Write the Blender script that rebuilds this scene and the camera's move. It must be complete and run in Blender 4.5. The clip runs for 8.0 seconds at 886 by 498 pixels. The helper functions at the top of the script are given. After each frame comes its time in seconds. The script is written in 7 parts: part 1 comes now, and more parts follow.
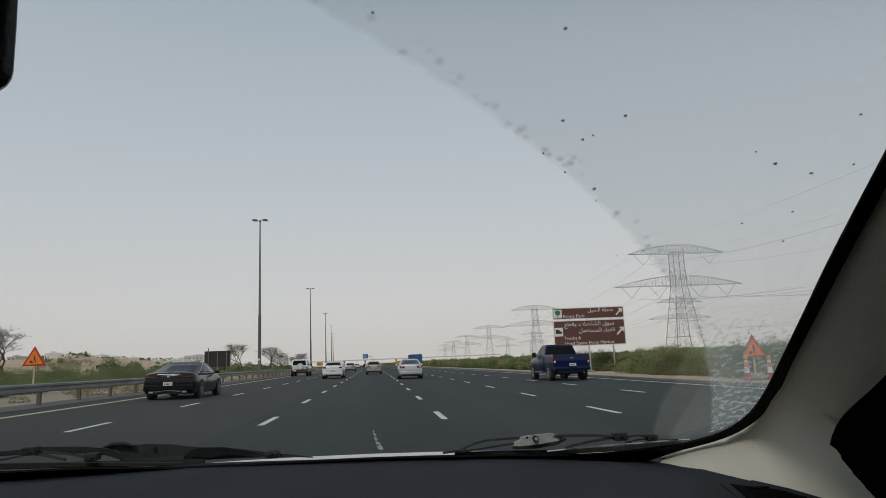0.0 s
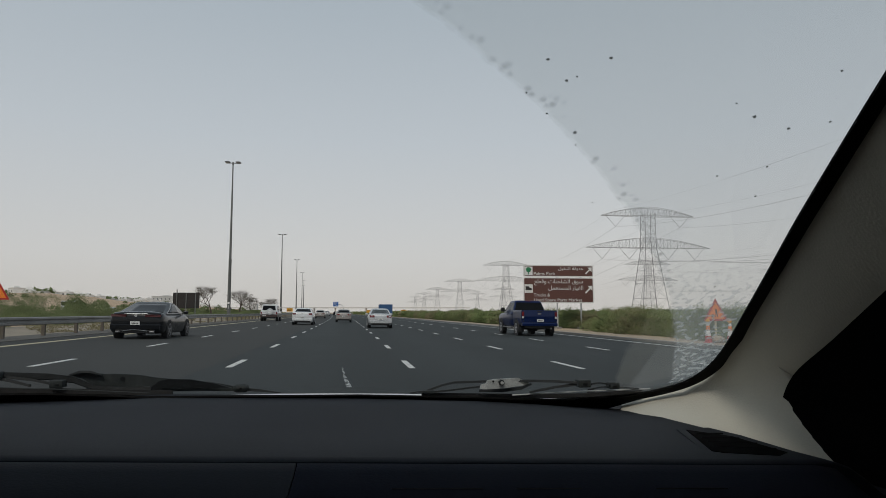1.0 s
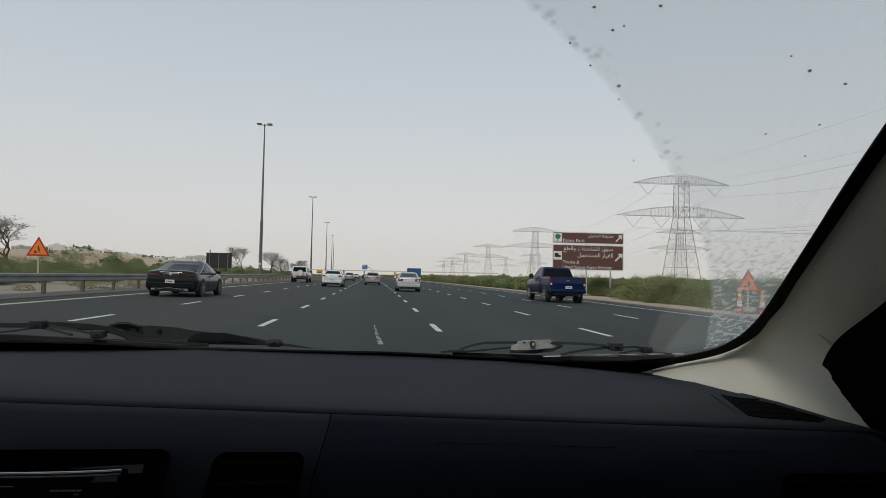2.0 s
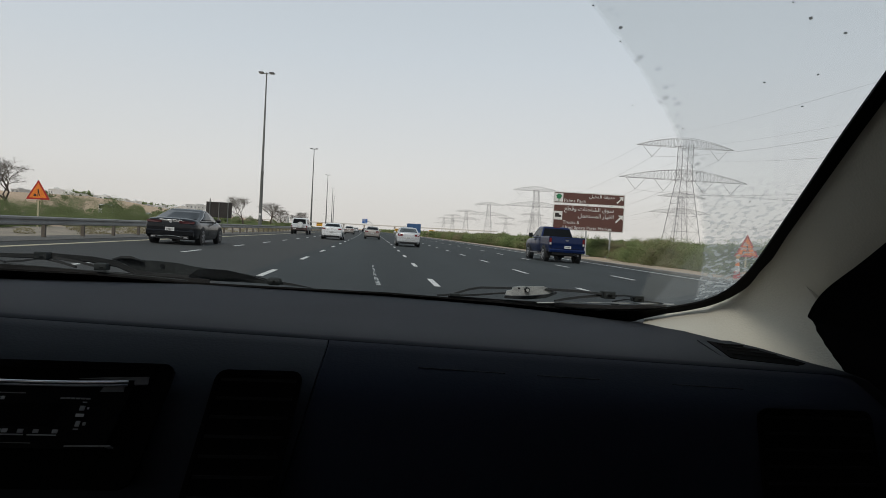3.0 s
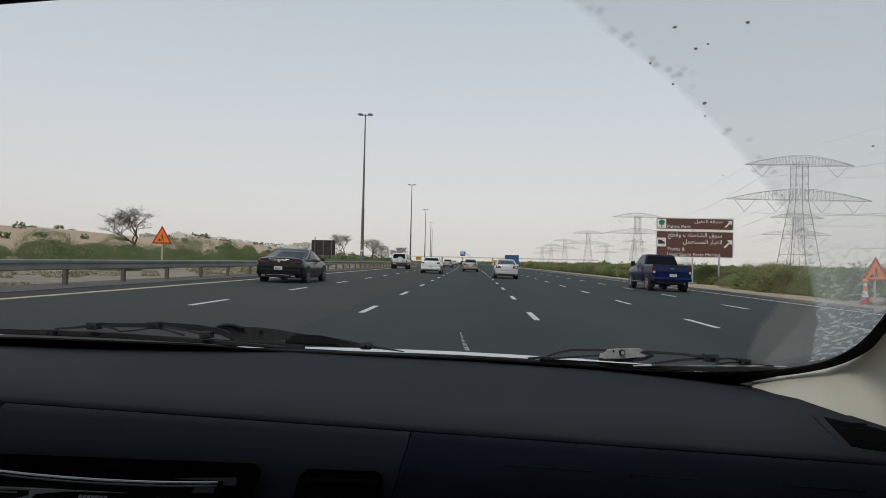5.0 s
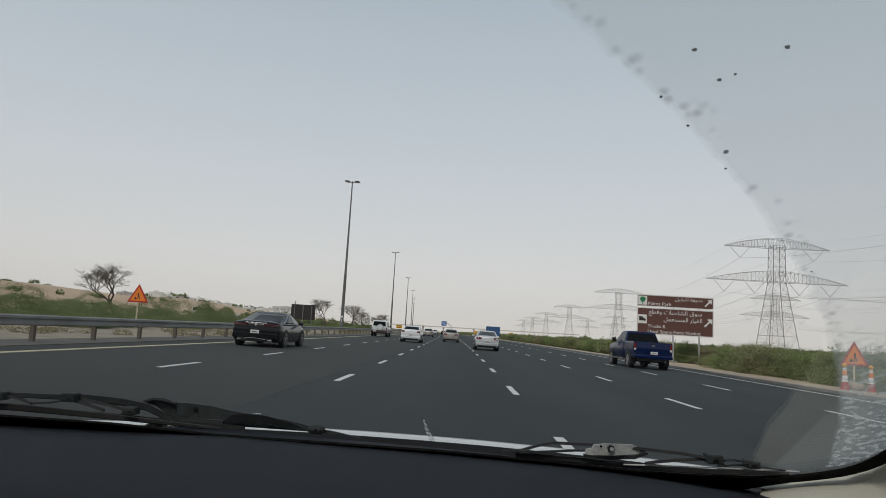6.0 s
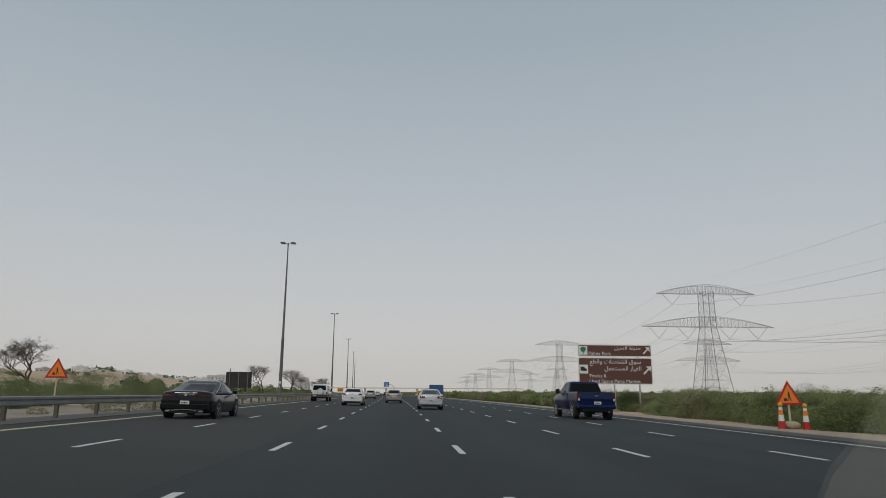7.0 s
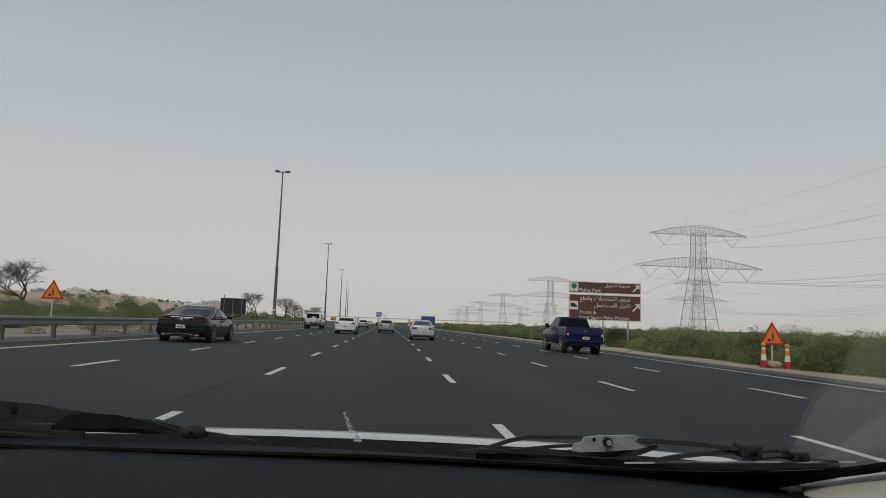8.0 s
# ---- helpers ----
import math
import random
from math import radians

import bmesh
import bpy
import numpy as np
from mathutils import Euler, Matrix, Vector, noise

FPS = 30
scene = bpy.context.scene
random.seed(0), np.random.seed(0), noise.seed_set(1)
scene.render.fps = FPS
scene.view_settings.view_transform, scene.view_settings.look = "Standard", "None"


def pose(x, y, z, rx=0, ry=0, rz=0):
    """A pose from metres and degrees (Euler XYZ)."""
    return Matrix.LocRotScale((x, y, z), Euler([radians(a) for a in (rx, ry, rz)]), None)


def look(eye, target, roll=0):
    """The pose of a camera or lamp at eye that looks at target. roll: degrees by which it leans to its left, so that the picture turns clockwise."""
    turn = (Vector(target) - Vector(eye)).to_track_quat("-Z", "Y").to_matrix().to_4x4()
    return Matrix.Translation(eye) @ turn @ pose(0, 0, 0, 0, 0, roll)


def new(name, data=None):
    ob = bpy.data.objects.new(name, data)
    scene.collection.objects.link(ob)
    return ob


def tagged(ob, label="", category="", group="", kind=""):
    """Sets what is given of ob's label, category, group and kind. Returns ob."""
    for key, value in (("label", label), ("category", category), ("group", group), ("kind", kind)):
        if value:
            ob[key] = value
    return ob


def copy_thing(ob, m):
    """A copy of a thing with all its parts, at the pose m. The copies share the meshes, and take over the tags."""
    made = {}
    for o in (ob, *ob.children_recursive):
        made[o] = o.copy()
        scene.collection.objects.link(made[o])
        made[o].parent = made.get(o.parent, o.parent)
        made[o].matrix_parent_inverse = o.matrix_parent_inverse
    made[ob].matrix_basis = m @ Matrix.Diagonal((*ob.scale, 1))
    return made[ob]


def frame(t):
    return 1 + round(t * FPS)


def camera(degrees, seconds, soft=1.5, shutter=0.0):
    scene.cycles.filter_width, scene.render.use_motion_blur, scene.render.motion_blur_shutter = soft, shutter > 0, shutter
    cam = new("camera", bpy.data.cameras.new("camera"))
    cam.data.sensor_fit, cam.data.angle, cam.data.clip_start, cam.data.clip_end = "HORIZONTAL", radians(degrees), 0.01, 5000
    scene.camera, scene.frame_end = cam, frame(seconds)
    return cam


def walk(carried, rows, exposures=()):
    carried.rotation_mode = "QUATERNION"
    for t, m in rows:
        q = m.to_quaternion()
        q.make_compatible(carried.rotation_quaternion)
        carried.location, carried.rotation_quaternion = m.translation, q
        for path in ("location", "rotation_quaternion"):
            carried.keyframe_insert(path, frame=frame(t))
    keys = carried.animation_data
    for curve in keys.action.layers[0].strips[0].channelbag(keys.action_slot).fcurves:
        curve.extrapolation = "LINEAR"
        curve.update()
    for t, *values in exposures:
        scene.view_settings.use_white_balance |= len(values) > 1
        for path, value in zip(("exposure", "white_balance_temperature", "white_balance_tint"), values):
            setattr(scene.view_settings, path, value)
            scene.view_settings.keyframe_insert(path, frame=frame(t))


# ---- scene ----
# ---- camera ----
ROWS = [
    (0.0, -0.016, 0.016, 1.138, -5.84, 9.61, -2.43),
    (0.5, -0.008, 0.003, 1.125, -7.96, 8.04, -1.28),
    (1.0, -0.018, 0.019, 1.124, -8.03, 5.46, -0.03),
    (1.5, -0.015, 0.021, 1.116, -6.35, 2.61, 1.36),
    (1.7, -0.018, 0.030, 1.116, -5.40, 2.42, 0.82),
    (2.8, -0.030, 0.015, 1.104, -6.28, 1.46, 2.76),
    (3.0, -0.022, 0.012, 1.096, -5.70, -1.36, 2.96),
    (3.5, -0.010, -0.001, 1.107, -2.78, -1.00, 0.82),
    (4.0, -0.014, -0.003, 1.110, -0.19, -0.80, 0.67),
    (4.5, 0.003, -0.000, 1.110, -3.14, -2.00, 0.17),
    (5.0, -0.006, 0.020, 1.149, 2.88, 1.06, 1.31),
    (5.2, -0.012, 0.058, 1.151, 1.59, 4.72, 3.79),
    (6.3, 0.017, 0.185, 1.165, 1.56, 9.06, 2.62),
    (6.5, 0.020, 0.229, 1.176, 1.13, 12.01, 1.67),
    (7.0, 0.037, 0.462, 1.128, -3.56, 12.28, 0.36),
    (7.5, 0.037, 0.520, 1.129, -12.43, 10.16, -2.93),
    (8.0, 0.011, 0.435, 1.120, -4.16, 6.53, 1.94),
]


def held(x, y, z, yaw, pitch, roll):
    """Camera pose from a place and turn in degrees: yaw to the left, pitch up."""
    a, p = radians(yaw), radians(pitch)
    ahead = Vector((-math.sin(a) * math.cos(p), math.cos(a) * math.cos(p), math.sin(p)))
    return look((x, y, z), Vector((x, y, z)) + ahead, roll)


cam = camera(67.6, 8.0, soft=0.5)
walk(cam, [(r[0], held(*r[1:])) for r in ROWS],
     exposures=[(0.0, -0.16), (1.0, -0.18), (1.7, -0.04), (2.8, 0.06), (4.0, 0.14), (4.5, 0.12), (5.2, 0.05), (6.3, -0.10), (7.0, -0.24), (8.0, -0.24)])

# ---- world and sun ----
SUN_ELEV, SUN_ROT = radians(52), radians(200)
world = bpy.data.worlds.new("hazy_sky")
scene.world = world
world.use_nodes = True
wn, wl = world.node_tree.nodes, world.node_tree.links
wn.clear()
sky = wn.new("ShaderNodeTexSky")
sky.sky_type, sky.sun_disc = "NISHITA", False
sky.sun_elevation, sky.sun_rotation = SUN_ELEV, SUN_ROT
sky.air_density, sky.dust_density, sky.ozone_density = 1.0, 4.0, 1.0
tc = wn.new("ShaderNodeTexCoord")
sep = wn.new("ShaderNodeSeparateXYZ")
wl.new(tc.outputs["Generated"], sep.inputs[0])
ramp = wn.new("ShaderNodeValToRGB")
wl.new(sep.outputs["Z"], ramp.inputs[0])
stops = [(0.0, (0.92, 0.88, 0.84)), (0.08, (0.92, 0.905, 0.895)), (0.25, (0.76, 0.81, 0.86)),
         (0.5, (0.55, 0.635, 0.71)), (1.0, (0.30, 0.37, 0.44))]
el = ramp.color_ramp.elements
for k, (p, col) in enumerate(stops):
    e = el[k] if k < 2 else el.new(p)
    e.position, e.color = p, (*col, 1)
haze = wn.new("ShaderNodeBackground")
wl.new(ramp.outputs[0], haze.inputs[0])
haze.inputs[1].default_value = 0.90
clear = wn.new("ShaderNodeBackground")
wl.new(sky.outputs[0], clear.inputs[0])
clear.inputs[1].default_value = 0.07
wm = wn.new("ShaderNodeMixShader")
wm.inputs[0].default_value = 0.82
wl.new(clear.outputs[0], wm.inputs[1])
wl.new(haze.outputs[0], wm.inputs[2])
wo = wn.new("ShaderNodeOutputWorld")
wl.new(wm.outputs[0], wo.inputs[0])

sun = new("sun", bpy.data.lights.new("sun", "SUN"))
sun.data.energy, sun.data.angle, sun.data.color = 1.3, radians(12), (1.0, 0.95, 0.87)
sun_dir = Vector((math.sin(SUN_ROT) * math.cos(SUN_ELEV), math.cos(SUN_ROT) * math.cos(SUN_ELEV), math.sin(SUN_ELEV)))
sun.matrix_world = look((0, 0, 80), Vector((0, 0, 80)) - sun_dir)


# ---- materials ----
def mat(name, c1, c2=None, rough=0.6, metal=0.0, scale=8.0, detail=60.0, bump=0.0, spec=0.5, coat=0.0, island=0.0, trans=0.0):
    """Procedural material: two colours mixed by a coarse and a fine noise, with relief."""
    m = bpy.data.materials.new(name)
    m.use_nodes = True
    n, l = m.node_tree.nodes, m.node_tree.links
    b = n["Principled BSDF"]
    b.inputs["Roughness"].default_value, b.inputs["Metallic"].default_value = rough, metal
    b.inputs["Specular IOR Level"].default_value = spec
    b.inputs["Coat Weight"].default_value, b.inputs["Coat Roughness"].default_value = coat, 0.05
    b.inputs["Transmission Weight"].default_value = trans
    c2 = c2 or tuple(v * 0.82 for v in c1)
    co = n.new("ShaderNodeTexCoord")
    a1, a2 = n.new("ShaderNodeTexNoise"), n.new("ShaderNodeTexNoise")
    a1.inputs["Scale"].default_value, a2.inputs["Scale"].default_value = scale, detail
    a1.inputs["Detail"].default_value = 4
    mx = n.new("ShaderNodeMath")
    mx.operation = "MULTIPLY_ADD"
    mx.inputs[1].default_value = 0.4
    l.new(co.outputs["Object"], a1.inputs["Vector"])
    l.new(co.outputs["Object"], a2.inputs["Vector"])
    l.new(a2.outputs["Fac"], mx.inputs[0])
    l.new(a1.outputs["Fac"], mx.inputs[2])
    rm = n.new("ShaderNodeMapRange")
    rm.inputs["From Min"].default_value, rm.inputs["From Max"].default_value = 0.45, 0.95
    l.new(mx.outputs[0], rm.inputs["Value"])
    fac = rm.outputs[0]
    if island:
        g = n.new("ShaderNodeNewGeometry")
        ad = n.new("ShaderNodeMath")
        ad.operation = "MULTIPLY_ADD"
        ad.inputs[1].default_value, ad.use_clamp = island, True
        l.new(g.outputs["Random Per Island"], ad.inputs[0])
        l.new(rm.outputs[0], ad.inputs[2])
        fac = ad.outputs[0]
    mixc = n.new("ShaderNodeMix")
    mixc.data_type = "RGBA"
    mixc.inputs[6].default_value, mixc.inputs[7].default_value = (*c1, 1), (*c2, 1)
    l.new(fac, mixc.inputs[0])
    l.new(mixc.outputs[2], b.inputs["Base Color"])
    if bump:
        bp = n.new("ShaderNodeBump")
        bp.inputs["Strength"].default_value, bp.inputs["Distance"].default_value = bump, 0.01
        l.new(a2.outputs["Fac"], bp.inputs["Height"])
        l.new(bp.outputs[0], b.inputs["Normal"])
    return m


M = dict(
    sand=mat("sand", (0.52, 0.385, 0.265), (0.43, 0.315, 0.21), 0.95, scale=0.05, detail=3.0, bump=0.3),
    gravel=mat("gravel", (0.46, 0.365, 0.27), (0.32, 0.255, 0.185), 0.95, scale=0.6, detail=25.0, bump=0.6),
    dry_soil=mat("dry_soil", (0.33, 0.28, 0.215), (0.22, 0.19, 0.15), 0.95, scale=0.7, detail=22.0, bump=0.5),
    verge=mat("verge", (0.125, 0.118, 0.105), (0.09, 0.085, 0.077), 0.9, scale=0.5, detail=30.0, bump=0.3),
    kerb=mat("kerb_concrete", (0.30, 0.285, 0.26), (0.2, 0.19, 0.175), 0.9, scale=0.7, detail=20.0, bump=0.3),
    white_line=mat("white_road_paint", (0.74, 0.74, 0.72), (0.52, 0.52, 0.50), 0.6, scale=3.0, detail=40.0, bump=0.2),
    dark_lens=mat("dark_red_lens", (0.065, 0.006, 0.008), (0.035, 0.004, 0.005), 0.4, spec=0.2),
    rail_post=mat("rusty_rail_post", (0.15, 0.125, 0.10), (0.09, 0.075, 0.06), 0.85, scale=3.0, detail=25.0, bump=0.2),
    yellow_line=mat("yellow_road_paint", (0.60, 0.53, 0.34), (0.44, 0.39, 0.27), 0.7, scale=2.0, detail=40.0, bump=0.2),
    galv=mat("galvanised_steel", (0.50, 0.51, 0.51), (0.38, 0.39, 0.39), 0.5, 0.35, scale=2.0, detail=30.0),
    barrier=mat("weathered_barrier_steel", (0.30, 0.30, 0.29), (0.20, 0.195, 0.185), 0.55, 0.3, scale=1.0, detail=12.0),
    pole=mat("pole_steel", (0.17, 0.175, 0.17), (0.125, 0.13, 0.125), 0.55, 0.3, scale=0.7, detail=20.0),
    # pylon steel, made a little lighter to carry haze in its colour
    lattice=mat("hazed_lattice_steel", (0.35, 0.35, 0.35), (0.28, 0.28, 0.285), 0.6, 0.2, scale=0.4, detail=6.0),
    wire=mat("aluminium_cable", (0.32, 0.32, 0.33), None, 0.6, 0.2),
    dark_head=mat("lamp_head", (0.09, 0.09, 0.095), None, 0.6),
    dash=mat("dashboard_vinyl", (0.0100, 0.0122, 0.0172), (0.0079, 0.0096, 0.0136), 0.75, scale=5.0, detail=420.0, bump=0.05, spec=0.18),
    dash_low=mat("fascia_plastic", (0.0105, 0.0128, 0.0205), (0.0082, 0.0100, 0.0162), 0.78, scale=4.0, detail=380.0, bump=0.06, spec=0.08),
    black_plastic=mat("black_plastic", (0.010, 0.010, 0.011), None, 0.5, scale=30, detail=200.0, bump=0.1, spec=0.35),
    black_rubber=mat("black_rubber", (0.010, 0.010, 0.010), (0.020, 0.019, 0.018), 0.75, scale=12, detail=90.0, bump=0.2, spec=0.3),
    wiper=mat("faded_wiper_paint", (0.0036, 0.0048, 0.0052), (0.009, 0.011, 0.0115), 0.6, scale=35.0, detail=140.0, bump=0.12, spec=0.25),
    bare=mat("bare_wiper_metal", (0.56, 0.57, 0.55), (0.30, 0.31, 0.30), 0.55, 0.2, scale=70.0, detail=260.0, bump=0.08),
    chrome=mat("chrome_trim", (0.62, 0.62, 0.63), (0.5, 0.5, 0.5), 0.32, 1.0),
    beige=mat("beige_pillar_trim", (0.52, 0.50, 0.425), (0.47, 0.45, 0.385), 0.8, scale=6.0, detail=300.0, bump=0.15, spec=0.3),
    headliner=mat("headliner_cloth", (0.40, 0.38, 0.33), (0.34, 0.32, 0.28), 0.95, scale=6.0, detail=250.0, bump=0.2),
    # near black, so that the door corner holds the pillar's shade
    dark_trim=mat("dark_door_trim", (0.0028, 0.0028, 0.003), None, 0.95, scale=6.0, detail=400.0, bump=0.02, spec=0.01),
    white_body=mat("white_car_paint", (0.72, 0.73, 0.73), (0.66, 0.67, 0.67), 0.3, coat=0.6, scale=1.0, detail=5.0),
    silver_body=mat("silver_car_paint", (0.60, 0.61, 0.62), (0.52, 0.53, 0.54), 0.33, 0.35, coat=0.6, scale=1.0, detail=5.0),
    tan_body=mat("champagne_car_paint", (0.36, 0.33, 0.30), (0.31, 0.28, 0.26), 0.35, 0.4, coat=0.6, scale=1.0, detail=5.0),
    black_body=mat("dark_grey_car_paint", (0.008, 0.009, 0.011), (0.006, 0.007, 0.009), 0.24, 0.0, coat=0.25, spec=0.2, scale=1.0, detail=5.0),
    red_body=mat("dark_red_car_paint", (0.16, 0.03, 0.03), None, 0.4, 0.1, coat=0.5),
    blue_body=mat("blue_car_paint", (0.003, 0.014, 0.070), (0.0025, 0.010, 0.052), 0.32, 0.0, coat=0.2, spec=0.2, scale=1.0, detail=5.0),
    truck_blue=mat("blue_truck_paint", (0.035, 0.11, 0.26), (0.03, 0.08, 0.19), 0.6, scale=1.5, detail=10.0),
    tint=mat("tinted_glass", (0.006, 0.007, 0.008), None, 0.08, spec=0.14),
    grey_glass=mat("rear_window_glass", (0.06, 0.07, 0.07), (0.035, 0.04, 0.042), 0.08, spec=0.7),
    tyre=mat("tyre_rubber", (0.012, 0.012, 0.012), (0.02, 0.019, 0.018), 0.85, scale=8.0, detail=60.0, bump=0.3),
    rim=mat("alloy_rim", (0.50, 0.50, 0.51), (0.36, 0.36, 0.37), 0.35, 0.5, scale=8.0),
    dark_rim=mat("dark_alloy_rim", (0.26, 0.26, 0.27), None, 0.35, 0.6),
    red_lens=mat("red_lamp_lens", (0.17, 0.008, 0.012), (0.10, 0.006, 0.009), 0.35, spec=0.25),
    clear_lens=mat("clear_lamp_lens", (0.6, 0.6, 0.58), None, 0.15, coat=0.5),
    plate=mat("number_plate", (0.72, 0.72, 0.70), None, 0.5),
    ink=mat("black_marking", (0.02, 0.02, 0.02), None, 0.6),
    sign_brown=mat("brown_sign_sheeting", (0.115, 0.045, 0.034), (0.10, 0.04, 0.03), 0.5, scale=1.0, detail=10.0),
    sign_white=mat("white_sign_sheeting", (0.78, 0.78, 0.76), None, 0.5),
    sign_green=mat("green_sign_symbol", (0.02, 0.22, 0.09), None, 0.5),
    sign_orange=mat("orange_sign_sheeting", (0.86, 0.24, 0.025), (0.78, 0.2, 0.02), 0.5),
    sign_red=mat("red_sign_border", (0.45, 0.02, 0.015), None, 0.5),
    sign_yellow=mat("yellow_sign_sheeting", (0.72, 0.36, 0.02), (0.64, 0.31, 0.02), 0.5),
    sign_blue=mat("blue_sign_sheeting", (0.03, 0.14, 0.46), None, 0.5),
    board_back=mat("dark_board_back", (0.022, 0.019, 0.018), (0.035, 0.03, 0.028), 0.8, scale=1.0, detail=8.0),
    bark=mat("bark", (0.10, 0.08, 0.065), (0.06, 0.05, 0.04), 0.95, scale=4.0, detail=30.0, bump=0.5),
    leaf=mat("hedge_leaf", (0.25, 0.30, 0.115), (0.085, 0.12, 0.038), 0.75, scale=0.5, detail=4.0, island=0.2, spec=0.3),
    dry_leaf=mat("dry_leaf", (0.28, 0.25, 0.14), (0.18, 0.155, 0.09), 0.85, scale=0.4, detail=4.0, island=0.3, spec=0.2),
    bush_leaf=mat("desert_bush_leaf", (0.19, 0.225, 0.10), (0.085, 0.11, 0.045), 0.8, scale=0.45, detail=4.0, island=0.18, spec=0.2),
    plaster=mat("white_plaster", (0.82, 0.81, 0.79), (0.74, 0.73, 0.70), 0.9, scale=0.1, detail=1.0),
    grey_plaster=mat("grey_plaster", (0.55, 0.55, 0.54), (0.46, 0.46, 0.45), 0.9, scale=0.1, detail=1.0),
    window=mat("dark_window", (0.07, 0.08, 0.09), None, 0.3),
)


def asphalt_material():
    """Dark asphalt with fine aggregate, paving-lane tone differences and tyre wear along the lanes."""
    m = mat("asphalt", (0.038, 0.0445, 0.0455), (0.0275, 0.0335, 0.0345), 0.88, scale=0.25, detail=70.0, bump=0.25, spec=0.3)
    n, l = m.node_tree.nodes, m.node_tree.links
    co = n.new("ShaderNodeTexCoord")
    mp = n.new("ShaderNodeMapping")
    mp.inputs["Scale"].default_value = (0.55, 0.008, 1)
    l.new(co.outputs["Object"], mp.inputs["Vector"])
    st = n.new("ShaderNodeTexNoise")
    st.inputs["Scale"].default_value, st.inputs["Detail"].default_value = 1.0, 3
    l.new(mp.outputs[0], st.inputs["Vector"])
    rm = n.new("ShaderNodeMapRange")
    rm.inputs["From Min"].default_value, rm.inputs["From Max"].default_value = 0.35, 0.65
    rm.inputs["To Min"].default_value, rm.inputs["To Max"].default_value = 0.86, 1.16
    l.new(st.outputs["Fac"], rm.inputs["Value"])
    b = n["Principled BSDF"]
    src = b.inputs["Base Color"].links[0].from_socket
    vm = n.new("ShaderNodeVectorMath")
    vm.operation = "MULTIPLY"
    l.new(src, vm.inputs[0])
    l.new(rm.outputs[0], vm.inputs[1])
    l.new(vm.outputs[0], b.inputs["Base Color"])
    return m


M["asphalt"] = asphalt_material()
M["old_asphalt"] = mat("older_asphalt", (0.052, 0.054, 0.052), (0.039, 0.041, 0.040), 0.9, scale=0.3, detail=60.0, bump=0.25, spec=0.3)


def glass_material():
    m = bpy.data.materials.new("clear_glass")
    m.use_nodes = True
    n, l = m.node_tree.nodes, m.node_tree.links
    n.clear()
    tr, gl, fr, mx, out = (n.new(k) for k in ("ShaderNodeBsdfTransparent", "ShaderNodeBsdfGlossy", "ShaderNodeLayerWeight", "ShaderNodeMixShader", "ShaderNodeOutputMaterial"))
    tr.inputs[0].default_value = (0.985, 0.99, 0.985, 1)
    gl.inputs["Roughness"].default_value = 0.02
    pw, sc = n.new("ShaderNodeMath"), n.new("ShaderNodeMath")
    pw.operation, sc.operation = "POWER", "MULTIPLY_ADD"
    pw.inputs[1].default_value, sc.inputs[1].default_value, sc.inputs[2].default_value = 4.0, 0.45, 0.012
    l.new(fr.outputs["Facing"], pw.inputs[0])
    l.new(pw.outputs[0], sc.inputs[0])
    l.new(sc.outputs[0], mx.inputs[0])
    l.new(tr.outputs[0], mx.inputs[1])
    l.new(gl.outputs[0], mx.inputs[2])
    l.new(mx.outputs[0], out.inputs[0])
    return m


M["glass"] = glass_material()
ARC_X, ARC_Y, ARC_R = -0.731, -0.340, 1.296   # the wiper's sweep, in the pane's own plane


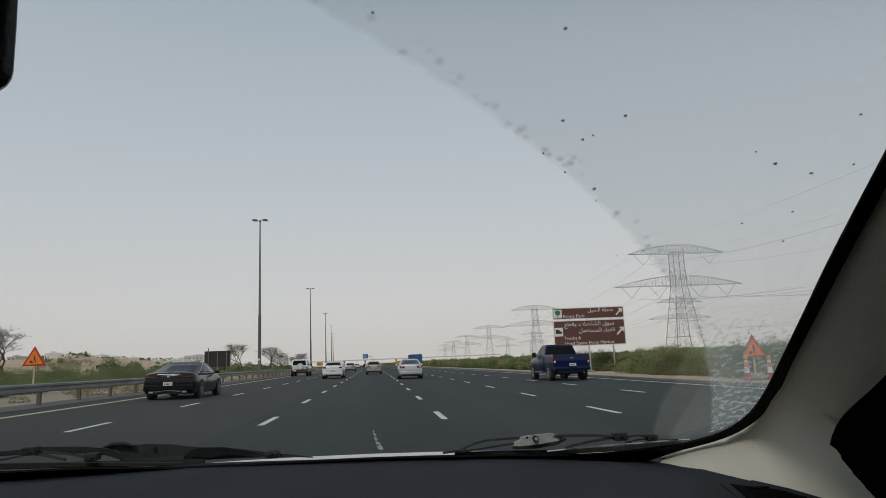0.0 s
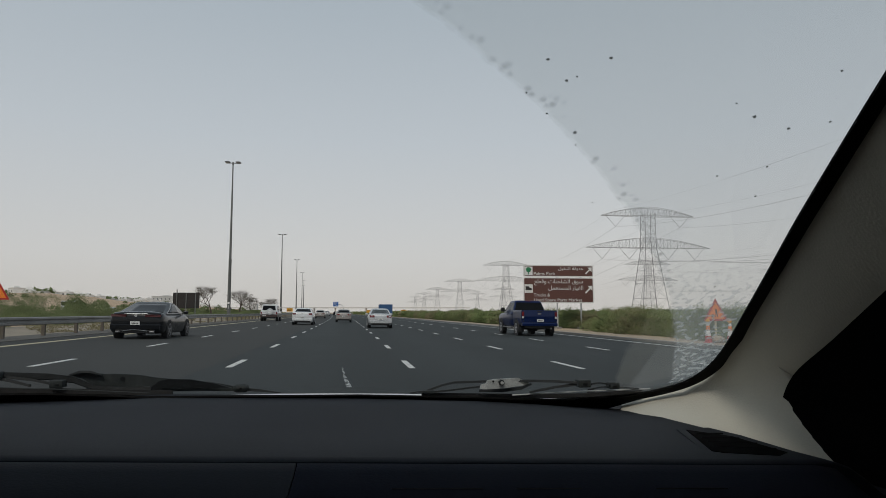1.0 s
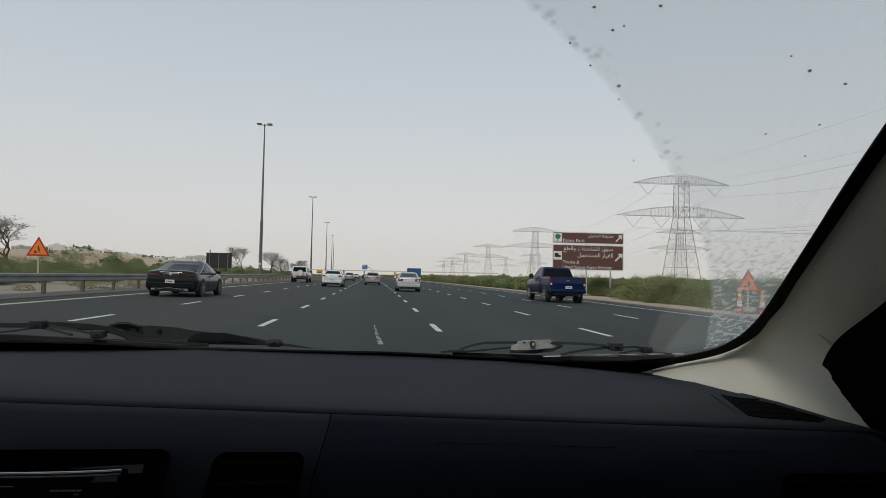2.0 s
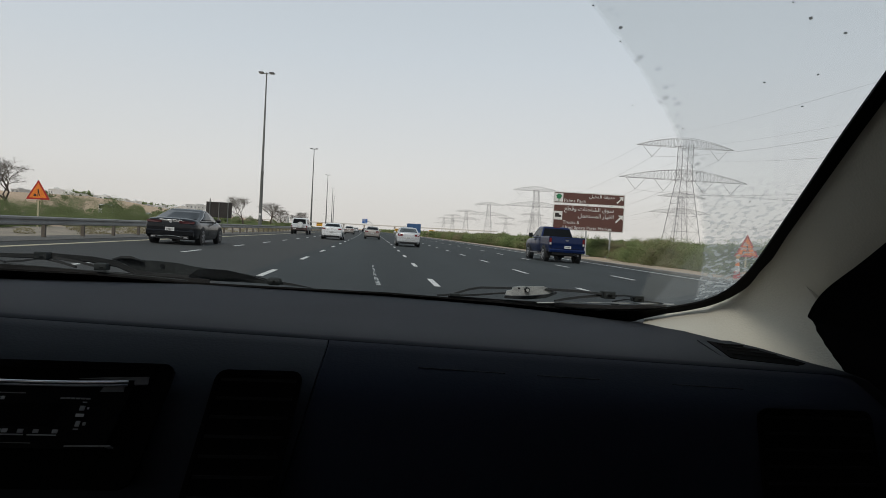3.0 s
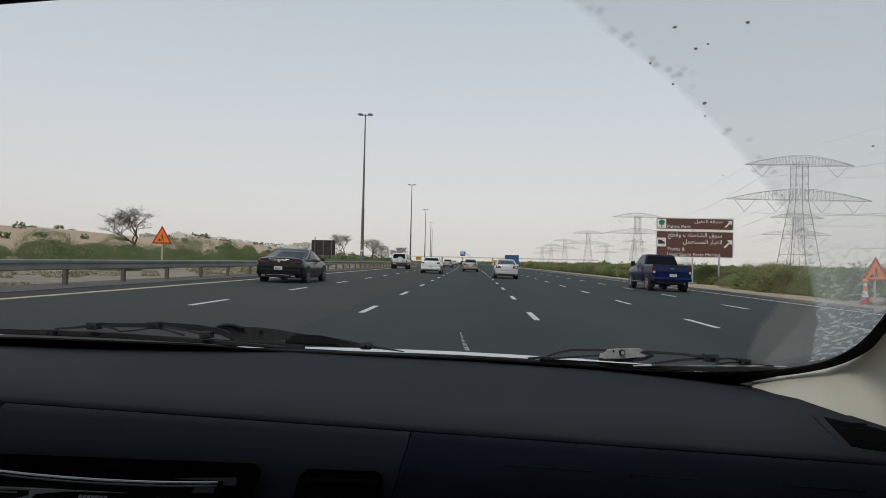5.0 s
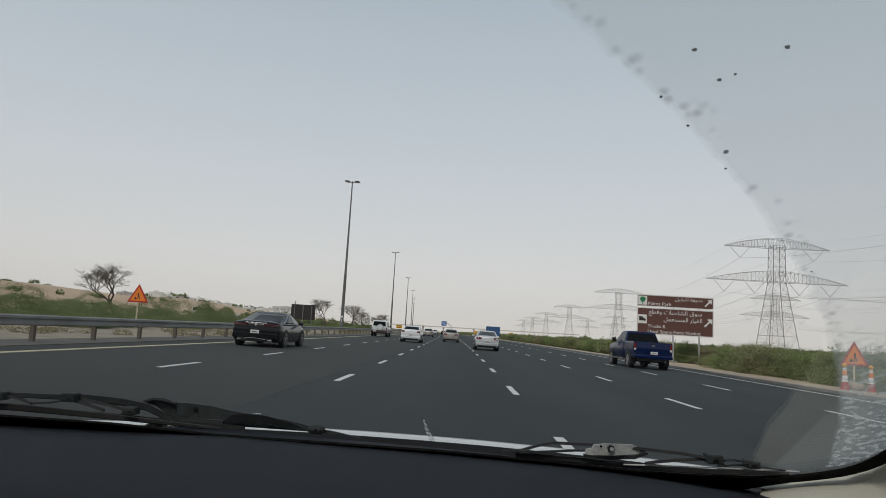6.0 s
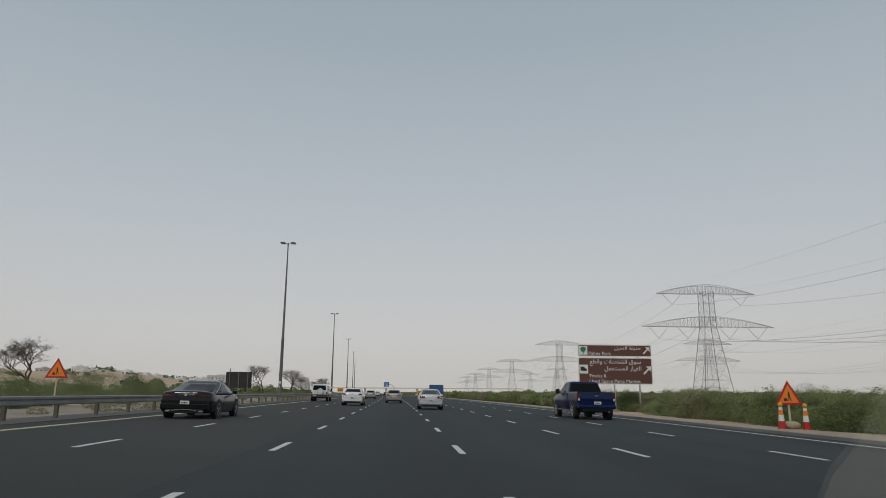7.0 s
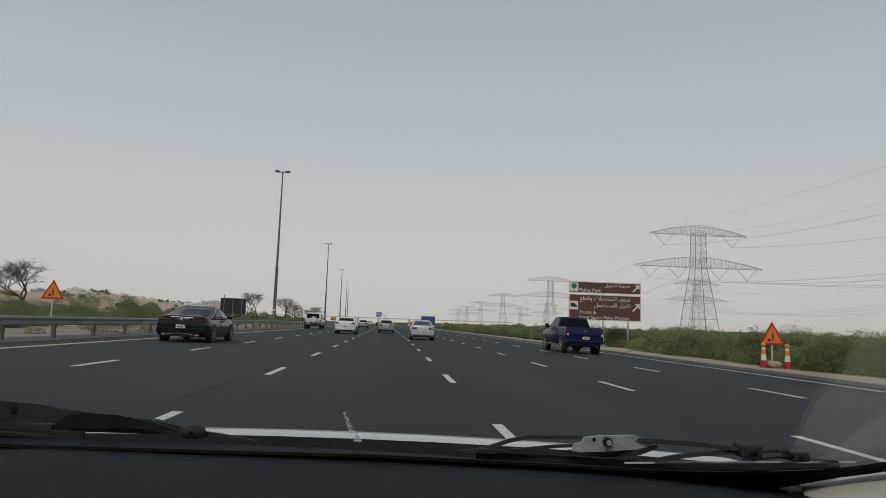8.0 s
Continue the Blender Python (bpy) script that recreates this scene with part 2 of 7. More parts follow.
def film_material():
    """Dust left on the glass outside the wiper's sweep, with grime along the edge and splashes in the corner."""
    m = bpy.data.materials.new("windscreen_dust")
    m.use_nodes = True
    n, l = m.node_tree.nodes, m.node_tree.links
    n.clear()

    def node(kind, **kw):
        q = n.new(kind)
        for k, v in kw.items():
            q.inputs[k].default_value = v
        return q

    def math_(op, a, b=None, c=None, clamp=False):
        q = n.new("ShaderNodeMath")
        q.operation, q.use_clamp = op, clamp
        for i, v in enumerate((a, b, c)):
            if v is None:
                continue
            if isinstance(v, (int, float)):
                q.inputs[i].default_value = v
            else:
                l.new(v, q.inputs[i])
        return q.outputs[0]

    co = n.new("ShaderNodeTexCoord")
    sp = n.new("ShaderNodeSeparateXYZ")
    l.new(co.outputs["Object"], sp.inputs[0])
    dx, dy = math_("SUBTRACT", sp.outputs[0], ARC_X), math_("SUBTRACT", sp.outputs[1], ARC_Y)
    wob = node("ShaderNodeTexNoise", Scale=60.0, Detail=3.0)
    l.new(co.outputs["Object"], wob.inputs["Vector"])
    r = math_("SQRT", math_("ADD", math_("MULTIPLY", dx, dx), math_("MULTIPLY", dy, dy)))
    r = math_("ADD", r, math_("MULTIPLY_ADD", wob.outputs["Fac"], 0.008, -0.004))
    out_ = math_("MULTIPLY", math_("SUBTRACT", r, ARC_R), 160.0, clamp=True)      # 1 outside the sweep
    past = math_("SUBTRACT", r, ARC_R)
    # grime drops just outside the edge
    patchy = node("ShaderNodeTexNoise", Scale=14.0, Detail=2.0)
    l.new(co.outputs["Object"], patchy.inputs["Vector"])
    band = math_("MULTIPLY", out_, math_("SUBTRACT", 1.0, math_("MULTIPLY", past, 40.0), clamp=True))
    edge = math_("MULTIPLY", band, math_("MULTIPLY", math_("SUBTRACT", patchy.outputs["Fac"], 0.30), 4.0, clamp=True))
    v1 = node("ShaderNodeTexVoronoi", Scale=85.0)
    l.new(co.outputs["Object"], v1.inputs["Vector"])
    drop = math_("SUBTRACT", 1.0, math_("MULTIPLY", v1.outputs["Distance"], 2.3), clamp=True)
    # splashes: thicker near the lower corner
    low = math_("SUBTRACT", 1.0, math_("MULTIPLY", sp.outputs[1], 2.6), clamp=True)
    n2 = node("ShaderNodeTexNoise", Scale=105.0, Detail=1.0)
    mp = node("ShaderNodeMapping", Scale=(1.0, 0.9, 1.0))
    l.new(co.outputs["Object"], mp.inputs["Vector"])
    l.new(mp.outputs[0], n2.inputs["Vector"])
    spl = math_("MULTIPLY", math_("SUBTRACT", n2.outputs["Fac"], 0.52), 9.0, clamp=True)
    splash = math_("MULTIPLY", math_("MULTIPLY", spl, out_), math_("MULTIPLY", low, 1.0))
    base = math_("MULTIPLY", out_, math_("MULTIPLY_ADD", low, 0.08, 0.16))
    # thin film left beside the short wiper's sweep
    side = math_("MULTIPLY", math_("SUBTRACT", math_("MULTIPLY_ADD", sp.outputs[1], 0.05, sp.outputs[0]), 0.447), 120.0, clamp=True)
    side = math_("MULTIPLY", side, math_("SUBTRACT", 1.0, math_("MULTIPLY", sp.outputs[1], 3.2), clamp=True))
    base = math_("MAXIMUM", base, math_("MULTIPLY", side, 0.085))
    light = math_("ADD", base, math_("MULTIPLY", splash, 0.75), clamp=True)
    # dark flies and tar specks outside the sweep
    v2 = node("ShaderNodeTexVoronoi", Scale=30.0)
    l.new(co.outputs["Object"], v2.inputs["Vector"])
    ds = node("ShaderNodeSeparateColor")
    l.new(v2.outputs["Color"], ds.inputs[0])
    rare = math_("GREATER_THAN", ds.outputs[0], 0.55)
    spk = math_("MULTIPLY", math_("LESS_THAN", v2.outputs["Distance"], 0.055), rare)
    dark = math_("ADD", math_("MULTIPLY", spk, math_("MULTIPLY", out_, 0.55)), math_("MULTIPLY", math_("MULTIPLY", edge, drop), 0.34), clamp=True)
    tr, tl, df = n.new("ShaderNodeBsdfTransparent"), node("ShaderNodeBsdfTranslucent", Color=(0.52, 0.54, 0.53, 1)), node("ShaderNodeBsdfDiffuse", Color=(0.16, 0.15, 0.14, 1))
    m1, m2, o = n.new("ShaderNodeMixShader"), n.new("ShaderNodeMixShader"), n.new("ShaderNodeOutputMaterial")
    l.new(light, m1.inputs[0])
    l.new(tr.outputs[0], m1.inputs[1])
    l.new(tl.outputs[0], m1.inputs[2])
    l.new(dark, m2.inputs[0])
    l.new(m1.outputs[0], m2.inputs[1])
    l.new(df.outputs[0], m2.inputs[2])
    l.new(m2.outputs[0], o.inputs[0])
    return m


M["film"] = film_material()


# ---- mesh helpers ----
def thing(name, label, category, at=(0, 0, 0), rz=0.0, group="", kind=""):
    """An empty at a thing's base, which holds its parts."""
    e = new(name)
    e.matrix_world = pose(*at, 0, 0, rz)
    return tagged(e, label, category, group, kind)


def part(name, bm, material, parent=None, label="", smooth=False):
    me = bpy.data.meshes.new(name)
    bmesh.ops.recalc_face_normals(bm, faces=bm.faces)
    bm.to_mesh(me)
    bm.free()
    me.materials.append(M[material] if isinstance(material, str) else material)
    if smooth:
        me.polygons.foreach_set("use_smooth", [True] * len(me.polygons))
    ob = new(name, me)
    if parent:
        ob.parent = parent
    if label:
        ob["label"] = label
    return ob


def sharp(ob, angle=35):
    ob.data.set_sharp_from_angle(angle=radians(angle))
    return ob


def box(bm, x0, x1, y0, y1, z0, z1, bevel=0.0, m=None):
    vs = [bm.verts.new((x, y, z)) for x in (x0, x1) for y in (y0, y1) for z in (z0, z1)]
    fs = [bm.faces.new([vs[i] for i in f]) for f in ((0, 1, 3, 2), (4, 6, 7, 5), (0, 4, 5, 1), (2, 3, 7, 6), (0, 2, 6, 4), (1, 5, 7, 3))]
    if bevel:
        es = list({e for f in fs for e in f.edges})
        r = bmesh.ops.bevel(bm, geom=es, offset=bevel, segments=2, affect="EDGES", profile=0.5)
        vs = [v for v in r["verts"]] + [v for v in vs if v.is_valid]
    if m:
        bmesh.ops.transform(bm, matrix=m, verts=list({v for v in vs if v.is_valid}))
    return bm


def tube(bm, p, q, r0, r1=None, seg=8, cap=True):
    p, q = Vector(p), Vector(q)
    r1 = r0 if r1 is None else r1
    d = (q - p).normalized()
    a = d.orthogonal().normalized()
    b = d.cross(a)
    r = [[bm.verts.new(c + (a * math.cos(t) + b * math.sin(t)) * rr) for t in [2 * math.pi * k / seg for k in range(seg)]] for c, rr in ((p, r0), (q, r1))]
    for k in range(seg):
        bm.faces.new((r[0][k], r[0][(k + 1) % seg], r[1][(k + 1) % seg], r[1][k]))
    if cap:
        bm.faces.new(r[0][::-1])
        bm.faces.new(r[1])
    return bm


def loft(bm, rings, closed=True, caps=True):
    """Skin between rings of equally many points."""
    vs = [[bm.verts.new(c) for c in r] for r in rings]
    k = len(vs[0])
    for a, b in zip(vs, vs[1:]):
        for i in range(k if closed else k - 1):
            j = (i + 1) % k
            bm.faces.new((a[i], a[j], b[j], b[i]))
    if caps and closed:
        bm.faces.new(vs[0][::-1])
        bm.faces.new(vs[-1])
    return bm


def prism(bm, outline, h, m):
    """An outline in the x-y plane, h thick, laid by the pose m."""
    lo = [bm.verts.new(m @ Vector((x, y, 0))) for x, y in outline]
    hi = [bm.verts.new(m @ Vector((x, y, h))) for x, y in outline]
    bm.faces.new(lo[::-1])
    bm.faces.new(hi)
    for i in range(len(lo)):
        j = (i + 1) % len(lo)
        bm.faces.new((lo[i], lo[j], hi[j], hi[i]))
    return bm


FALL = 0.016          # crossfall of the carriageway, falling to the right


def gz(x):
    """Height of the ground: the crossfall, and a small drop past the shoulder."""
    drop = 0.05 * max(0.0, min(1.0, (x - 14.2) / 3.5))
    return -FALL * max(-62.0, min(24.0, x)) - drop


RADIUS = 7670.0       # the highway bends gently to the left


def bend(y):
    """Sideways shift of the highway at y."""
    if y <= 0:
        return 0.0
    a = min(y, 620.0)
    return -a * a / (2 * RADIUS) - max(0.0, y - 620.0) * 620.0 / RADIUS


def along(x, y, lift=0.0):
    """A place on the ground, x metres beside the camera's lane, where the highway has bent."""
    return (x + bend(y), y, gz(x) + lift)


def level(x, y):
    """Height of the open ground at a place."""
    u = x - bend(y)
    return gz(u) + dune(u, y)


LANE, L1 = 3.65, -2.36
LINES = [L1 - LANE, L1, L1 + LANE, L1 + 2 * LANE, L1 + 3 * LANE]
YELLOW, EDGE = -9.77, L1 + 4 * LANE + 0.35


# ---- ground and road ----
def dune(x, y):
    if x > -72:
        return 0.0
    s = min(1.0, (-72 - x) / 62.0)
    s = s * s * (3 - 2 * s)
    return s * (7.4 + 2.2 * noise.noise((x * 0.012, y * 0.009, 0.3)) + 0.9 * noise.noise((x * 0.05, y * 0.04, 2.0)))


def build_ground():
    xs = [-4000, -2200, -1200, -700] + list(range(-450, -60, 10)) + [-62, -40, -25, -13.2, -12, 0, 14, 15, 16, 17, 18, 20, 24, 40, 80, 150, 300, 700, 1500, 4000]
    ys = [-3000, -800, -200, -60] + list(range(-20, 620, 14)) + [700, 900, 1200, 1700, 2500, 4800]
    bm = bmesh.new()
    g = [[bm.verts.new((x + bend(y), y, gz(x) - 0.06 + dune(x, y) + (0.05 * noise.noise((x * 0.3, y * 0.2, 0)) if not -12.5 < x < 16 else 0))) for y in ys] for x in xs]
    for a, b in zip(g, g[1:]):
        for i in range(len(ys) - 1):
            bm.faces.new((a[i], b[i], b[i + 1], a[i + 1]))
    ob = part("ground", bm, "sand", smooth=True)
    tagged(ob, "pale desert sand ground with low dunes beyond the highway", "ground", kind="structure")


def strip(name, x0, x1, material, lift, label, category, y0=-250, y1=2500, thick=0.05):
    bm = bmesh.new()
    pts = []
    for y in [y0] + list(range(0, 640, 20)) + [700, 1000, 1500, y1]:
        b = bend(y)
        pts.append([(x0 + b, y, gz(x0) + lift - thick), (x1 + b, y, gz(x1) + lift - thick), (x1 + b, y, gz(x1) + lift), (x0 + b, y, gz(x0) + lift)])
    loft(bm, pts)
    return tagged(part(name, bm, material), label, category, kind="structure")


build_ground()
strip("road", YELLOW - 1.2, EDGE + 0.9, "asphalt", 0.0, "dark asphalt five-lane highway carriageway", "road")
strip("road_joint", YELLOW - 1.2, -2.75, "old_asphalt", 0.0015, "older paler asphalt of the fast lanes", "road", y0=-250, y1=2500, thick=0.01)
strip("pavement", YELLOW - 2.9, YELLOW - 1.2, "verge", 0.02, "grey paved hard strip beside the median", "pavement", thick=0.08)
strip("kerb", EDGE + 0.9, EDGE + 1.25, "kerb", 0.10, "low grey concrete kerb along the shoulder", "kerb", thick=0.2)
strip("pavement_median", -19.5, YELLOW - 2.9, "dry_soil", -0.02, "dry brown gravelly soil under the guard rail", "verge", thick=0.05)
strip("pavement_verge", EDGE + 1.25, EDGE + 5.0, "gravel", 0.02, "sandy gravel verge between kerb and hedge", "verge", thick=0.05)
strip("road_opposite", -60, -46, "old_asphalt", 0.0, "grey asphalt opposite carriageway beyond the median", "road")
strip("trim_yellow_line", YELLOW - 0.12, YELLOW + 0.12, "yellow_line", 0.005, "continuous worn yellow edge line", "road marking", thick=0.004)
strip("trim_edge_line", EDGE - 0.075, EDGE + 0.075, "white_line", 0.005, "continuous white edge line on the shoulder", "road marking", thick=0.004)


def build_dashes():
    """Broken lane lines: 2.1 m dashes every 7.55 m."""
    me = None
    for x in LINES:
        ln = thing("lane_line", "broken white lane line painted on asphalt", "lane marking", (x, 0, gz(x)), group="lane lines", kind="structure")
        for k in range(-1, 58):
            y = 14.8 + 7.55 * k
            if me is None:
                bm = bmesh.new()
                box(bm, -0.062, 0.062, -1.05, 1.05, 0.001, 0.007)
                first = part("dash", bm, "white_line", ln)
                me, ob = first.data, first
            else:
                ob = new("dash", me)
                ob.parent = ln
            ob.location = (bend(y), y, 0)
            ob.rotation_euler = (0, math.atan(FALL), max(0.0, y) / RADIUS)


build_dashes()

# ---- the car that carries the camera ----
GX, GY, GZ = -0.22, 1.10, 0.985                     # middle of the windscreen's foot
RAKE = radians(30.44)
ALONG = Vector((0, -math.cos(RAKE), math.sin(RAKE)))
INWARD = Vector((1, 0, 0)).cross(ALONG)
PANE = Matrix(((1, ALONG.x, INWARD.x, 0), (0, ALONG.y, INWARD.y, GY), (0, ALONG.z, INWARD.z, GZ), (0, 0, 0, 1)))


def on_pane(u, v, h=0.0):
    return PANE @ Vector((u, v, h))


EDGE_R = [(0.408, 0.84), (0.426, 0.74), (0.443, 0.64), (0.472, 0.485), (0.494, 0.384), (0.521, 0.258), (0.534, 0.195), (0.542, 0.14),
          (0.541, 0.09), (0.526, 0.05), (0.49, 0.021), (0.444, 0.002), (0.37, -0.008), (0.292, -0.008), (0.194, 0.004), (0.099, 0.013), (0.0, 0.022)]


def rounded(pts, n=4):
    """A smooth curve through the points."""
    out = []
    for k in range(len(pts) - 1):
        a, b, c, d = (Vector(pts[max(0, min(len(pts) - 1, k + q))]) for q in (-1, 0, 1, 2))
        out += [(0.5 * ((2 * b) + (c - a) * t + (2 * a - 5 * b + 4 * c - d) * t * t + (3 * b - a - 3 * c + d) * t ** 3))[:] for t in [q / n for q in range(n)]]
    return out + [pts[-1]]


EDGE_R = rounded(EDGE_R)
LOW_LEFT = [(-0.22, 0.027), (-0.317, 0.029), (-0.40, 0.040), (-0.45, 0.046), (-0.58, 0.049), (-0.70, 0.052), (-0.85, 0.050), (-0.94, 0.056)]
OUTLINE = EDGE_R + LOW_LEFT + [(2 * GX - u, v) for u, v in reversed(EDGE_R) if v > 0.06]


def spread(pts, d):
    """The outline moved outwards by d."""
    out, k = [], len(pts)
    for i in range(k):
        a, b, c = Vector(pts[i - 1]), Vector(pts[i]), Vector(pts[(i + 1) % k])
        n1, n2 = (b - a).normalized(), (c - b).normalized()
        nn = Vector((-(n1.y + n2.y), n1.x + n2.x)).normalized()
        out.append((b + nn * d)[:])
    return out


def signed(pts):
    return sum(a[0] * b[1] - b[0] * a[1] for a, b in zip(pts, pts[1:] + pts[:1]))


OUT_SIGN = -1 if signed(OUTLINE) > 0 else 1


def ring_part(name, inner, outer, h0, h1, material, parent, label=""):
    bm = bmesh.new()
    k = len(inner)
    loops = [[bm.verts.new(on_pane(u, v, h)) for u, v in pts] for pts, h in ((inner, h0), (inner, h1), (outer, h1), (outer, h0))]
    for a, b in zip(loops, loops[1:] + loops[:1]):
        for i in range(k):
            j = (i + 1) % k
            bm.faces.new((a[i], a[j], b[j], b[i]))
    return part(name, bm, material, parent, label)


SPECKS = [(0.142, 0.666, 0.0014), (0.195, 0.671, 0.0017), (0.164, 0.645, 0.0014), (0.172, 0.650, 0.0010), (0.355, 0.614, 0.0020), (0.397, 0.601, 0.0018),
          (0.407, 0.671, 0.0014), (0.404, 0.548, 0.0012), (0.329, 0.629, 0.0010), (0.434, 0.612, 0.0012), (0.132, 0.630, 0.0010), (0.156, 0.607, 0.0009),
          (0.194, 0.569, 0.0009), (0.237, 0.485, 0.0008), (0.306, 0.454, 0.0009), (0.357, 0.532, 0.0012), (0.416, 0.502, 0.0012)]


def build_windscreen():
    ws = thing("windscreen", "raked car windscreen, dusty outside the wiped arc", "windscreen", (0, GY, GZ))
    ws.matrix_world = PANE
    inv = PANE.inverted()
    bm = bmesh.new()
    prism(bm, spread(OUTLINE, OUT_SIGN * 0.03), 0.004, Matrix.Translation((0, 0, -0.006)))
    pane = part("pane", bm, "glass", ws, "clear curved laminated glass")
    pane.visible_shadow = False
    bm = bmesh.new()
    prism(bm, spread(OUTLINE, OUT_SIGN * 0.015), 0.0006, Matrix.Translation((0, 0, -0.0095)))
    film = part("dust_film", bm, "film", ws, "grey dust, specks and dried splashes")
    film.visible_shadow = False
    wide = [(u, v - 0.035 * max(0.0, min(1.0, (0.475 - u) / 0.06)) if v < 0.1 else v) for u, v in spread(OUTLINE, OUT_SIGN * 0.023)]
    k = ring_part("frit_band", OUTLINE, wide, 0.0, 0.003, "frit", None, "black ceramic band round the glass")
    k.parent = ws
    k.matrix_parent_inverse = inv
    # dark dried specks
    r = random.Random(5)
    for u, v, s in SPECKS:
        bm = bmesh.new()
        prism(bm, [(u + s * math.cos(a) * r.uniform(0.7, 1.3), v + s * 0.8 * math.sin(a) * r.uniform(0.7, 1.3)) for a in [k * math.pi / 4 for k in range(8)]], 0.0005, Matrix.Translation((0, 0, -0.0115)))
        part("speck", bm, "speck", ws)
    # pale streak low on the glass
    bm = bmesh.new()
    prism(bm, [(-0.028, 0.092), (-0.0265, 0.094), (-0.021, 0.060), (-0.0125, 0.024), (-0.021, 0.024), (-0.025, 0.056)], 0.0008, Matrix.Translation((0, 0, -0.012)))
    part("streak", bm, "streak", ws, "pale streak")


def streak_material():
    """A pale streak, patchy and translucent."""
    m = bpy.data.materials.new("pale_streak")
    m.use_nodes = True
    n, l = m.node_tree.nodes, m.node_tree.links
    n.clear()
    tr, tl, mx, out = (n.new(k) for k in ("ShaderNodeBsdfTransparent", "ShaderNodeBsdfTranslucent", "ShaderNodeMixShader", "ShaderNodeOutputMaterial"))
    tl.inputs[0].default_value = (0.60, 0.62, 0.60, 1)
    no, co, rm = n.new("ShaderNodeTexNoise"), n.new("ShaderNodeTexCoord"), n.new("ShaderNodeMapRange")
    no.inputs["Scale"].default_value = 160.0
    rm.inputs["From Min"].default_value, rm.inputs["From Max"].default_value, rm.inputs["To Max"].default_value = 0.35, 0.62, 0.6
    l.new(co.outputs["Object"], no.inputs["Vector"])
    l.new(no.outputs["Fac"], rm.inputs["Value"])
    l.new(rm.outputs[0], mx.inputs[0])
    l.new(tr.outputs[0], mx.inputs[1])
    l.new(tl.outputs[0], mx.inputs[2])
    l.new(mx.outputs[0], out.inputs[0])
    return m


M["frit"] = mat("black_ceramic_band", (0.004, 0.004, 0.004), None, 0.7, spec=0.08)
M["streak"] = streak_material()
M["speck"] = mat("dried_speck", (0.07, 0.07, 0.068), (0.12, 0.118, 0.115), 0.9, scale=300.0)
build_windscreen()


def seam_z(x):
    e = max(0.0, min(1.0, (x - 0.462) / 0.085))
    return 0.990 - 0.035 * (x + 0.07) - 0.045 * e * e * (3 - 2 * e)


# the fascia's depth, drawn in towards the seats
NEARER = Matrix.Translation((-0.012, 0, 1.11)) @ Matrix.Scale(0.968, 4) @ Matrix.Translation((0.012, 0, -1.11))


def build_dashboard():
    db = thing("dashboard", "dark grey vinyl car dashboard with moulded seams", "dashboard", (GX, 0.6, 0.7))
    inv = db.matrix_world.inverted()

    def add(name, bm, material, label=""):
        ob = part(name, bm, material, None, label, smooth=True)
        ob.parent, ob.matrix_parent_inverse = db, inv
        return sharp(ob, 40)

    # padded top: from the glass to the seam
    xs = [-1.08 + 0.06 * k for k in range(26)] + [0.462 + 0.0165 * k for k in range(7)] + [0.61, 0.655]
    crown = lambda x: float(np.interp(x, [-0.95, -0.6, -0.3, 0.0, 0.2, 0.42], [-0.018, -0.008, 0.007, 0.010, 0.008, -0.003]))

    def row(x, prof):
        return [(x, y, z + (seam_z(x) - 0.987)) for y, z in prof]

    top = [(1.16, 0.974), (1.08, 0.979), (0.98, 0.981), (0.86, 0.984), (0.76, 0.9868), (0.69, 0.9895), (0.648, 0.9910), (0.6355, 0.9905), (0.6328, 0.989), (0.6323, 0.976), (0.73, 0.94), (1.16, 0.93)]
    bm = bmesh.new()
    rings = []
    for x in xs:
        # the back edge is crowned under the glass
        rings.append([(px, y, z + crown(x) * max(0.0, min(1.0, (y - 0.84) / 0.2)) * (z > 0.95)) for px, y, z in row(x, top)])
    loft(bm, rings)
    add("dash_top", bm, "dash", "grained soft dash top")
    face = [(0.6500, 0.980), (0.6495, 0.9850), (0.6460, 0.9860), (0.630, 0.9815), (0.612, 0.9757), (0.596, 0.9690), (0.583, 0.9610), (0.572, 0.949), (0.562, 0.93), (0.552, 0.90), (0.535, 0.84), (0.52, 0.72), (0.50, 0.60), (0.66, 0.60), (0.66, 0.95)]

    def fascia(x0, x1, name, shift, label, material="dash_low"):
        bm = bmesh.new()
        n = max(2, int((x1 - x0) / 0.022) + 1)
        rings = []
        for k in range(n):
            x = x0 + (x1 - x0) * k / (n - 1)
            rings.append([(px + shift * max(0.0, 0.985 - z), y, z) for px, y, z in row(x, face)])
        loft(bm, rings)
        bmesh.ops.transform(bm, matrix=NEARER, verts=bm.verts)
        add(name, bm, material, label)

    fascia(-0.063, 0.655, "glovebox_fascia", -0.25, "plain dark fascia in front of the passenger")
    fascia(-0.46, -0.0642, "centre_fascia", -0.25, "centre console fascia", "dash")
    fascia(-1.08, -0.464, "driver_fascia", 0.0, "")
    # thin airbag cover lines on the passenger side
    for x0, x1 in ((0.02, 0.10), (0.13, 0.19), (0.26, 0.33)):
        bm = bmesh.new()
        tube(bm, (x0, 0.606, seam_z(x0) - 0.0135), (x1, 0.606, seam_z(x1) - 0.0135), 0.0005, seg=6)
        bmesh.ops.transform(bm, matrix=NEARER, verts=bm.verts)
        add("cover_seam", bm, "black_plastic")


build_dashboard()


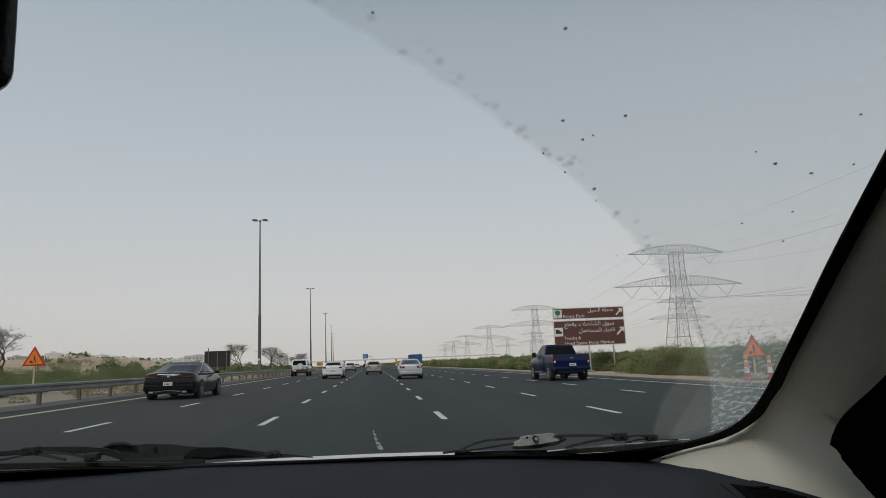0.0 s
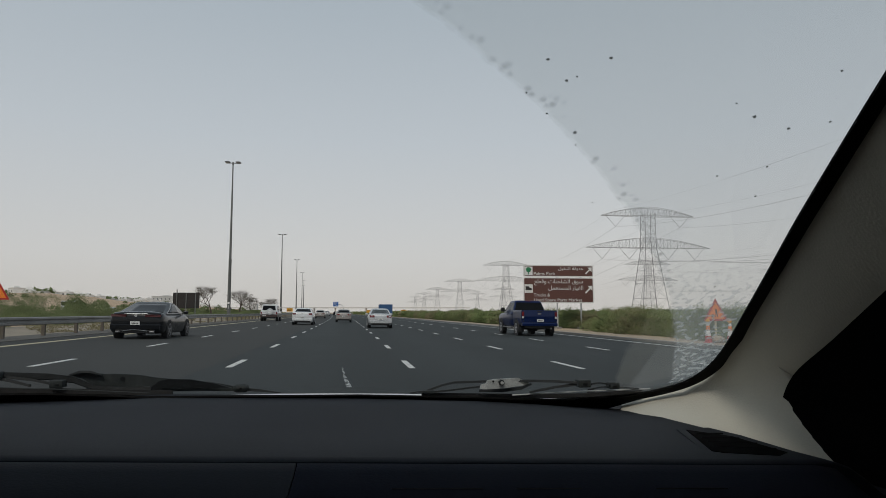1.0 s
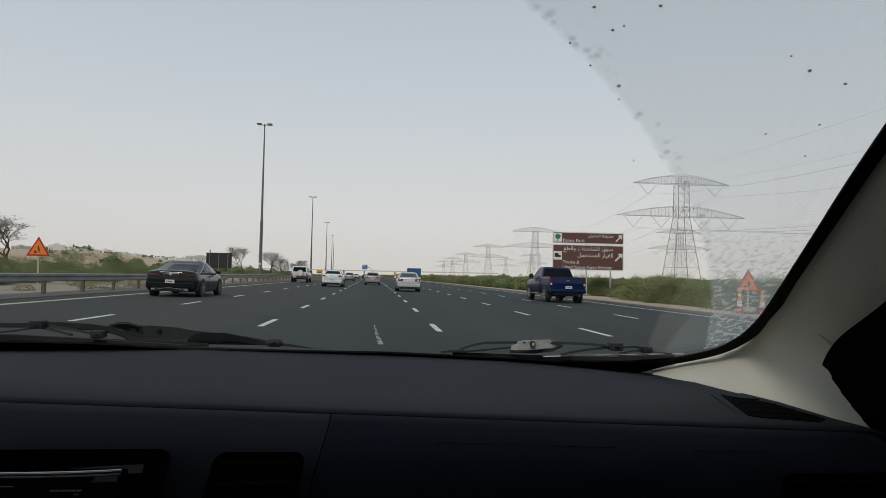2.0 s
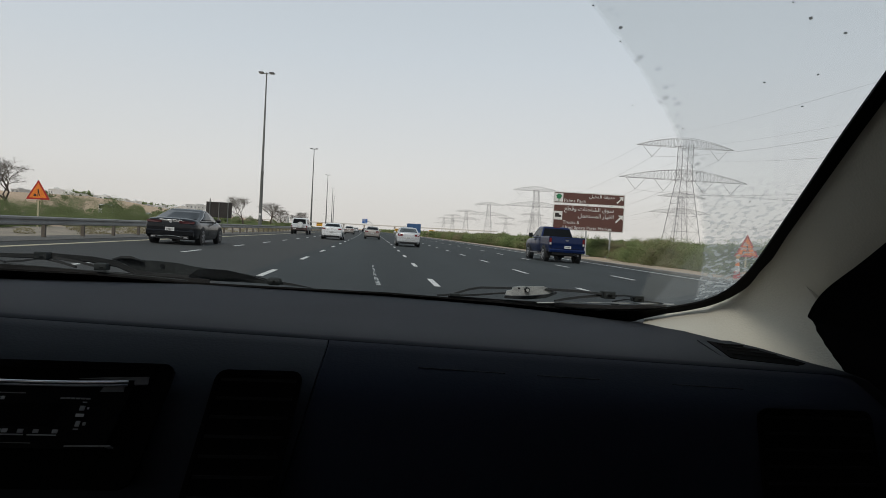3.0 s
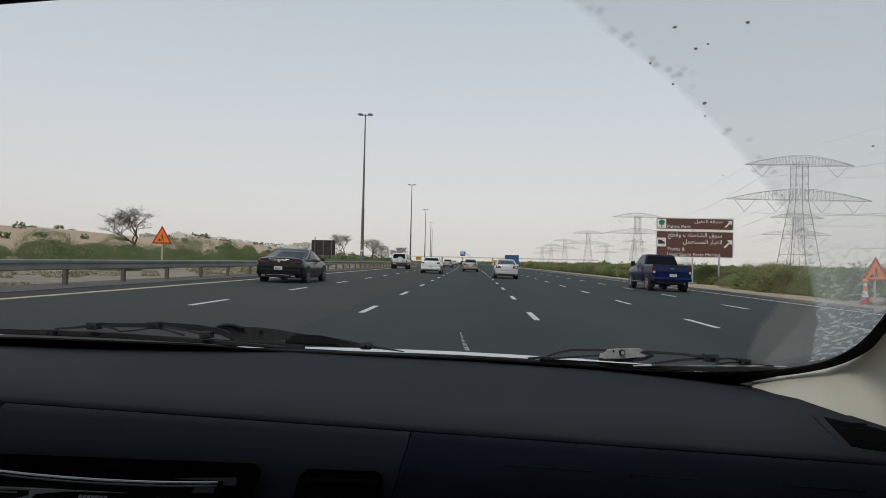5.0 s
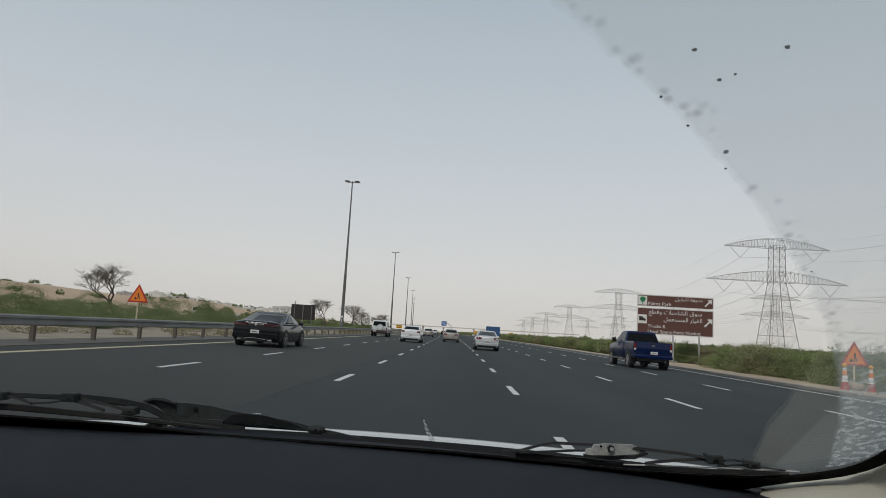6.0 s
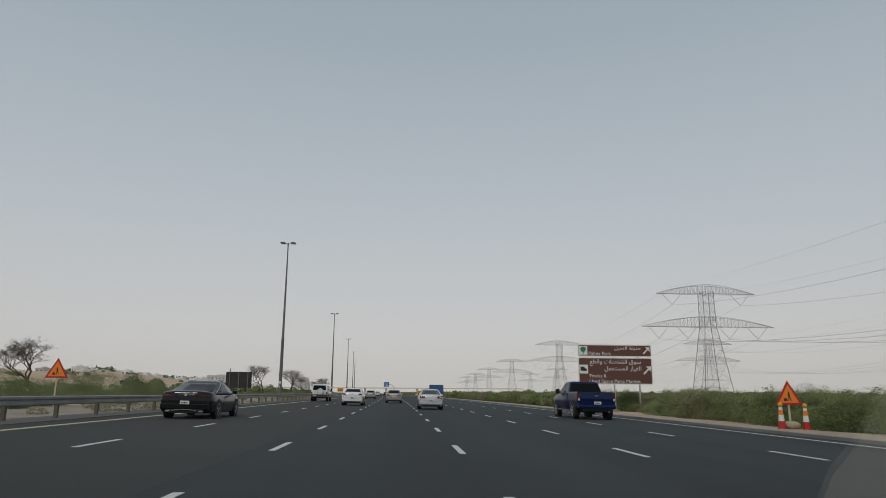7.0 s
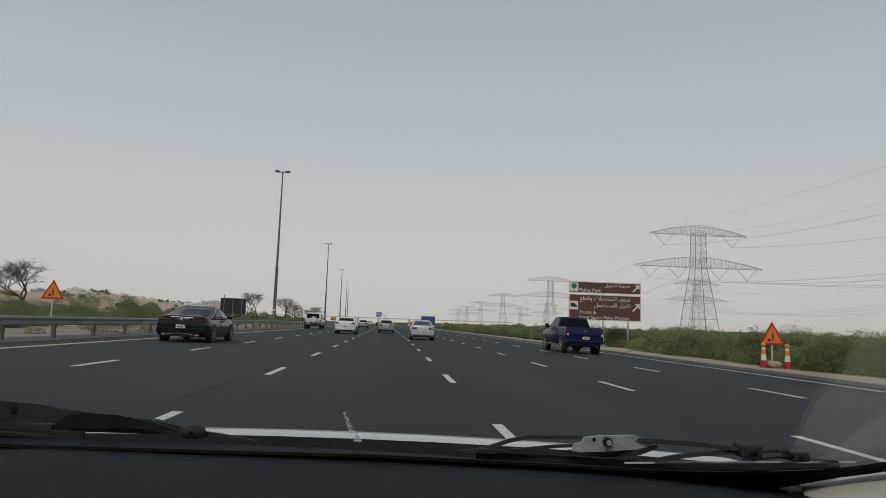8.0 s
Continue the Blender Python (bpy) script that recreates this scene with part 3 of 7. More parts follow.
def face_pose(x, z, lift=0.0):
    """A pose on the centre fascia: local x to the right, y up the face, z out of it."""
    zs, ys = [0.60, 0.72, 0.84, 0.90, 0.93, 0.967], [0.50, 0.52, 0.535, 0.552, 0.563, 0.581]
    zz = z - (seam_z(x) - 0.987)
    y = float(np.interp(zz, zs, ys))
    up = Vector((0, 0.018, 0.034)).normalized()
    out = Vector((1, 0, 0)).cross(up)
    p = Vector((x, y, z)) + out * lift
    return NEARER @ Matrix(((1, up.x, out.x, p.x), (0, up.y, out.y, p.y), (0, up.z, out.z, p.z), (0, 0, 0, 1)))


def lean_parts(e, lean):
    """Slants a thing's parts sideways, as the fascia's edges slant."""
    s = Matrix.Identity(4)
    s[0][1] = lean
    done = set()
    for ch in e.children:
        if ch.data.name not in done:
            ch.data.transform(s)
            done.add(ch.data.name)
        ch.location = s @ ch.location


def rrect(w, h, r, seg=4):
    pts = []
    for cx, cy, a0 in ((w / 2 - r, h / 2 - r, 0), (-w / 2 + r, h / 2 - r, 90), (-w / 2 + r, -h / 2 + r, 180), (w / 2 - r, -h / 2 + r, 270)):
        pts += [(cx + r * math.cos(radians(a0 + 90 * k / seg)), cy + r * math.sin(radians(a0 + 90 * k / seg))) for k in range(seg + 1)]
    return pts


def local_parts(name, label, category, m, group=""):
    e = thing(name, label, category, group=group)
    e.matrix_world = m
    return e


def frame_bm(w, h, r, t, depth):
    bm = bmesh.new()
    a, b = rrect(w, h, r), rrect(w - 2 * t, h - 2 * t, max(0.001, r - t))
    k = len(a)
    loops = [[bm.verts.new((x, y, z)) for x, y in pts] for pts, z in ((a, 0), (a, depth), (b, depth), (b, 0))]
    for p, q in zip(loops, loops[1:] + loops[:1]):
        for i in range(k):
            j = (i + 1) % k
            bm.faces.new((p[i], p[j], q[j], q[i]))
    return bm


def build_vent(x, z, w, h, label, slats=7, m=None):
    v = local_parts("air_vent", label, "air vent", m or face_pose(x, z, 0.007))
    part("vent_frame", frame_bm(w, h, 0.009, 0.004, 0.003), "trim_and_shade", v)
    # flat plate on the fascia; its black colour is the duct's shade
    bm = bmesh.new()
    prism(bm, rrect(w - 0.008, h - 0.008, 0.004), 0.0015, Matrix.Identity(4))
    part("backing", bm, "trim_and_shade", v, "flat black plate with the duct's shade in its colour")
    me = None
    for k in range(slats):
        y = -h / 2 + h * (k + 0.5) / slats
        if me is None:
            bm = bmesh.new()
            box(bm, -w / 2 + 0.005, w / 2 - 0.005, -0.0012, 0.0012, 0.0015, 0.0032)
            ob = part("slat", bm, "vent_black", v)
            me = ob.data
        else:
            ob = new("slat", me)
            ob.parent = v
        ob.location = (0, y, 0)
        ob.rotation_euler = (0.25, 0, 0)
    lean_parts(v, 0.14)


M["vent_black"] = mat("vent_plastic", (0.0045, 0.0045, 0.005), None, 0.7, scale=30, detail=200.0, spec=0.12)
# black of frames and display, and painted shade for the hollows
M["trim_and_shade"] = mat("black_trim_and_shade", (0.003, 0.003, 0.0033), None, 0.9, spec=0.02)
build_vent(-0.121, 0.921, 0.071, 0.108, "rectangular black air vent with slats in the centre fascia")
# vent at the far end of the fascia
build_vent(0.375, 0.905, 0.11, 0.10, "dark air vent at the end of the fascia", m=face_pose(0.375, 0.905, 0.004))


def build_radio():
    rd = local_parts("car_radio", "black single-slot car radio with chrome strip and small buttons", "radio", face_pose(-0.321, 0.9285, 0.007))
    slant = Matrix.Identity(4)
    slant[0][1] = 0.2
    # the slot is a flat plate with its shade painted black
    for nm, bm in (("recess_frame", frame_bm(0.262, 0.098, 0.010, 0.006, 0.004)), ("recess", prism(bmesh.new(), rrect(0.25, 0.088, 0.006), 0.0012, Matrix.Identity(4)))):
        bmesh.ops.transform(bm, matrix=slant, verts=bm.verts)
        part(nm, bm, "trim_and_shade", rd)

    def flat(name, pts, z, h, material, label=""):
        return part(name, prism(bmesh.new(), pts, h, Matrix.Translation((0, 0, z))), material, rd, label)

    def mark(name, x0, x1, y0, y1, material, z=0.012, h=0.0008, lean=0.12):
        m = (y0 + y1) / 2
        return flat(name, [(x0 + lean * (y0 - m), y0), (x1 + lean * (y0 - m), y0), (x1 + lean * (y1 - m), y1), (x0 + lean * (y1 - m), y1)], z, h, material)

    flat("faceplate", [(-0.108, -0.021), (0.100, -0.021), (0.112, 0.026), (-0.098, 0.026)], 0.001, 0.011, "black_gloss", "glossy black faceplate")
    # curved chrome lip with a darker line under it
    for name, dy, r, material, label in (("chrome_strip", 0.0, 0.0013, "chrome", "curved chrome strip"), ("lip_shadow_line", -0.0026, 0.0009, "chrome_dark", "dull line under the chrome strip")):
        bm = bmesh.new()
        xs = [-0.098 + 0.01145 * k for k in range(19)]
        loft(bm, [[(x, 0.0293 + dy + 0.0000075 * (1000 * (x - 0.035)) ** 2 * 0.042 + r * math.cos(a), 0.0125 + r * math.sin(a)) for a in [k * math.pi / 4 for k in range(8)]] for x in xs])
        part(name, bm, material, rd, label, smooth=True)
    flat("latch", [(0.0881, 0.0226), (0.0907, 0.0269), (0.106, 0.0280), (0.1062, 0.0232)], 0.011, 0.0016, "fascia_grey", "grey release latch")
    flat("latch_cap", [(0.070, 0.0330), (0.0916, 0.0346), (0.1227, 0.0359), (0.1228, 0.0296), (0.1128, 0.0291), (0.1122, 0.0328)], 0.010, 0.0016, "fascia_grey")
    bm = bmesh.new()
    loft(bm, [[(x, 0.0203 - q / 2, 0.0122), (x, 0.0203 + q / 2, 0.0122), (x, 0.0203, 0.0132)] for x, q in ((-0.098, 0.0022), (-0.04, 0.0024), (-0.009, 0.0014), (0.034, 0.0006))])
    part("upper_trim", bm, "mark", rd, "thin pale trim line")
    flat("trim_corner", [(-0.0465, 0.0200), (-0.012, 0.0198), (-0.0314, 0.0177), (-0.0406, 0.0167), (-0.0429, 0.0134), (-0.0534, 0.0124), (-0.0535, 0.0130), (-0.0459, 0.0157)], 0.0122, 0.0006, "mark", "pale curved trim corner")
    flat("display", [(-0.034, -0.005), (0.060, -0.005), (0.063, 0.0125), (-0.031, 0.0125)], 0.0118, 0.0005, "trim_and_shade", "unlit display")
    # maker's mark and model mark as plain bars
    for k in range(7):
        x = -0.004 + 0.0035 * k
        mark("maker_mark", x, x + 0.0027, 0.0150, 0.0175, "mark")
    for k in range(6):
        x = 0.0605 + 0.0038 * k
        mark("model_mark", x, x + 0.0030, 0.0164, 0.0176, "mark_dim")
    for x, y, w, h, m in ((0.0782, 0.0096, 0.0036, 0.0036, "mark_dim"), (0.0775, 0.0041, 0.0060, 0.0024, "mark"), (0.0774, -0.0023, 0.0032, 0.0042, "mark_dim"), (0.0792, 0.0142, 0.0030, 0.0008, "mark_dim"), (0.0768, -0.0064, 0.0036, 0.0008, "mark_dim"), (0.0825, 0.0096, 0.0012, 0.0016, "mark_dim"), (0.0822, -0.0023, 0.0022, 0.0024, "mark_dim")):
        mark("button", x - w / 2, x + w / 2, y - h / 2, y + h / 2, m)
    for x0, x1 in ((-0.0900, -0.0560), (-0.0530, -0.0320), (-0.0305, -0.0180), (-0.0160, 0.0100), (0.0130, 0.0400), (0.0430, 0.0640)):
        mark("button_edge", x0, x1, -0.0117, -0.0108, "mark_dim")
    for k, x in enumerate((-0.0366, -0.0229, -0.0091, 0.0052, 0.0214, 0.0262, 0.0375, 0.0486, 0.0625)):
        mark("preset_mark", x - 0.002, x + 0.002 + 0.003 * (k == 1), -0.0098, -0.0070, "mark_dim" if k not in (1, 5) else "mark")
    for x, y, w in ((-0.0640, 0.0175, 0.014), (-0.0455, 0.0097, 0.006), (-0.0422, 0.0065, 0.008), (-0.0459, 0.0032, 0.005), (-0.0600, 0.0, 0.016), (-0.0238, -0.0056, 0.011)):
        mark("button_edge", x - w / 2, x + w / 2, y - 0.0006, y + 0.0006, "mark_dim")
    mark("lower_line", -0.033, 0.047, -0.0175, -0.0170, "fascia_grey")
    flat("lower_strip", [(0.0716, -0.0196), (0.1045, -0.0192), (0.1045, -0.0180), (0.0716, -0.0184)], 0.004, 0.009, "chrome_dark", "dull metal lower strip")


M["fascia_grey"] = mat("grey_radio_plastic", (0.045, 0.045, 0.048), None, 0.5, scale=40.0)
M["black_gloss"] = mat("gloss_black", (0.003, 0.003, 0.0035), None, 0.25, spec=0.2)
M["mark"] = mat("pale_marking", (0.24, 0.24, 0.245), None, 0.6)
M["mark_dim"] = mat("dim_marking", (0.15, 0.15, 0.155), None, 0.6)
M["chrome_dark"] = mat("dull_metal_strip", (0.20, 0.20, 0.21), None, 0.4, 0.7)
build_radio()


def build_side_demister():
    v = thing("demister_vent", "black wedge-shaped demister vent with a raised rim in the dash end", "air vent", (0.42, 0.76, seam_z(0.42) - 0.0005))
    v.rotation_euler = (radians(-1.0), radians(2), 0)
    mouth = [(x - 0.42, y - 0.76) for x, y in ((0.412, 0.834), (0.364, 0.690), (0.372, 0.680), (0.424, 0.664), (0.446, 0.684), (0.446, 0.785))]
    rim = [(x - 0.42, y - 0.76) for x, y in ((0.405, 0.846), (0.356, 0.688), (0.368, 0.672), (0.428, 0.655), (0.462, 0.690), (0.466, 0.80), (0.458, 0.862))]
    bm = bmesh.new()
    prism(bm, rim, 0.0016, Matrix.Identity(4))
    part("rim", bm, "dash", v, "moulded grey rim")
    # no opening here: a black wedge paints the mouth's shade
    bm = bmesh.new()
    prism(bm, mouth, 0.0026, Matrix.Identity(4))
    part("mouth", bm, "trim_and_shade", v, "flat black wedge with the mouth's shade in its colour")
    for k in range(4):
        bm = bmesh.new()
        t = 0.2 + 0.2 * k
        x0, y0 = -0.008 - 0.048 * t, 0.074 - 0.144 * t
        tube(bm, (x0 + 0.006, y0 - 0.004, 0.0030), (0.024, y0 - 0.026 + 0.03 * (1 - t), 0.0030), 0.0011, seg=5)
        part("slat", bm, "vent_black", v)


build_side_demister()


def bezier(p, c, q, n):
    p, c, q = Vector(p), Vector(c), Vector(q)
    return [p * (1 - t) ** 2 + c * 2 * t * (1 - t) + q * t * t for t in [k / n for k in range(n + 1)]]


def build_pillar():
    p = thing("windscreen_pillar", "beige moulded pillar trim beside the windscreen", "pillar trim", (0.55, 0.85, 0.97))
    inv = p.matrix_world.inverted()
    # each ring runs from the edge of the glass round a corner to the dash or the door: (u, v), corner, end
    foot = [((0.451, -0.038), (0.448, 1.12, 0.964), (0.438, 1.105, 0.960)),
            ((0.498, -0.009), (0.470, 1.06, 0.966), (0.418, 1.01, 0.957)),
            ((0.540, 0.016), (0.520, 1.03, 0.967), (0.424, 0.945, 0.956)),
            ((0.559, 0.050), (0.560, 0.99, 0.968), (0.452, 0.905, 0.953)),
            ((0.565, 0.076), (0.576, 0.945, 0.968), (0.470, 0.870, 0.946)),
            ((0.566, 0.094), (0.584, 0.91, 0.966), (0.488, 0.825, 0.928)),
            ((0.565, 0.114), (0.592, 0.88, 0.966), (0.515, 0.787, 0.920)),
            ((0.562, 0.134), (0.600, 0.86, 0.972), (0.57, 0.790, 0.918)),
            ((0.558, 0.154), (0.606, 0.815, 1.0), (0.70, 0.74, 0.965))]
    rings = [(on_pane(u, v, 0.003), c, q) for (u, v), c, q in foot]
    for u, v in [(0.552, 0.199), (0.536, 0.262), (0.510, 0.385), (0.489, 0.485), (0.459, 0.64), (0.441, 0.74), (0.423, 0.86)]:
        e = on_pane(u, v, 0.0)
        k = float(np.interp(v, [0.2, 0.3, 0.86], [0.9, 1.0, 0.85]))
        rings.append((e, e + Vector((0.035, -0.075, -0.060)) * k, e + Vector((0.175, -0.075, -0.140)) * k))
    bm = bmesh.new()
    skin = []
    for e, c, q in rings:
        e, c, q = Vector(e), Vector(c), Vector(q)
        down = (q - c) * 0.25 + Vector((0, 0, -0.012))
        sheet = bezier(e, c, q, 9)
        skin.append([e + Vector((0.0, 0.012, 0.008))] + sheet + [q + down, c + Vector((0.05, 0.05, -0.03)), e + Vector((0.06, 0.05, 0.0))])
    loft(bm, skin)
    ob = sharp(part("pillar_cover", bm, "beige", None, smooth=True), 55)
    ob.parent, ob.matrix_parent_inverse = p, inv
    # opposite pillar
    q = copy_thing(p, p.matrix_world.copy())
    q.matrix_world = Matrix.Translation((2 * GX - 0.55, 0.85, 0.97)) @ Matrix.Diagonal((-1, 1, 1, 1))


build_pillar()


def build_cabin():
    # doors, whose black front corner is shaped as the pillar's shaded side
    shade_corner = rounded([(0.945, 0.90), (0.917, 0.945), (0.903, 0.99), (0.848, 1.04), (0.75, 1.09), (0.635, 1.15), (0.51, 1.215), (0.43, 1.26), (0.36, 1.345)], 5)
    prof = [(1.15, 0.35), (1.15, 0.88)] + shade_corner + [(0.34, 1.0), (0.2, 0.96), (-1.9, 0.98), (-1.9, 0.35)]
    for side, x in (("right", 0.590), ("left", 2 * GX - 0.652)):
        bm = bmesh.new()
        m = Matrix(((0, 0, 1, x), (1, 0, 0, 0), (0, 1, 0, 0), (0, 0, 0, 1)))
        prism(bm, prof, 0.05, m)
        # the black corner leans inwards with the pillar
        for vert in bm.verts:
            vert.co.x -= (1 if side == "right" else -1) * 0.355 * max(0.0, vert.co.z - 1.0)
        tagged(part("wall_" + side, bm, "dark_trim"), "dark door panel, its black corner standing for the pillar's shade", "door panel", kind="structure")
        # pillar behind the front door and rail over the windows
        bm = bmesh.new()
        box(bm, x, x + 0.05, -0.75, -0.62, 0.985, 1.44)
        box(bm, x, x + 0.05, -1.9, -1.55, 0.985, 1.44)
        box(bm, x, x + 0.05, -1.548, -0.752, 1.36, 1.44)
        box(bm, x, x + 0.05, -0.618, 0.42, 1.36, 1.44)
        tagged(part("trim_" + side, bm, "headliner"), "beige window surround above the door", "window surround", kind="structure")
    # unseen dark panes, added to cut the light from the passenger side
    for y0, y1 in ((-1.548, -0.752), (-0.618, 0.36)):
        bm = bmesh.new()
        box(bm, 0.610, 0.615, y0, y1, 0.97, 1.37)
        tagged(part("window_1", bm, "dimming_glass"), "dark pane added out of view to dim the passenger side", "window", kind="structure")
    bm = bmesh.new()
    loft(bm, [[(x, 0.41, 1.415), (x, 0.2, 1.435), (x, -1.9, 1.43), (x, -1.9, 1.47), (x, 0.38, 1.47)] for x in (-1.16, 0.72)])
    tagged(part("ceiling", bm, "headliner"), "beige cloth headliner of the car", "headliner", kind="structure")
    bm = bmesh.new()
    loft(bm, [[(x, 0.36, 1.475 + c), (x, -0.4, 1.50 + c), (x, -1.6, 1.485 + c), (x, -1.98, 1.44 + c), (x, -1.98, 1.43), (x, 0.36, 1.472)] for x, c in ((-1.10, -0.02), (-0.95, 0.01), (GX, 0.025), (0.51, 0.01), (0.66, -0.02))])
    tagged(part("roof", bm, "white_body", smooth=True), "white painted sheet metal roof of the car", "car roof", kind="structure")
    bm = bmesh.new()
    box(bm, -1.13, 0.69, -1.98, -1.9, 0.35, 1.06)
    box(bm, -1.13, 0.69, -1.98, -1.9, 1.38, 1.43)
    box(bm, -1.13, -0.98, -1.98, -1.9, 1.06, 1.38)
    box(bm, 0.54, 0.69, -1.98, -1.9, 1.06, 1.38)
    tagged(part("wall_back", bm, "dark_trim"), "dark rear end of the car cabin round the rear window", "cabin wall", kind="structure")
    bm = bmesh.new()
    box(bm, -1.16, 0.72, -1.98, 1.16, 0.30, 0.35)
    tagged(part("floor", bm, "dark_trim"), "dark carpeted cabin floor", "car floor", kind="structure")
    bm = bmesh.new()
    box(bm, -1.16, 0.72, 1.16, 1.2, 0.30, 0.92)
    tagged(part("wall_front", bm, "dark_trim"), "dark firewall under the windscreen", "firewall", kind="structure")


def dimming_material():
    m = bpy.data.materials.new("dark_dimming_glass")
    m.use_nodes = True
    n, l = m.node_tree.nodes, m.node_tree.links
    n.clear()
    tr, gl, mx, out = (n.new(k) for k in ("ShaderNodeBsdfTransparent", "ShaderNodeBsdfGlossy", "ShaderNodeMixShader", "ShaderNodeOutputMaterial"))
    # low transmission, to hold back the added panes' side light
    tr.inputs[0].default_value = (0.14, 0.15, 0.15, 1)
    gl.inputs["Roughness"].default_value, mx.inputs[0].default_value = 0.03, 0.05
    l.new(tr.outputs[0], mx.inputs[1])
    l.new(gl.outputs[0], mx.inputs[2])
    l.new(mx.outputs[0], out.inputs[0])
    return m


M["dimming_glass"] = dimming_material()
build_cabin()


def build_mirror():
    mr = thing("rear_view_mirror", "black plastic rear-view mirror hung from the windscreen", "mirror", (-0.321, 0.37, 1.322), rz=-10)
    bm = bmesh.new()
    loft(bm, [[(x, y, z) for x, z in rrect(w, h, 0.011)] for y, w, h in ((0.0, 0.225, 0.062), (0.012, 0.235, 0.07), (0.035, 0.20, 0.05))])
    part("housing", bm, "black_plastic", mr, smooth=True)
    bm = bmesh.new()
    prism(bm, rrect(0.215, 0.054, 0.018), 0.002, Matrix(((1, 0, 0, 0), (0, 0, 1, -0.003), (0, 1, 0, 0), (0, 0, 0, 1))))
    part("mirror_glass", bm, "mirror", mr, "silvered mirror glass")
    bm = bmesh.new()
    tube(bm, (0, 0.03, 0.0), (0.0, 0.02, 0.085), 0.009, seg=10)
    part("stalk", bm, "black_plastic", mr)


M["strip_metal"] = mat("bare_strip_metal", (0.55, 0.55, 0.54), (0.38, 0.38, 0.37), 0.5, 0.3, scale=60.0)
M["mirror"] = mat("mirror_silver", (0.85, 0.86, 0.86), (0.84, 0.85, 0.85), 0.02, 1.0)
build_mirror()


def bar(bm, pts, h, w=0.008):
    """A pressed-metal bar through points, h high (one height, or one for each point) and w deep."""
    hs = h if isinstance(h, (list, tuple)) else [h] * len(pts)
    return loft(bm, [[(x, y - w / 2, z - q * 0.35), (x, y - w * 0.25, z + q * 0.5), (x, y + w * 0.25, z + q * 0.5), (x, y + w / 2, z - q * 0.35), (x, y + w * 0.3, z - q * 0.5), (x, y - w * 0.3, z - q * 0.5)]
                     for (x, y, z), q in zip(pts, hs)])


def level_bar(y, h, pts, w=0.008):
    """A bar through (x, z) points that stays at the depth y."""
    return bar(bmesh.new(), [(x, y, z) for x, z in pts], h, w)


def flat_plate(y, depth, pts):
    """A plate with an outline in x and z, standing across the car at y."""
    bm = bmesh.new()
    prism(bm, pts, depth, Matrix(((1, 0, 0, 0), (0, 0, 1, y), (0, 1, 0, 0), (0, 0, 0, 1))))
    return bm


def block(x, y, z, w, h, d=0.02, bevel=0.002):
    return box(bmesh.new(), x - w / 2, x + w / 2, y - d / 2, y + d / 2, z - h / 2, z + h / 2, bevel)


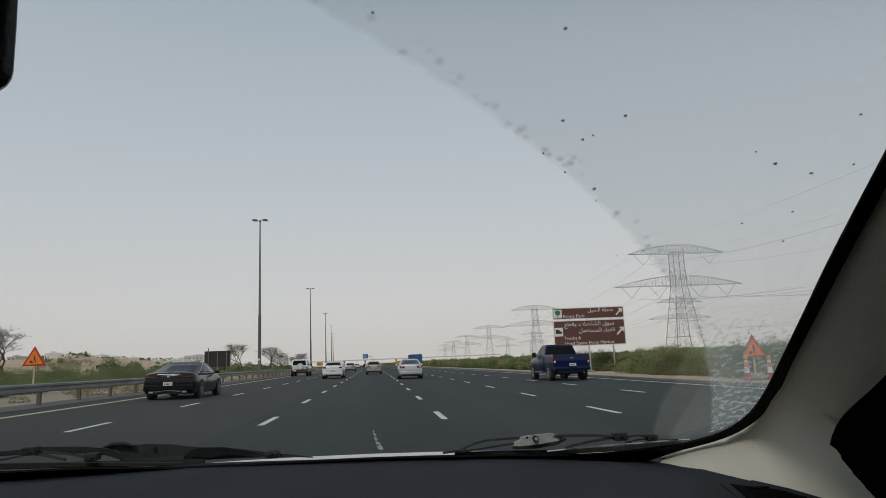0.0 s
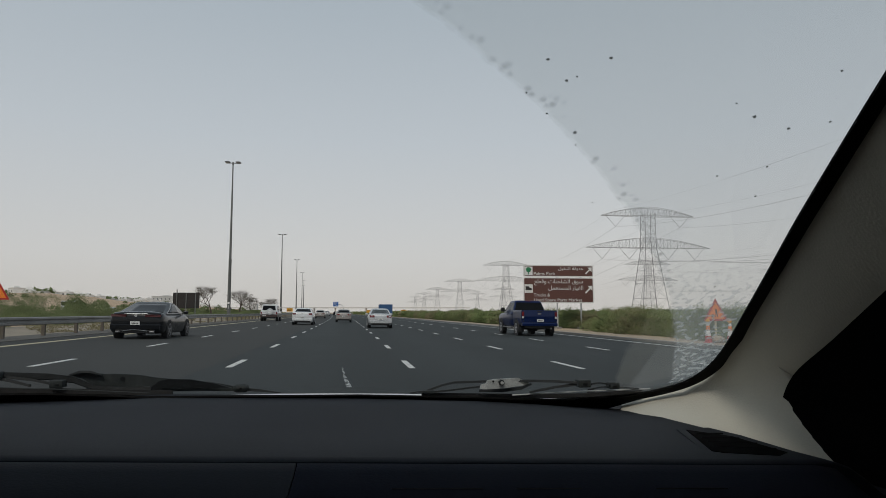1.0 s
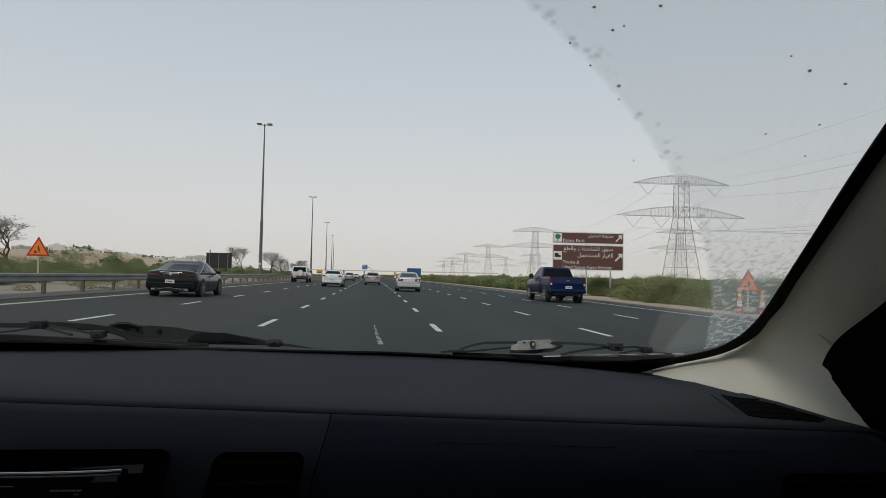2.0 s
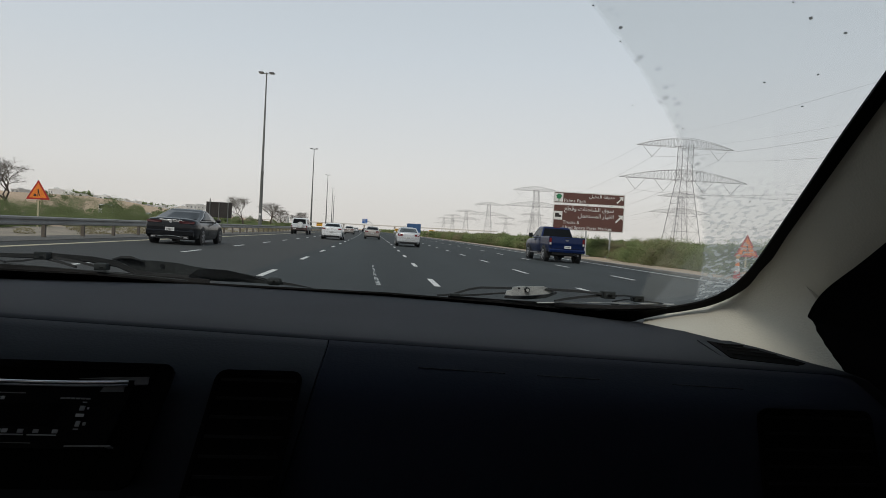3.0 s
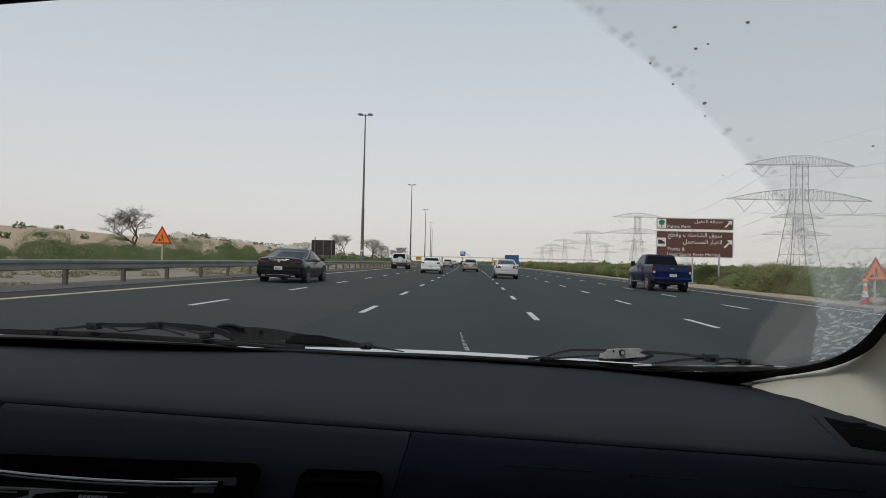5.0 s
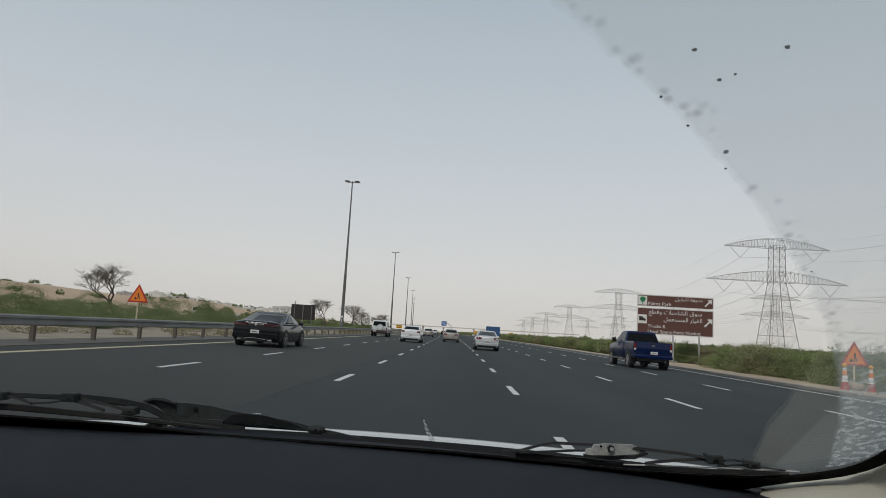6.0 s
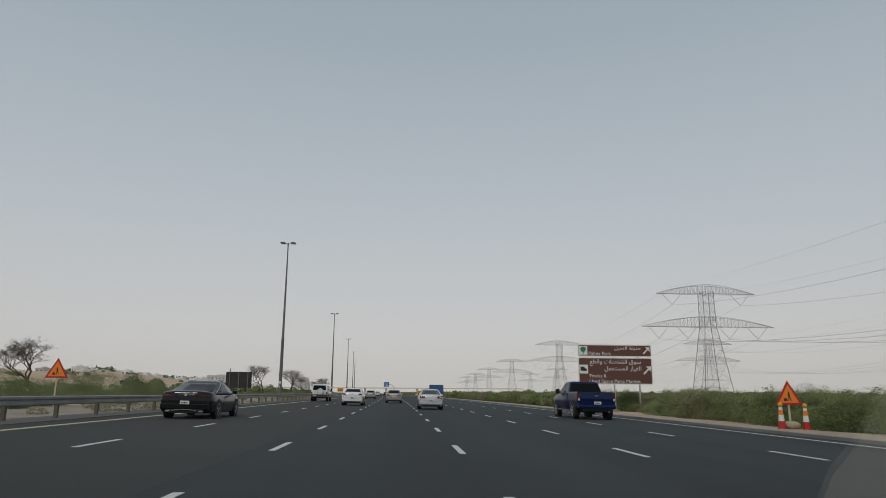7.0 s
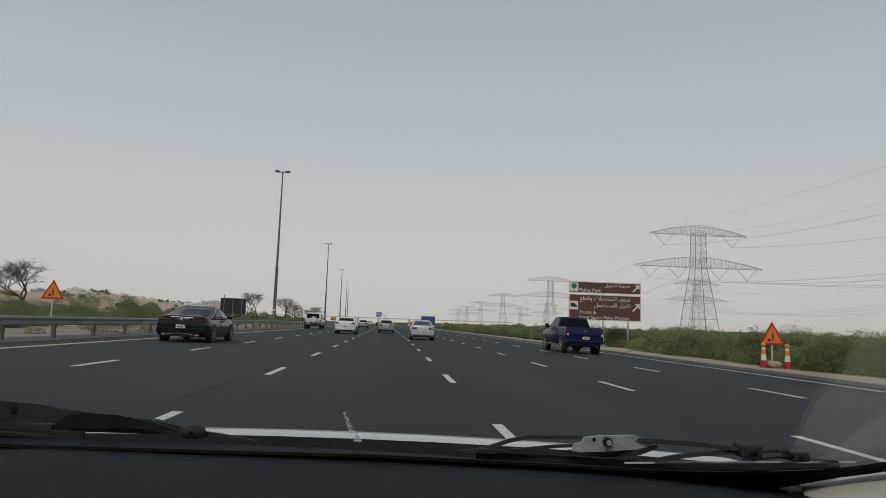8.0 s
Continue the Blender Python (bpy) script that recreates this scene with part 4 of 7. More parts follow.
def build_wipers():
    def add(owner, name, bm, material, label=""):
        ob = part(name, bm, material, None, label)
        ob.parent, ob.matrix_parent_inverse = owner, owner.matrix_world.inverted()
        return ob

    # passenger side: it draws in with the glass towards the pillar
    w = thing("windscreen_wiper", "worn black windscreen wiper with a bare metal hinge plate", "wiper", (0.24, 1.15, 0.975))
    add(w, "blade", bar(bmesh.new(), [(0.104, 1.142, 0.9858), (0.202, 1.146, 0.9826), (0.293, 1.121, 0.983), (0.388, 1.120, 0.983), (0.479, 1.109, 0.990)], 0.0075, 0.006), "black_rubber", "rubber wiper blade")
    add(w, "blade_strip", bar(bmesh.new(), [(0.2525, 1.112, 0.9867), (0.2992, 1.102, 0.9899), (0.3686, 1.097, 0.9926), (0.4289, 1.095, 0.9940), (0.4862, 1.093, 0.9954)], 0.0018, 0.002), "strip_metal", "bare metal backing strip")
    add(w, "yoke", bar(bmesh.new(), [(0.084, 1.135, 0.990), (0.109, 1.136, 0.9922), (0.138, 1.137, 1.0022), (0.158, 1.138, 1.0062), (0.211, 1.135, 1.0076), (0.254, 1.116, 1.0098), (0.2885, 1.099, 1.0109), (0.322, 1.086, 1.0111), (0.355, 1.073, 1.0090)],
                       [0.003, 0.004, 0.0038, 0.0038, 0.0038, 0.0038, 0.0042, 0.0042, 0.004]), "wiper", "bowed steel yoke")
    add(w, "lower_yoke", bar(bmesh.new(), [(0.1187, 1.136, 0.9908), (0.153, 1.138, 0.9935), (0.187, 1.139, 0.9971), (0.211, 1.135, 0.9993)], 0.003), "wiper", "thin lower yoke")
    add(w, "saddle", bar(bmesh.new(), [(0.202, 1.140, 0.9915), (0.237, 1.122, 0.9935), (0.267, 1.109, 0.9982), (0.282, 1.101, 1.0056)], [0.004, 0.006, 0.005, 0.003]), "wiper")
    add(w, "arm", bar(bmesh.new(), [(0.280, 1.102, 0.992), (0.297, 1.095, 0.9967), (0.318, 1.087, 1.0015), (0.355, 1.075, 1.0072)], [0.003, 0.004, 0.004, 0.004]), "wiper", "thin pivot arm")
    add(w, "small_yoke", bar(bmesh.new(), [(0.3725, 1.080, 1.0029), (0.3762, 1.074, 1.0074), (0.3892, 1.072, 1.0087), (0.407, 1.073, 1.0068)], 0.003), "wiper", "thin secondary yoke")
    add(w, "small_yoke", bar(bmesh.new(), [(0.3768, 1.091, 0.9962), (0.396, 1.083, 1.0010), (0.4246, 1.084, 1.0002), (0.465, 1.091, 0.9962)], 0.002), "wiper", "thin secondary yoke")
    plate_ = [(0.2009, 0.9960), (0.2027, 1.0028), (0.2114, 1.0049), (0.2133, 1.0097), (0.2287, 1.0118), (0.2674, 1.0132), (0.2772, 1.0095), (0.2888, 1.0086), (0.2850, 1.0038), (0.2773, 1.0008), (0.2580, 0.9986), (0.2435, 0.9965), (0.2096, 0.9951)]
    hp = add(w, "hinge_plate", flat_plate(1.108, 0.004, [(x * 0.982, 1.112 + (z - 1.112) * 0.982) for x, z in plate_]), "bare", "bare scuffed metal hinge plate")
    bm = bmesh.new()
    tube(bm, (0.233, 1.108, 1.0080), (0.233, 1.102, 1.0080), 0.0052, 0.0046, seg=6)
    b = add(hp, "bolt", bm, "wiper", "dark hexagonal bolt")
    bm = bmesh.new()
    tube(bm, (0.233, 1.102, 1.0080), (0.233, 1.1005, 1.0080), 0.0028, seg=10)
    add(hp, "bolt_head", bm, "bare")
    # hole of the plate: a black disc with the shade in its colour
    bm = bmesh.new()
    tube(bm, (0.2195, 1.108, 1.0100), (0.2195, 1.107, 1.0100), 0.0017, seg=8)
    add(hp, "rivet_hole", bm, "frit")
    for x, y, z, s in ((0.3616, 1.073, 1.0087, 1.0), (0.4156, 1.081, 1.0038, 0.85)):
        c = add(w, "clip", block(x, y, z, 0.021 * s, 0.0125 * s), "faded", "grey pivot clip")
        # dark raised block that paints the shade of the clip's hole
        add(c, "clip_hole", block(x, y - 0.0106, z - 0.001, 0.008 * s, 0.004 * s, 0.001, 0.0003), "wiper")
    add(w, "clip", block(0.1147, 1.134, 0.9922, 0.017, 0.005, 0.012, 0.001), "faded", "grey end clip")
    bm = bmesh.new()
    tube(bm, (0.40, 1.14, 0.985), (0.455, 1.20, 0.955), 0.008, 0.012, seg=8)
    add(w, "spindle", bm, "wiper")
    # driver side
    w2 = thing("windscreen_wiper", "long black windscreen wiper with weathered arm at rest", "wiper", (-0.45, 1.18, 0.98))
    add(w2, "blade", level_bar(1.160, 0.009, [(-0.90, 1.0068), (-0.766, 1.006), (-0.636, 1.0045), (-0.488, 1.0003), (-0.369, 0.9957), (-0.300, 0.9937)], 0.006), "black_rubber", "rubber wiper blade")
    add(w2, "blade_strip", level_bar(1.148, 0.0011, [(-0.757, 1.0126), (-0.632, 1.0115), (-0.485, 1.0049), (-0.367, 0.9983), (-0.3325, 0.9958)], 0.003), "faded", "bare metal backing strip")
    add(w2, "yoke", level_bar(1.165, [0.003, 0.004, 0.005, 0.0068, 0.0074, 0.008], [(-0.7525, 1.0133), (-0.7207, 1.0157), (-0.686, 1.0200), (-0.666, 1.0228), (-0.601, 1.0235), (-0.5695, 1.0244)]), "wiper", "bowed steel yoke")
    add(w2, "yoke", level_bar(1.165, [0.008, 0.009, 0.0105, 0.0105, 0.009, 0.007, 0.006, 0.006], [(-0.5695, 1.0254), (-0.5516, 1.0256), (-0.492, 1.0223), (-0.452, 1.0167), (-0.434, 1.0090), (-0.42, 1.0041), (-0.382, 1.0016), (-0.334, 1.0006)]), "wiper", "bowed steel yoke")
    for y, h, pts in ((1.160, 0.003, [(-0.6701, 1.0216), (-0.6483, 1.0188), (-0.6265, 1.0121)]), (1.160, 0.003, [(-0.6235, 1.0127), (-0.5988, 1.0154), (-0.577, 1.0197)]),
                      (1.158, 0.004, [(-0.5611, 1.0208), (-0.5393, 1.0161), (-0.5145, 1.0094)]), (1.162, 0.004, [(-0.5502, 1.0228), (-0.5104, 1.0173), (-0.4856, 1.0116)])):
        add(w2, "small_yoke", level_bar(y, h, pts), "wiper", "thin secondary yoke")
    for x, z, wd, h in ((-0.6752, 1.0215, 0.020, 0.0125), (-0.5667, 1.0258, 0.021, 0.013), (-0.4729, 1.0118, 0.020, 0.012), (-0.756, 1.0081, 0.024, 0.011)):
        c = add(w2, "clip", block(x, 1.157, z, wd, h), "faded", "grey pivot clip")
        # the hole is a dark block, its shade only coloured on
        add(c, "clip_hole", block(x + wd * 0.12, 1.1465, z - 0.001, wd * 0.3, h * 0.22, 0.001, 0.0002), "wiper")
    add(w2, "arm", flat_plate(1.185, 0.012, [(-0.4696, 1.0221), (-0.4545, 1.0279), (-0.4373, 1.0281), (-0.416, 1.0238), (-0.3987, 1.0240), (-0.3582, 1.0214), (-0.3379, 1.0176), (-0.3176, 1.0152), (-0.2466, 1.0084), (-0.2079, 1.0008),
                                             (-0.2079, 0.9926), (-0.2464, 0.9932), (-0.2971, 0.9936), (-0.3428, 0.9931), (-0.3428, 1.0023), (-0.3986, 1.0016), (-0.427, 1.0033), (-0.4473, 1.0163)]), "faded", "weathered wiper arm")
    add(w2, "arm_ridge", level_bar(1.180, [0.002, 0.004, 0.004, 0.002], [(-0.466, 1.0235), (-0.450, 1.0282), (-0.434, 1.0278), (-0.416, 1.0228)]), "wiper", "dark spring ridge")
    # dark plate before the arm, painting the shade of its hollow
    add(w2, "arm_hollow", flat_plate(1.174, 0.003, [(-0.3373, 1.0021), (-0.3253, 1.0123), (-0.3103, 1.0150), (-0.275, 1.0139), (-0.2347, 1.0063), (-0.2095, 0.9985), (-0.2346, 0.9997), (-0.2749, 1.0008), (-0.295, 0.9975), (-0.3152, 1.0013), (-0.3333, 0.9961)]), "wiper", "dark plate with the arm hollow's shade in its colour")
    # hole in the arm, painted as a dark disc
    bm = bmesh.new()
    tube(bm, (-0.3855, 1.186, 1.0155), (-0.3855, 1.1835, 1.0155), 0.004, seg=10)
    add(w2, "rivet", bm, "wiper", "black disc for the hole in the arm")
    c = add(w2, "end_clip", block(-0.1945, 1.172, 0.9985, 0.026, 0.0135, 0.016, 0.006), "faded", "rounded grey arm end")
    # black block painted as the shaded hole of the arm end
    add(c, "clip_hole", block(-0.194, 1.1638, 0.999, 0.004, 0.003, 0.001, 0.0005), "frit")
    add(w2, "blade_tail", level_bar(1.180, [0.006, 0.004, 0.001], [(-0.195, 0.9963), (-0.1646, 0.9936), (-0.1292, 0.9889)]), "wiper")
    bm = bmesh.new()
    tube(bm, (-0.44, 1.20, 0.992), (-0.50, 1.22, 0.95), 0.010, 0.014, seg=8)
    add(w2, "spindle", bm, "wiper")


M["faded"] = mat("weathered_wiper_steel", (0.020, 0.024, 0.024), (0.040, 0.045, 0.044), 0.7, scale=40.0, detail=160.0, bump=0.15, spec=0.25)
build_wipers()


M["cowl_black"] = mat("black_cowl_plastic", (0.005, 0.005, 0.005), (0.009, 0.009, 0.009), 0.85, scale=12.0, detail=90.0, bump=0.2, spec=0.1)


def build_bonnet():
    bm = bmesh.new()
    xs = [-1.0 + 0.12 * k for k in range(14)]
    rings = []
    for x in xs:
        f = abs((x - GX) / 0.8)
        crown = 0.030 * (1 - f * f)
        rings.append([(x, y, z - 0.021 + crown) for y, z in ((1.445, 0.900), (1.445, 0.937), (1.455, 0.944), (1.50, 0.941), (1.6, 0.927), (1.95, 0.87), (2.2, 0.78), (2.25, 0.6), (2.2, 0.6), (1.48, 0.88))])
    loft(bm, rings)
    ob = sharp(part("bonnet", bm, "white_body", smooth=True), 40)
    tagged(ob, "white painted car bonnet beyond the windscreen", "bonnet")
    bm = bmesh.new()
    loft(bm, [[(x, 1.10, 0.925), (x, 1.10, 0.962 - 0.02 * abs(x - GX)), (x, 1.16, 0.958 - 0.02 * abs(x - GX)), (x, 1.25, 0.940), (x, 1.44, 0.951 - 0.03 * abs((x - GX) / 0.8) ** 2), (x, 1.44, 0.90)] for x in xs])
    tagged(part("cowl", bm, "cowl_black"), "black plastic cowl panel under the wipers", "cowl panel")
    nz = thing("washer_nozzle", "small black washer nozzle on the cowl", "nozzle", (-0.02, 1.20, 0.945))
    bm = bmesh.new()
    box(bm, -0.012, 0.012, -0.012, 0.012, 0, 0.018, 0.004)
    part("body", bm, "black_plastic", nz)


build_bonnet()

# ---- vehicles ----
def wheel_parts(parent, x, y, r, w, rim="rim", side=1):
    wh = bpy.data.objects.new("wheel", None)
    scene.collection.objects.link(wh)
    wh.parent, wh.location = parent, (x, y, r)
    key = ("tyre", r, w)
    if key not in WHEELS:
        bm = bmesh.new()
        seg = 28
        prof = [(-w / 2, r * 0.66), (-w / 2, r * 0.93), (-w / 2 * 0.8, r), (w / 2 * 0.8, r), (w / 2, r * 0.93), (w / 2, r * 0.66)]
        loft(bm, [[(px, pr * math.cos(a), pr * math.sin(a)) for a in [2 * math.pi * k / seg for k in range(seg)]] for px, pr in prof])
        me = bpy.data.meshes.new("tyre")
        bmesh.ops.recalc_face_normals(bm, faces=bm.faces)
        bm.to_mesh(me)
        bm.free()
        me.materials.append(M["tyre"])
        WHEELS[key] = me
    t = new("tyre", WHEELS[key])
    t.parent = wh
    key = ("rim", r, w, rim, side)
    if key not in WHEELS:
        bm = bmesh.new()
        o = side * w / 2
        seg = 24
        loft(bm, [[(px, pr * math.cos(a), pr * math.sin(a)) for a in [2 * math.pi * k / seg for k in range(seg)]] for px, pr in ((o * 1.01, r * 0.69), (o * 1.06, r * 0.69), (o * 1.06, r * 0.62), (o * 0.75, r * 0.60))], caps=False)
        for k in range(5):
            a = 2 * math.pi * k / 5
            m = Matrix.Rotation(a, 4, "X")
            box(bm, min(o * 0.9, o * 1.04), max(o * 0.9, o * 1.04), -r * 0.09, r * 0.09, r * 0.08, r * 0.63, 0, m)
        tube(bm, (o * 0.8, 0, 0), (o * 1.07, 0, 0), r * 0.17, seg=12)
        me = bpy.data.meshes.new("rim")
        bmesh.ops.recalc_face_normals(bm, faces=bm.faces)
        bm.to_mesh(me)
        bm.free()
        me.materials.append(M[rim])
        WHEELS[key] = me
    q = new("rim", WHEELS[key])
    q.parent = wh
    bm_key = ("well", r)
    if bm_key not in WHEELS:
        bm = bmesh.new()
        tube(bm, (-0.02, 0, 0), (0.02, 0, 0), r * 0.6, seg=20)
        me = bpy.data.meshes.new("brake_disc")
        bm.to_mesh(me)
        bm.free()
        me.materials.append(M["ink"])
        WHEELS[bm_key] = me
    d = new("brake_disc", WHEELS[bm_key])
    d.parent = wh
    return wh


WHEELS = {}


def lower_section(w, zb, zs, crown, y, tuck=0.86):
    """Half-round car section at y, from sill to shoulder and over the deck."""
    h = zs - zb
    half = [(w * tuck, zb), (w * 0.955, zb + 0.06 * h), (w * 0.985, zb + 0.25 * h), (w, zb + 0.52 * h), (w * 0.99, zb + 0.74 * h), (w * 0.955, zb + 0.885 * h), (w * 0.86, zb + 0.975 * h), (w * 0.5, zs + crown * 0.8), (0, zs + crown)]
    return [(x, y, z) for x, z in half] + [(-x, y, z) for x, z in reversed(half[:-1])]


def cabin_ring(y0, y1, w, z, r):
    """Rounded rectangle ring of the cabin at height z."""
    pts = []
    for cx, cy, a0 in ((w - r, y1 - r, 0), (-w + r, y1 - r, 90), (-w + r, y0 + r, 180), (w - r, y0 + r, 270)):
        pts += [(cx + r * math.cos(radians(a0 + 22.5 * k)), cy + r * math.sin(radians(a0 + 22.5 * k)), z) for k in range(5)]
    return pts


def patch(corners, n=(6, 4), off=0.004, thick=0.006, bow=0.0):
    """A pane on four corners (low a, low b, high b, high a), set proud along its normal."""
    a, b, c, d = (Vector(p) for p in corners)
    nn = (b - a).cross(d - a).normalized()
    bm = bmesh.new()
    g = []
    for lvl in (off - thick, off):
        rows = []
        for j in range(n[1] + 1):
            t = j / n[1]
            p, q = a.lerp(d, t), b.lerp(c, t)
            rows.append([bm.verts.new(p.lerp(q, i / n[0]) + nn * (lvl + bow * 4 * (i / n[0]) * (1 - i / n[0]))) for i in range(n[0] + 1)])
        g.append(rows)
    for rows in g:
        for j in range(n[1]):
            for i in range(n[0]):
                bm.faces.new((rows[j][i], rows[j][i + 1], rows[j + 1][i + 1], rows[j + 1][i]))
    lo, hi = g
    rim_ = [(0, i) for i in range(n[0])] + [(j, n[0]) for j in range(n[1])] + [(n[1], i) for i in range(n[0], 0, -1)] + [(j, 0) for j in range(n[1], 0, -1)]
    for (j0, i0), (j1, i1) in zip(rim_, rim_[1:] + rim_[:1]):
        bm.faces.new((lo[j0][i0], lo[j1][i1], hi[j1][i1], hi[j0][i0]))
    return bm


def curved_pane(rows, inward):
    """A pane through rows of points, given depth along a vector."""
    bm = bmesh.new()
    d = Vector(inward)
    a = [[bm.verts.new(p) for p in r] for r in rows]
    b = [[bm.verts.new(Vector(p) + d) for p in r] for r in rows]
    m, n = len(rows), len(rows[0])
    for g in (a, b):
        for j in range(m - 1):
            for i in range(n - 1):
                bm.faces.new((g[j][i], g[j][i + 1], g[j + 1][i + 1], g[j + 1][i]))
    rim_ = [(0, i) for i in range(n - 1)] + [(j, n - 1) for j in range(m - 1)] + [(m - 1, i) for i in range(n - 1, 0, -1)] + [(j, 0) for j in range(m - 1, 0, -1)]
    for (j0, i0), (j1, i1) in zip(rim_, rim_[1:] + rim_[:1]):
        bm.faces.new((a[j0][i0], a[j1][i1], b[j1][i1], b[j0][i0]))
    return bm


def plate(parent, y, z, w=0.34, h=0.13, x=0.0):
    bm = bmesh.new()
    box(bm, x - w / 2, x + w / 2, y - 0.012, y, z - h / 2, z + h / 2)
    p = part("number_plate", bm, "plate", parent, "white number plate with dark bars")
    bm = bmesh.new()
    for k in range(5):
        box(bm, x - w * 0.34 + k * w * 0.14, x - w * 0.34 + k * w * 0.14 + w * 0.09, y - 0.015, y - 0.011, z - h * 0.28, z + h * 0.12)
    part("plate_bars", bm, "ink", p)


def car(name, label, at, C, group=""):
    """A car seen from behind; its rear bumper at y = 0, heading along +y."""
    e = thing(name, label, "car", at, group=group)
    e.rotation_euler = (0, math.atan(FALL), 0)
    L, W, H = C["L"], C["W"] / 2, C["H"]
    zb, deck, belt, hood = C.get("zb", 0.22), C["deck"], C["belt"], C["hood"]
    paint = C["paint"]
    st = [(0.0, W * 0.80, zb + 0.16, deck - 0.20), (0.03, W * 0.88, zb + 0.08, deck - 0.09), (0.10, W * 0.935, zb + 0.03, deck - 0.025), (0.22, W * 0.965, zb, deck),
          (C["rb"], W * 0.99, zb - 0.02, deck + 0.02), (C["rb"] + 0.5, W, zb - 0.03, belt), (L * 0.5, W, zb - 0.03, belt - 0.01), (C["fb"] - 0.25, W, zb - 0.03, belt - 0.02),
          (C["fb"] + 0.1, W * 0.99, zb - 0.02, hood + 0.03), (L * 0.86, W * 0.97, zb, hood - 0.06), (L * 0.95, W * 0.90, zb + 0.02, hood - 0.16), (L, W * 0.74, zb + 0.1, hood - 0.30)]
    bm = bmesh.new()
    loft(bm, [lower_section(w, b, s, 0.025, y) for y, w, b, s in st])
    body = sharp(part("body", bm, paint, e, smooth=True), 50)
    rb, rr, rf, fb = C["rb"], C["rr"], C["rf"], C["fb"]
    zl = belt - 0.03
    wl, wr = W * 0.90, W * C.get("top", 0.70)
    zr = H - 0.07

    bulge, wide = C.get("arch", 1.0), C.get("bulge", 1.35)

    def cab(t):
        s = t ** bulge
        return rb + (rr - rb) * s, fb + (rf - fb) * t ** 1.15, wl + (wr - wl) * t ** wide, zl + (zr - zl) * t

    bm = bmesh.new()
    rings = []
    for t in (0, 0.2, 0.4, 0.6, 0.8, 1.0):
        y0, y1, w, z = cab(t)
        rings.append(cabin_ring(y0, y1, w, z, 0.13))
    rings.append(cabin_ring(rr + 0.12, rf - 0.10, wr - 0.08, H - 0.025, 0.12))
    rings.append(cabin_ring(rr + 0.38, rf - 0.35, wr - 0.25, H, 0.10))
    loft(bm, rings)
    sharp(part("cabin", bm, paint, e, smooth=True), 60)
    ts = [0.10 + 0.84 * k / 6 for k in range(7)]
    # rear window
    rows = []
    for t in ts:
        y0, _, w, z = cab(t)
        rows.append([(x * (w - 0.10), y0 - 0.006 + 0.01 * x * x, z + 0.004) for x in (-1, -0.5, 0, 0.5, 1)])
    part("rear_window", curved_pane(rows, (0, 0.02, -0.008)), C.get("rear_glass", "tint"), e, "rear window", smooth=True)
    # side windows
    for s in (1, -1):
        n = C.get("doors", 2)
        cuts = [0.0, 0.52, 1.0] if n == 2 else [0.0, 1.0]
        for a, b in zip(cuts, cuts[1:]):
            rows = []
            for t in ts:
                y0, y1, w, z = cab(t)
                y0, y1 = y0 + 0.30 - 0.16 * t, y1 - 0.30 + 0.16 * t
                rows.append([(s * (w + 0.006), y0 + (y1 - y0) * (a + (b - a) * q) + (0.03 if q == 0 else -0.03 if q == 1 else 0), z) for q in (0, 0.33, 0.67, 1)])
            part("side_window", curved_pane(rows, (-s * 0.02, 0, 0)), "tint", e, smooth=True)
        if C.get("chrome_line"):
            bm = bmesh.new()
            lo0, lo1, wlo, zlo = cab(0.10)
            hi0, hi1, whi, zhi = cab(0.97)
            m0 = cab(0.5)
            pts = [(s * (wlo + 0.008), lo1 - 0.25, zlo), (s * (wlo + 0.008), lo0 + 0.28, zlo), (s * (m0[2] + 0.008), m0[0] + 0.24, m0[3]), (s * (whi + 0.006), hi0 + 0.22, zhi), (s * (whi + 0.006), hi1 - 0.2, zhi)]
            for p, q in zip(pts, pts[1:]):
                tube(bm, p, q, 0.011, seg=6)
            part("window_trim", bm, "chrome", e, "chrome window line")
    # wheels over black discs that paint the shade of the arches
    r, tw = C["wr"], 0.22
    for y in (C["ra"], C["fa"]):
        for s in (1, -1):
            bm = bmesh.new()
            tube(bm, (s * (W - 0.20), y, r), (s * (W + 0.004), y, r), r * 1.13, seg=28)
            part("wheel_arch", bm, "ink", e, "black disc with the wheel arch's shade in its colour")
            wheel_parts(e, s * (W - tw / 2 + 0.012), y, r, tw, C.get("rim", "rim"), s)
    # tail lamps
    zt, ht = C["lamp_z"], C["lamp_h"]
    for s in (1, -1):
        bm = bmesh.new()
        x0, x1 = s * W * C.get("lamp_in", 0.52), s * W * 0.90
        m = [(x0, -0.008 + 0.05, zt - ht * 0.45), (x1 * 0.99, 0.075, zt - ht / 2), (x1 * 1.02, 0.14, zt + ht * 0.35), (x1, 0.13, zt + ht / 2), (x0, 0.05, zt + ht * 0.42)]
        back = [(x * 0.98, y + 0.14, z) for x, y, z in m]
        front = [(x, y - 0.075, z) for x, y, z in m]
        loft(bm, [front, back])
        part("tail_lamp", bm, C.get("lens", "red_lens"), e, "red tail lamp")
    bm = bmesh.new()
    loft(bm, [[(x, y, z) for y, z in ((-0.03, zb + 0.16), (-0.035, zb + 0.30), (0.02, zb + 0.36), (0.12, zb + 0.36), (0.12, zb + 0.14), (0.0, zb + 0.12))] for x in [W * 0.9 * k / 4 for k in range(-4, 5)]])
    part("rear_bumper", bm, paint, e)
    bm = bmesh.new()
    box(bm, -W * 0.72, W * 0.72, -0.02, 0.10, zb - 0.01, zb + 0.13, 0.02)
    part("bumper_insert", bm, "black_plastic", e, "black lower bumper insert")
